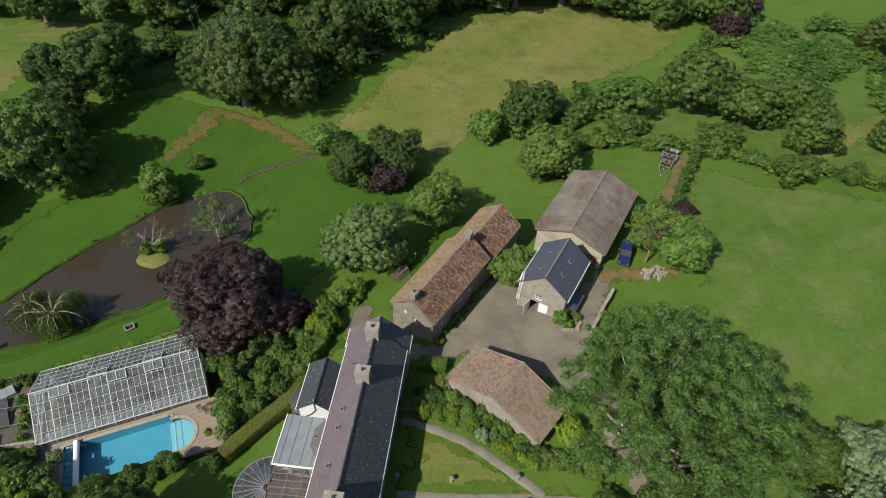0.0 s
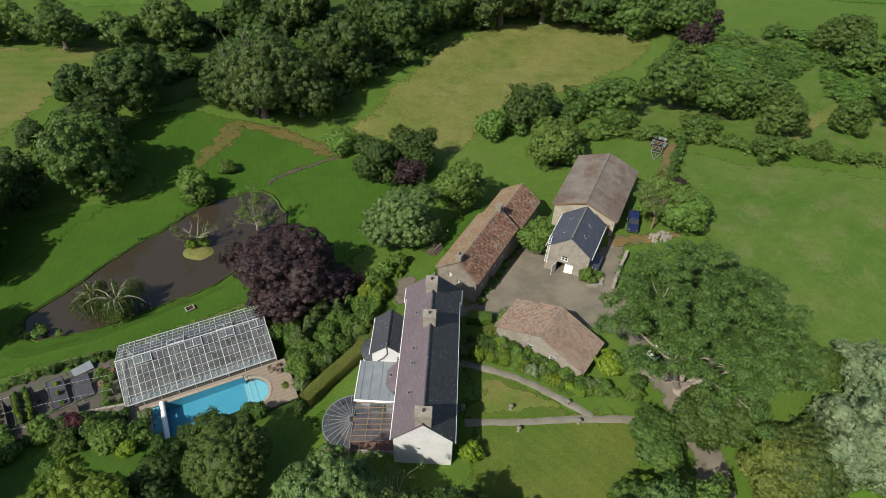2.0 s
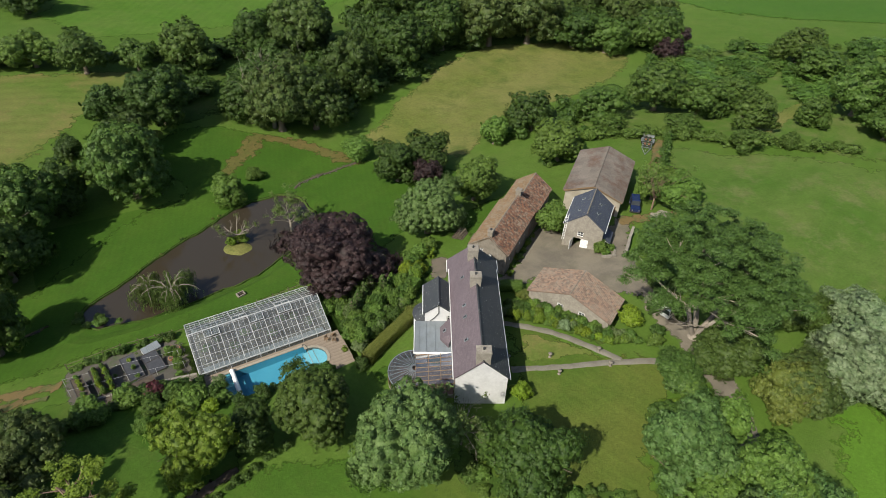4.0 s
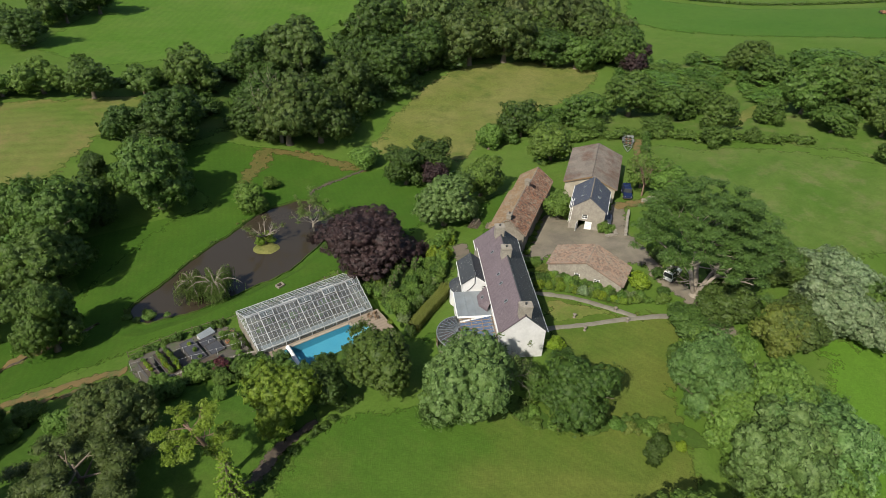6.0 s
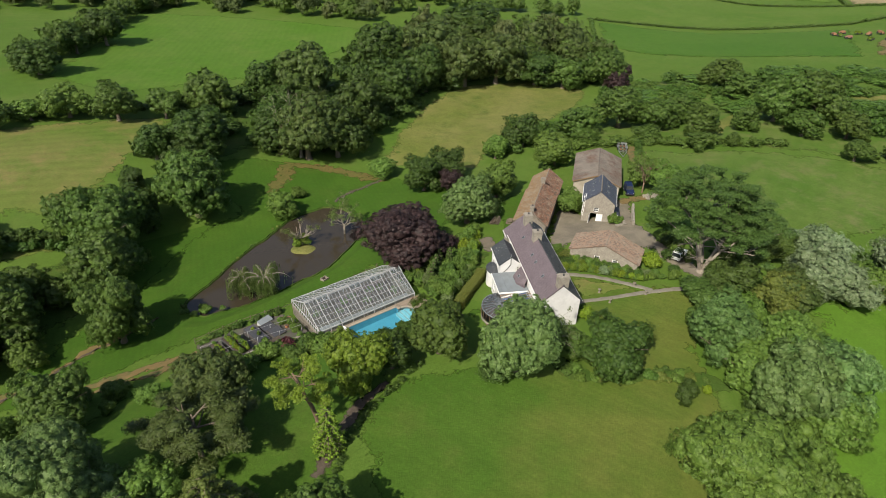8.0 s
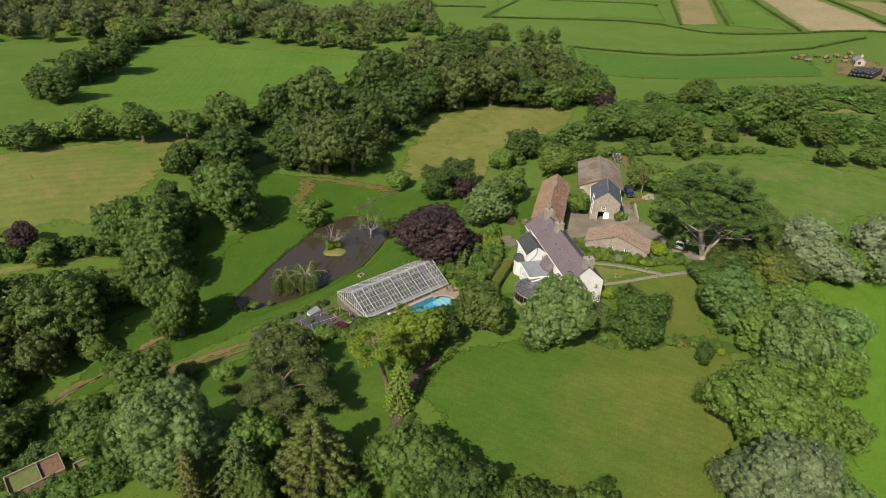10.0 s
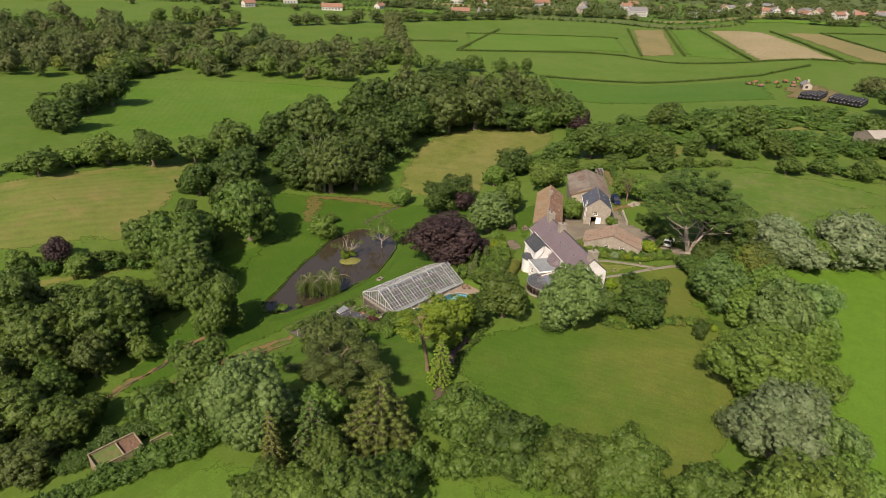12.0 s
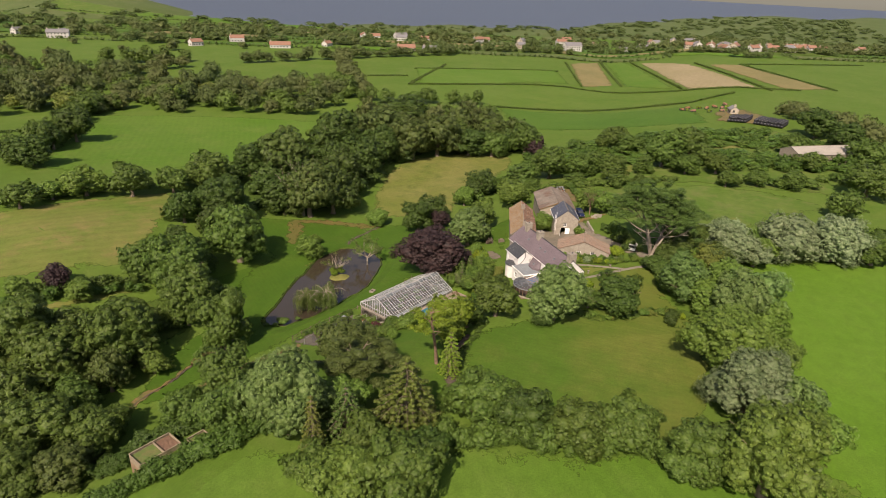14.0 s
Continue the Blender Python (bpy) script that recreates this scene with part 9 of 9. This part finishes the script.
leaf_mass("orchard_hedge", row_blobs([(-48, 17), (-43, 21), (-38, 26), (-30, 29), (-22, 31)], 0.7, 0.8, 16, 1.3), "hedge", "low planted edge of the lawn", "hedge", 300, 0.15, 16)

leaf_mass("compost_hedge", row_blobs([(-92, 62), (-86, 55.5), (-80, 54.2), (-75, 50.5), (-72, 46)], 1.5, 2.4, 17, 0.5), "dark", "dark hedge behind the compost bays", "hedge", 600, 0.1, 17)
leaf_mass("bay_hedge", row_blobs([(-78, 117.6), (-68, 116), (-60, 113.6), (-55, 111.5)], 1.7, 2.6, 18, 0.5), "hedge", "overgrown hedge beside the hay field", "hedge", 300, 0.15, 18)

# rows of vegetables in the beds
for x, n_, hh, bed_top in ((-4.35, 11, 1.2, BED_TOPS[1]), (-3.1, 11, 1.1, BED_TOPS[1]), (-6.6, 6, 0.6, BED_TOPS[0]), (0.3, 3, 0.7, BED_TOPS[2])):
    for i in range(n_):
        p = VG @ Vector((x + SHRUB_RNG.uniform(-0.15, 0.15), -2.5 + 5.4 * (i + 0.5) / n_, 0))
        shrub(p.x, p.y, 0.42, hh * SHRUB_RNG.uniform(0.7, 1.2), SHRUB_RNG.choice(["bramble", "light", "lime"]), "vegetable_plant", "leafy vegetable plant in its bed", "vegetable plants", bed_top)

leaf_mass("bramble_carpet", area_blobs([(112, 104), (150, 108), (195, 70), (220, 40), (205, -8), (165, -18), (146, 16), (134, 52), (112, 80)], 150, 4.2, 2.2, 57), "bramble", "low dense carpet of brambles and bracken", "scrub", 260, 0.1, 57)

# ---- distance: hedges, woods, houses, shore ----
FAR_HEDGES = [
    [(228, 272), (320, 196), (345, 120), (388, 49)], [(334, 322), (228, 272)], [(293, 322), (386, 238)], [(448, 265), (335, 190)],
    [(503, 256), (361, 169)], [(511, 226), (350, 118)], [(496, 158), (369, 64)], [(516, 124), (410, 31)], [(208, 187), (301, 97), (342, 81)],
    [(215, 331), (257, 299)], [(207, 184), (174, 154)], [(-25, 283), (-5, 282)], [(516, 124), (560, 90), (620, 40)],
]
for i, pts in enumerate(FAR_HEDGES):
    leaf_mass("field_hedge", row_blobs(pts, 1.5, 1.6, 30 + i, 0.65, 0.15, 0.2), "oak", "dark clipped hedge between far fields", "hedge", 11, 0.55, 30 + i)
FAR_ROWS = [
    ([(121, 487), (169, 461)], 8, 13), ([(201, 430), (278, 407), (341, 389), (400, 360)], 7, 10), ([(265, 384), (230, 340), (195, 295), (164, 255)], 7, 14),
    ([(-41, 225), (-28, 240), (-6, 268), (21, 308), (40, 337)], 6, 10), ([(71, 300), (105, 342), (151, 398)], 6, 9), ([(279, 37), (265, 20), (241, 1), (221, -16)], 7, 11),
    ([(160, 250), (185, 215), (207, 190)], 5, 8), ([(420, 395), (470, 350), (520, 300)], 6, 9), ([(60, 420), (100, 420), (150, 440)], 7, 10),
]
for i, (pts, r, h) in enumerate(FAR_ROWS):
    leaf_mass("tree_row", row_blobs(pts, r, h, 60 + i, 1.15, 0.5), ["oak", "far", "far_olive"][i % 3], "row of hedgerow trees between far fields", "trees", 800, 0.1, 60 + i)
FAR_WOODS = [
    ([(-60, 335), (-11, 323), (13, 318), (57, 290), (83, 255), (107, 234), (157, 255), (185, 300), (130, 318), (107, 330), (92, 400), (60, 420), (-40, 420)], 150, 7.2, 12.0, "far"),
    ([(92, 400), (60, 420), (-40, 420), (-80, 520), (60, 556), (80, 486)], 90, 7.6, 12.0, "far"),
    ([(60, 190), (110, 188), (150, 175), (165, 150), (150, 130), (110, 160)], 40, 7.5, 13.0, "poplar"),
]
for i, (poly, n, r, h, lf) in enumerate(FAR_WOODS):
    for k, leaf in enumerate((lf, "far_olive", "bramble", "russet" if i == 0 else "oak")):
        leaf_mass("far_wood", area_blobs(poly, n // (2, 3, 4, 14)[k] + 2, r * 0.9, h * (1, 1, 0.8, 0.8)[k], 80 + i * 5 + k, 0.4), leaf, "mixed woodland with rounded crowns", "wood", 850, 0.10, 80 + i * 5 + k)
band = [(-100, 620), (150, 560), (300, 470), (420, 440), (560, 370), (680, 260), (800, 120), (900, 20), (1250, 0), (1150, 500), (900, 820), (400, 1000), (0, 1000)]
AHEAD, ASIDE = Vector((0.78, 0.62)), Vector((0.62, -0.78))
PATCH_RNG = random.Random(77)
depths = [545, 590, 640, 700, 770, 850, 940, 1040, 1150]
hedge_blobs, tree_blobs = [], []
for d0, d1 in zip(depths, depths[1:]):
    a = -760 + PATCH_RNG.uniform(0, 80)
    while a < 720:
        b = a + PATCH_RNG.uniform(90, 230)
        skew = PATCH_RNG.uniform(-25, 25)
        quad = [AHEAD * (d0 + 4) + ASIDE * (a + 3), AHEAD * (d0 + 4) + ASIDE * (b - 3), AHEAD * (d1 - 4) + ASIDE * (b - 3 + skew), AHEAD * (d1 - 4) + ASIDE * (a + 3 + skew)]
        if all(height(q.x, q.y) > -44 for q in quad):
            mat_, lab = PATCH_RNG.choice([(M_FIELD, "distant green pasture"), (M_DEEP, "distant deep green field"), (M_PADDOCK, "distant dry pasture"), (M_FAR, "distant rough grazing"), (M_BRIGHT, "distant lush green field"), (M_DEEP, "distant deep green field"), (M_OLIVE, "distant straw-coloured field")])
            cover("distant_field", [tuple(q) for q in quad], mat_, 0.8, 14, lab, "field", smooth_line=False)
        for p0, p1 in ((quad[0], quad[1]), (quad[0], quad[3])):
            if PATCH_RNG.random() < 0.85:
                hedge_blobs += row_blobs([tuple(p0), tuple(p1)], 2.6, 3.4, len(hedge_blobs), 1.5, 0.3, 0.35)
            if PATCH_RNG.random() < 0.55:
                u0, u1 = sorted((PATCH_RNG.random(), PATCH_RNG.random()))
                tree_blobs += row_blobs([tuple(p0.lerp(p1, u0)), tuple(p0.lerp(p1, u1))], 5.5, 8.5, len(tree_blobs), 0.95, 0.6, 0.4)
        a = b
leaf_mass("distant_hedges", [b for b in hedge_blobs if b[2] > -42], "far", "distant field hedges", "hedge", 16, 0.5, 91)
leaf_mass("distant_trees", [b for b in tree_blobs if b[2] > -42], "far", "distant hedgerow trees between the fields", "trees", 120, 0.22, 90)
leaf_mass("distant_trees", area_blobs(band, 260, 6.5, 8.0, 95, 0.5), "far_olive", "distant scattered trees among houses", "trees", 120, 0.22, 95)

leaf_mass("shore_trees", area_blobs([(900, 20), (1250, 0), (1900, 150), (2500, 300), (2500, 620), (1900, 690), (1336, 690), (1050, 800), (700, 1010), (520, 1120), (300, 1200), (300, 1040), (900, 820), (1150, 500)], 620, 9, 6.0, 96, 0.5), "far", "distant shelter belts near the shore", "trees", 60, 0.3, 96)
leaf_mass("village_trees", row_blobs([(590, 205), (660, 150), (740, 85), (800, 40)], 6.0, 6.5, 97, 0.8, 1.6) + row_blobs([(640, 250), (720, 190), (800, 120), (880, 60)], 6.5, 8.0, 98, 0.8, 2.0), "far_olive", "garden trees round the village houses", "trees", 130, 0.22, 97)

# orange roofs and pale walls dulled, distance haze put into their colours
M_ROOF_ORANGE = surf("orange_roof_tiles", (0.24, 0.125, 0.085), (0.21, 0.115, 0.08), 0.4)
M_FARWALL = surf("pale_house_walls", (0.46, 0.46, 0.45), (0.41, 0.41, 0.40), 0.4)
M_ROOF_GREY = surf("grey_roof_slates", (0.17, 0.17, 0.18), (0.14, 0.14, 0.15), 0.4)


def far_house(x, y, L, W, e, yaw, white=True, orange=True):
    z = height(x, y)
    h = empty("distant_house", pose(x, y, z, 0, 0, yaw), ("white" if white else "cream") + " house with " + ("an orange tiled roof" if orange else "a grey roof") + " among trees", "house", "distant houses")
    s = Shape()
    for a, b, t in (((0, W / 2), (0, -W / 2), e + W * 0.32), ((0, -W / 2), (L, -W / 2), None), ((L, -W / 2), (L, W / 2), e + W * 0.32), ((L, W / 2), (0, W / 2), None)):
        wall(s, a, b, -2.5, e, 0.3, (), t)
    part("wall", s, M_FARWALL if white else M_CREAM, h)
    for sg in (-1, 1):
        r = Shape()
        slope_slab(r, (-0.3, 0, e + W * 0.32 + 0.2), (L + 0.3, 0, e + W * 0.32 + 0.2), (-0.3, sg * (W / 2 + 0.4), e - 0.1), (L + 0.3, sg * (W / 2 + 0.4), e - 0.1), 0.2)
        part("roof", r, M_ROOF_ORANGE if orange else M_ROOF_GREY, h)
    for a, d, n in (((0, -W / 2), (1, 0), int(L / 3)), ((L, W / 2), (-1, 0), int(L / 3)), ((0, W / 2), (0, -1), 2)):
        for i in range(n):
            for zz in ((1.0, 3.7) if e > 4.5 else (1.0,)):
                q = Shape()
                u = 1.2 + 3.0 * i
                if u + 1.2 > (L if a[1] * d[0] else W):
                    continue
                vx, vy = a[0] + d[0] * u, a[1] + d[1] * u
                ox, oy = d[1] * 0.04, -d[0] * 0.04
                wx, wy = d[0] * 1.2, d[1] * 1.2
                low = [(vx + ox, vy + oy, zz), (vx + wx + ox, vy + wy + oy, zz), (vx + wx - ox, vy + wy - oy, zz), (vx - ox, vy - oy, zz)]
                q.hexa(low, [(p[0], p[1], zz + 1.3) for p in low])
                part("window", q, M_DARKGLASS, h)
    c = Shape()
    c.box(0.6, 1.6, -0.5, 0.5, e, e + W * 0.32 + 1.3)
    part("chimney", c, M_CREAM, h)


for x, y, L, W, e, yaw, wh, orr in ((140, 735, 16, 8, 5, 20, 1, 0), (156, 694, 20, 9, 5.5, -30, 1, 0), (170, 700, 12, 8, 5, 40, 1, 0), (285, 572, 14, 8, 4.5, -25, 1, 1), (287, 508, 20, 9, 3.2, -40, 1, 1),
                                   (335, 482, 9, 7, 4, 10, 1, 1), (379, 421, 18, 9, 3.5, -42, 0, 1), (392, 398, 14, 10, 3.2, -42, 1, 0), (558, 326, 20, 10, 6, -35, 1, 0), (520, 366, 10, 8, 5, -30, 0, 0),
                                   (676, 286, 22, 9, 3.5, -40, 1, 0), (650, 300, 12, 8, 3.5, -40, 1, 0), (842, 488, 22, 10, 5, -30, 1, 1), (874, 350, 18, 9, 4, -40, 1, 0), (-15, 388, 12, 8, 4.5, 10, 0, 1), (232, 560, 12, 8, 4, 0, 1, 1)):
    far_house(x, y, L, W, e, yaw, wh, orr)
vr = random.Random(6)
for i in range(26):
    far_house(620 + 5.4 * i + vr.uniform(-14, 40), 190 - 4.6 * i + vr.uniform(-14, 40), vr.uniform(9, 14), 8.5, vr.uniform(4.6, 5.6), vr.uniform(-60, 60), vr.random() < 0.6, vr.random() < 0.8)

for i in range(16):
    far_house(420 + 26 * i + vr.uniform(-20, 60), 470 - 21 * i + vr.uniform(60, 160), vr.uniform(10, 18), 8.5, vr.uniform(3.4, 5.4), vr.uniform(-60, 60), vr.random() < 0.7, vr.random() < 0.5)


def farm_yard():
    """Silage yard: wrapped bales in rows, a white store, machinery."""
    cover("farm_yard", [(236, 62), (236, 30), (248, 28), (268, 42), (286, 60), (280, 72), (262, 72)], M_EARTH, 0.4, 8, "bare earth farm yard", "yard", smooth_line=False)
    bm_ = Shape()
    bm_.tube([(0, -0.65, 0.65), (0, -0.6, 0.65), (0, 0.6, 0.65), (0, 0.65, 0.65)], [0.5, 0.68, 0.68, 0.5], 12)
    me = bm_.mesh("wrapped_bale", True)
    me.materials.append(M_BLACKWRAP)
    for i in range(17):
        for j in range(9):
            x, y = 238 + 1.5 * j, 56 - 1.6 * i
            if (i in (6, 7)) or (j > 6 and i < 3):
                continue
            for k in range(2 if (i + j) % 3 else 1):
                b = new("wrapped_bale", me)
                b.matrix_world = pose(x + 0.3 * k, y, height(x, y) + 0.4 + 1.25 * k, 0, 0, 8)
                tagged(b, "round silage bale in shiny black wrap", "bale", "stacked bales")
    far_house(263, 60, 6, 4.5, 2.6, 30, False, False)
    shed = gable_house("long_shed", pose(167, 13, height(167, 13), 0, 0, -38), 40, 11, 4.4, 6.6, "long low grey farm shed", "shed", {"wall": M_STONE, "roof": surf("pale_grey_sheet_roof", (0.30, 0.28, 0.25), (0.25, 0.235, 0.21), 0.2, (0.19, 0.17, 0.15), fine=2)}, base=-2, gutter=False)
    rng = random.Random(8)
    for i in range(12):
        x, y = 262 + rng.uniform(0, 30), 74 + rng.uniform(0, 24) - 6
        z = height(x, y) + 0.4
        t = empty("farm_machine", pose(x, y, z, 0, 0, rng.uniform(0, 360)), "small " + ["rusty red", "green", "orange"][i % 3] + " farm implement parked in the yard", "farm machine", "parked implements")
        s = Shape()
        s.hexa([(-1.6, -0.7, 0.5), (1.4, -0.7, 0.5), (1.4, 0.7, 0.5), (-1.6, 0.7, 0.5)], [(-1.4, -0.6, 1.5), (0.6, -0.6, 1.3), (0.6, 0.6, 1.3), (-1.4, 0.6, 1.5)])
        part("body", s, [M_RUST, LEAVES["lime"], M_ROOF_ORANGE][i % 3], t)
        for sx in (-1.0, 1.0):
            for sy in (-0.85, 0.85):
                w = Shape()
                w.tube([(sx, sy - 0.12, 0.45), (sx, sy + 0.12, 0.45)], [0.45, 0.45], 10)
                part("wheel", w, M_RUBBER, t)


farm_yard()
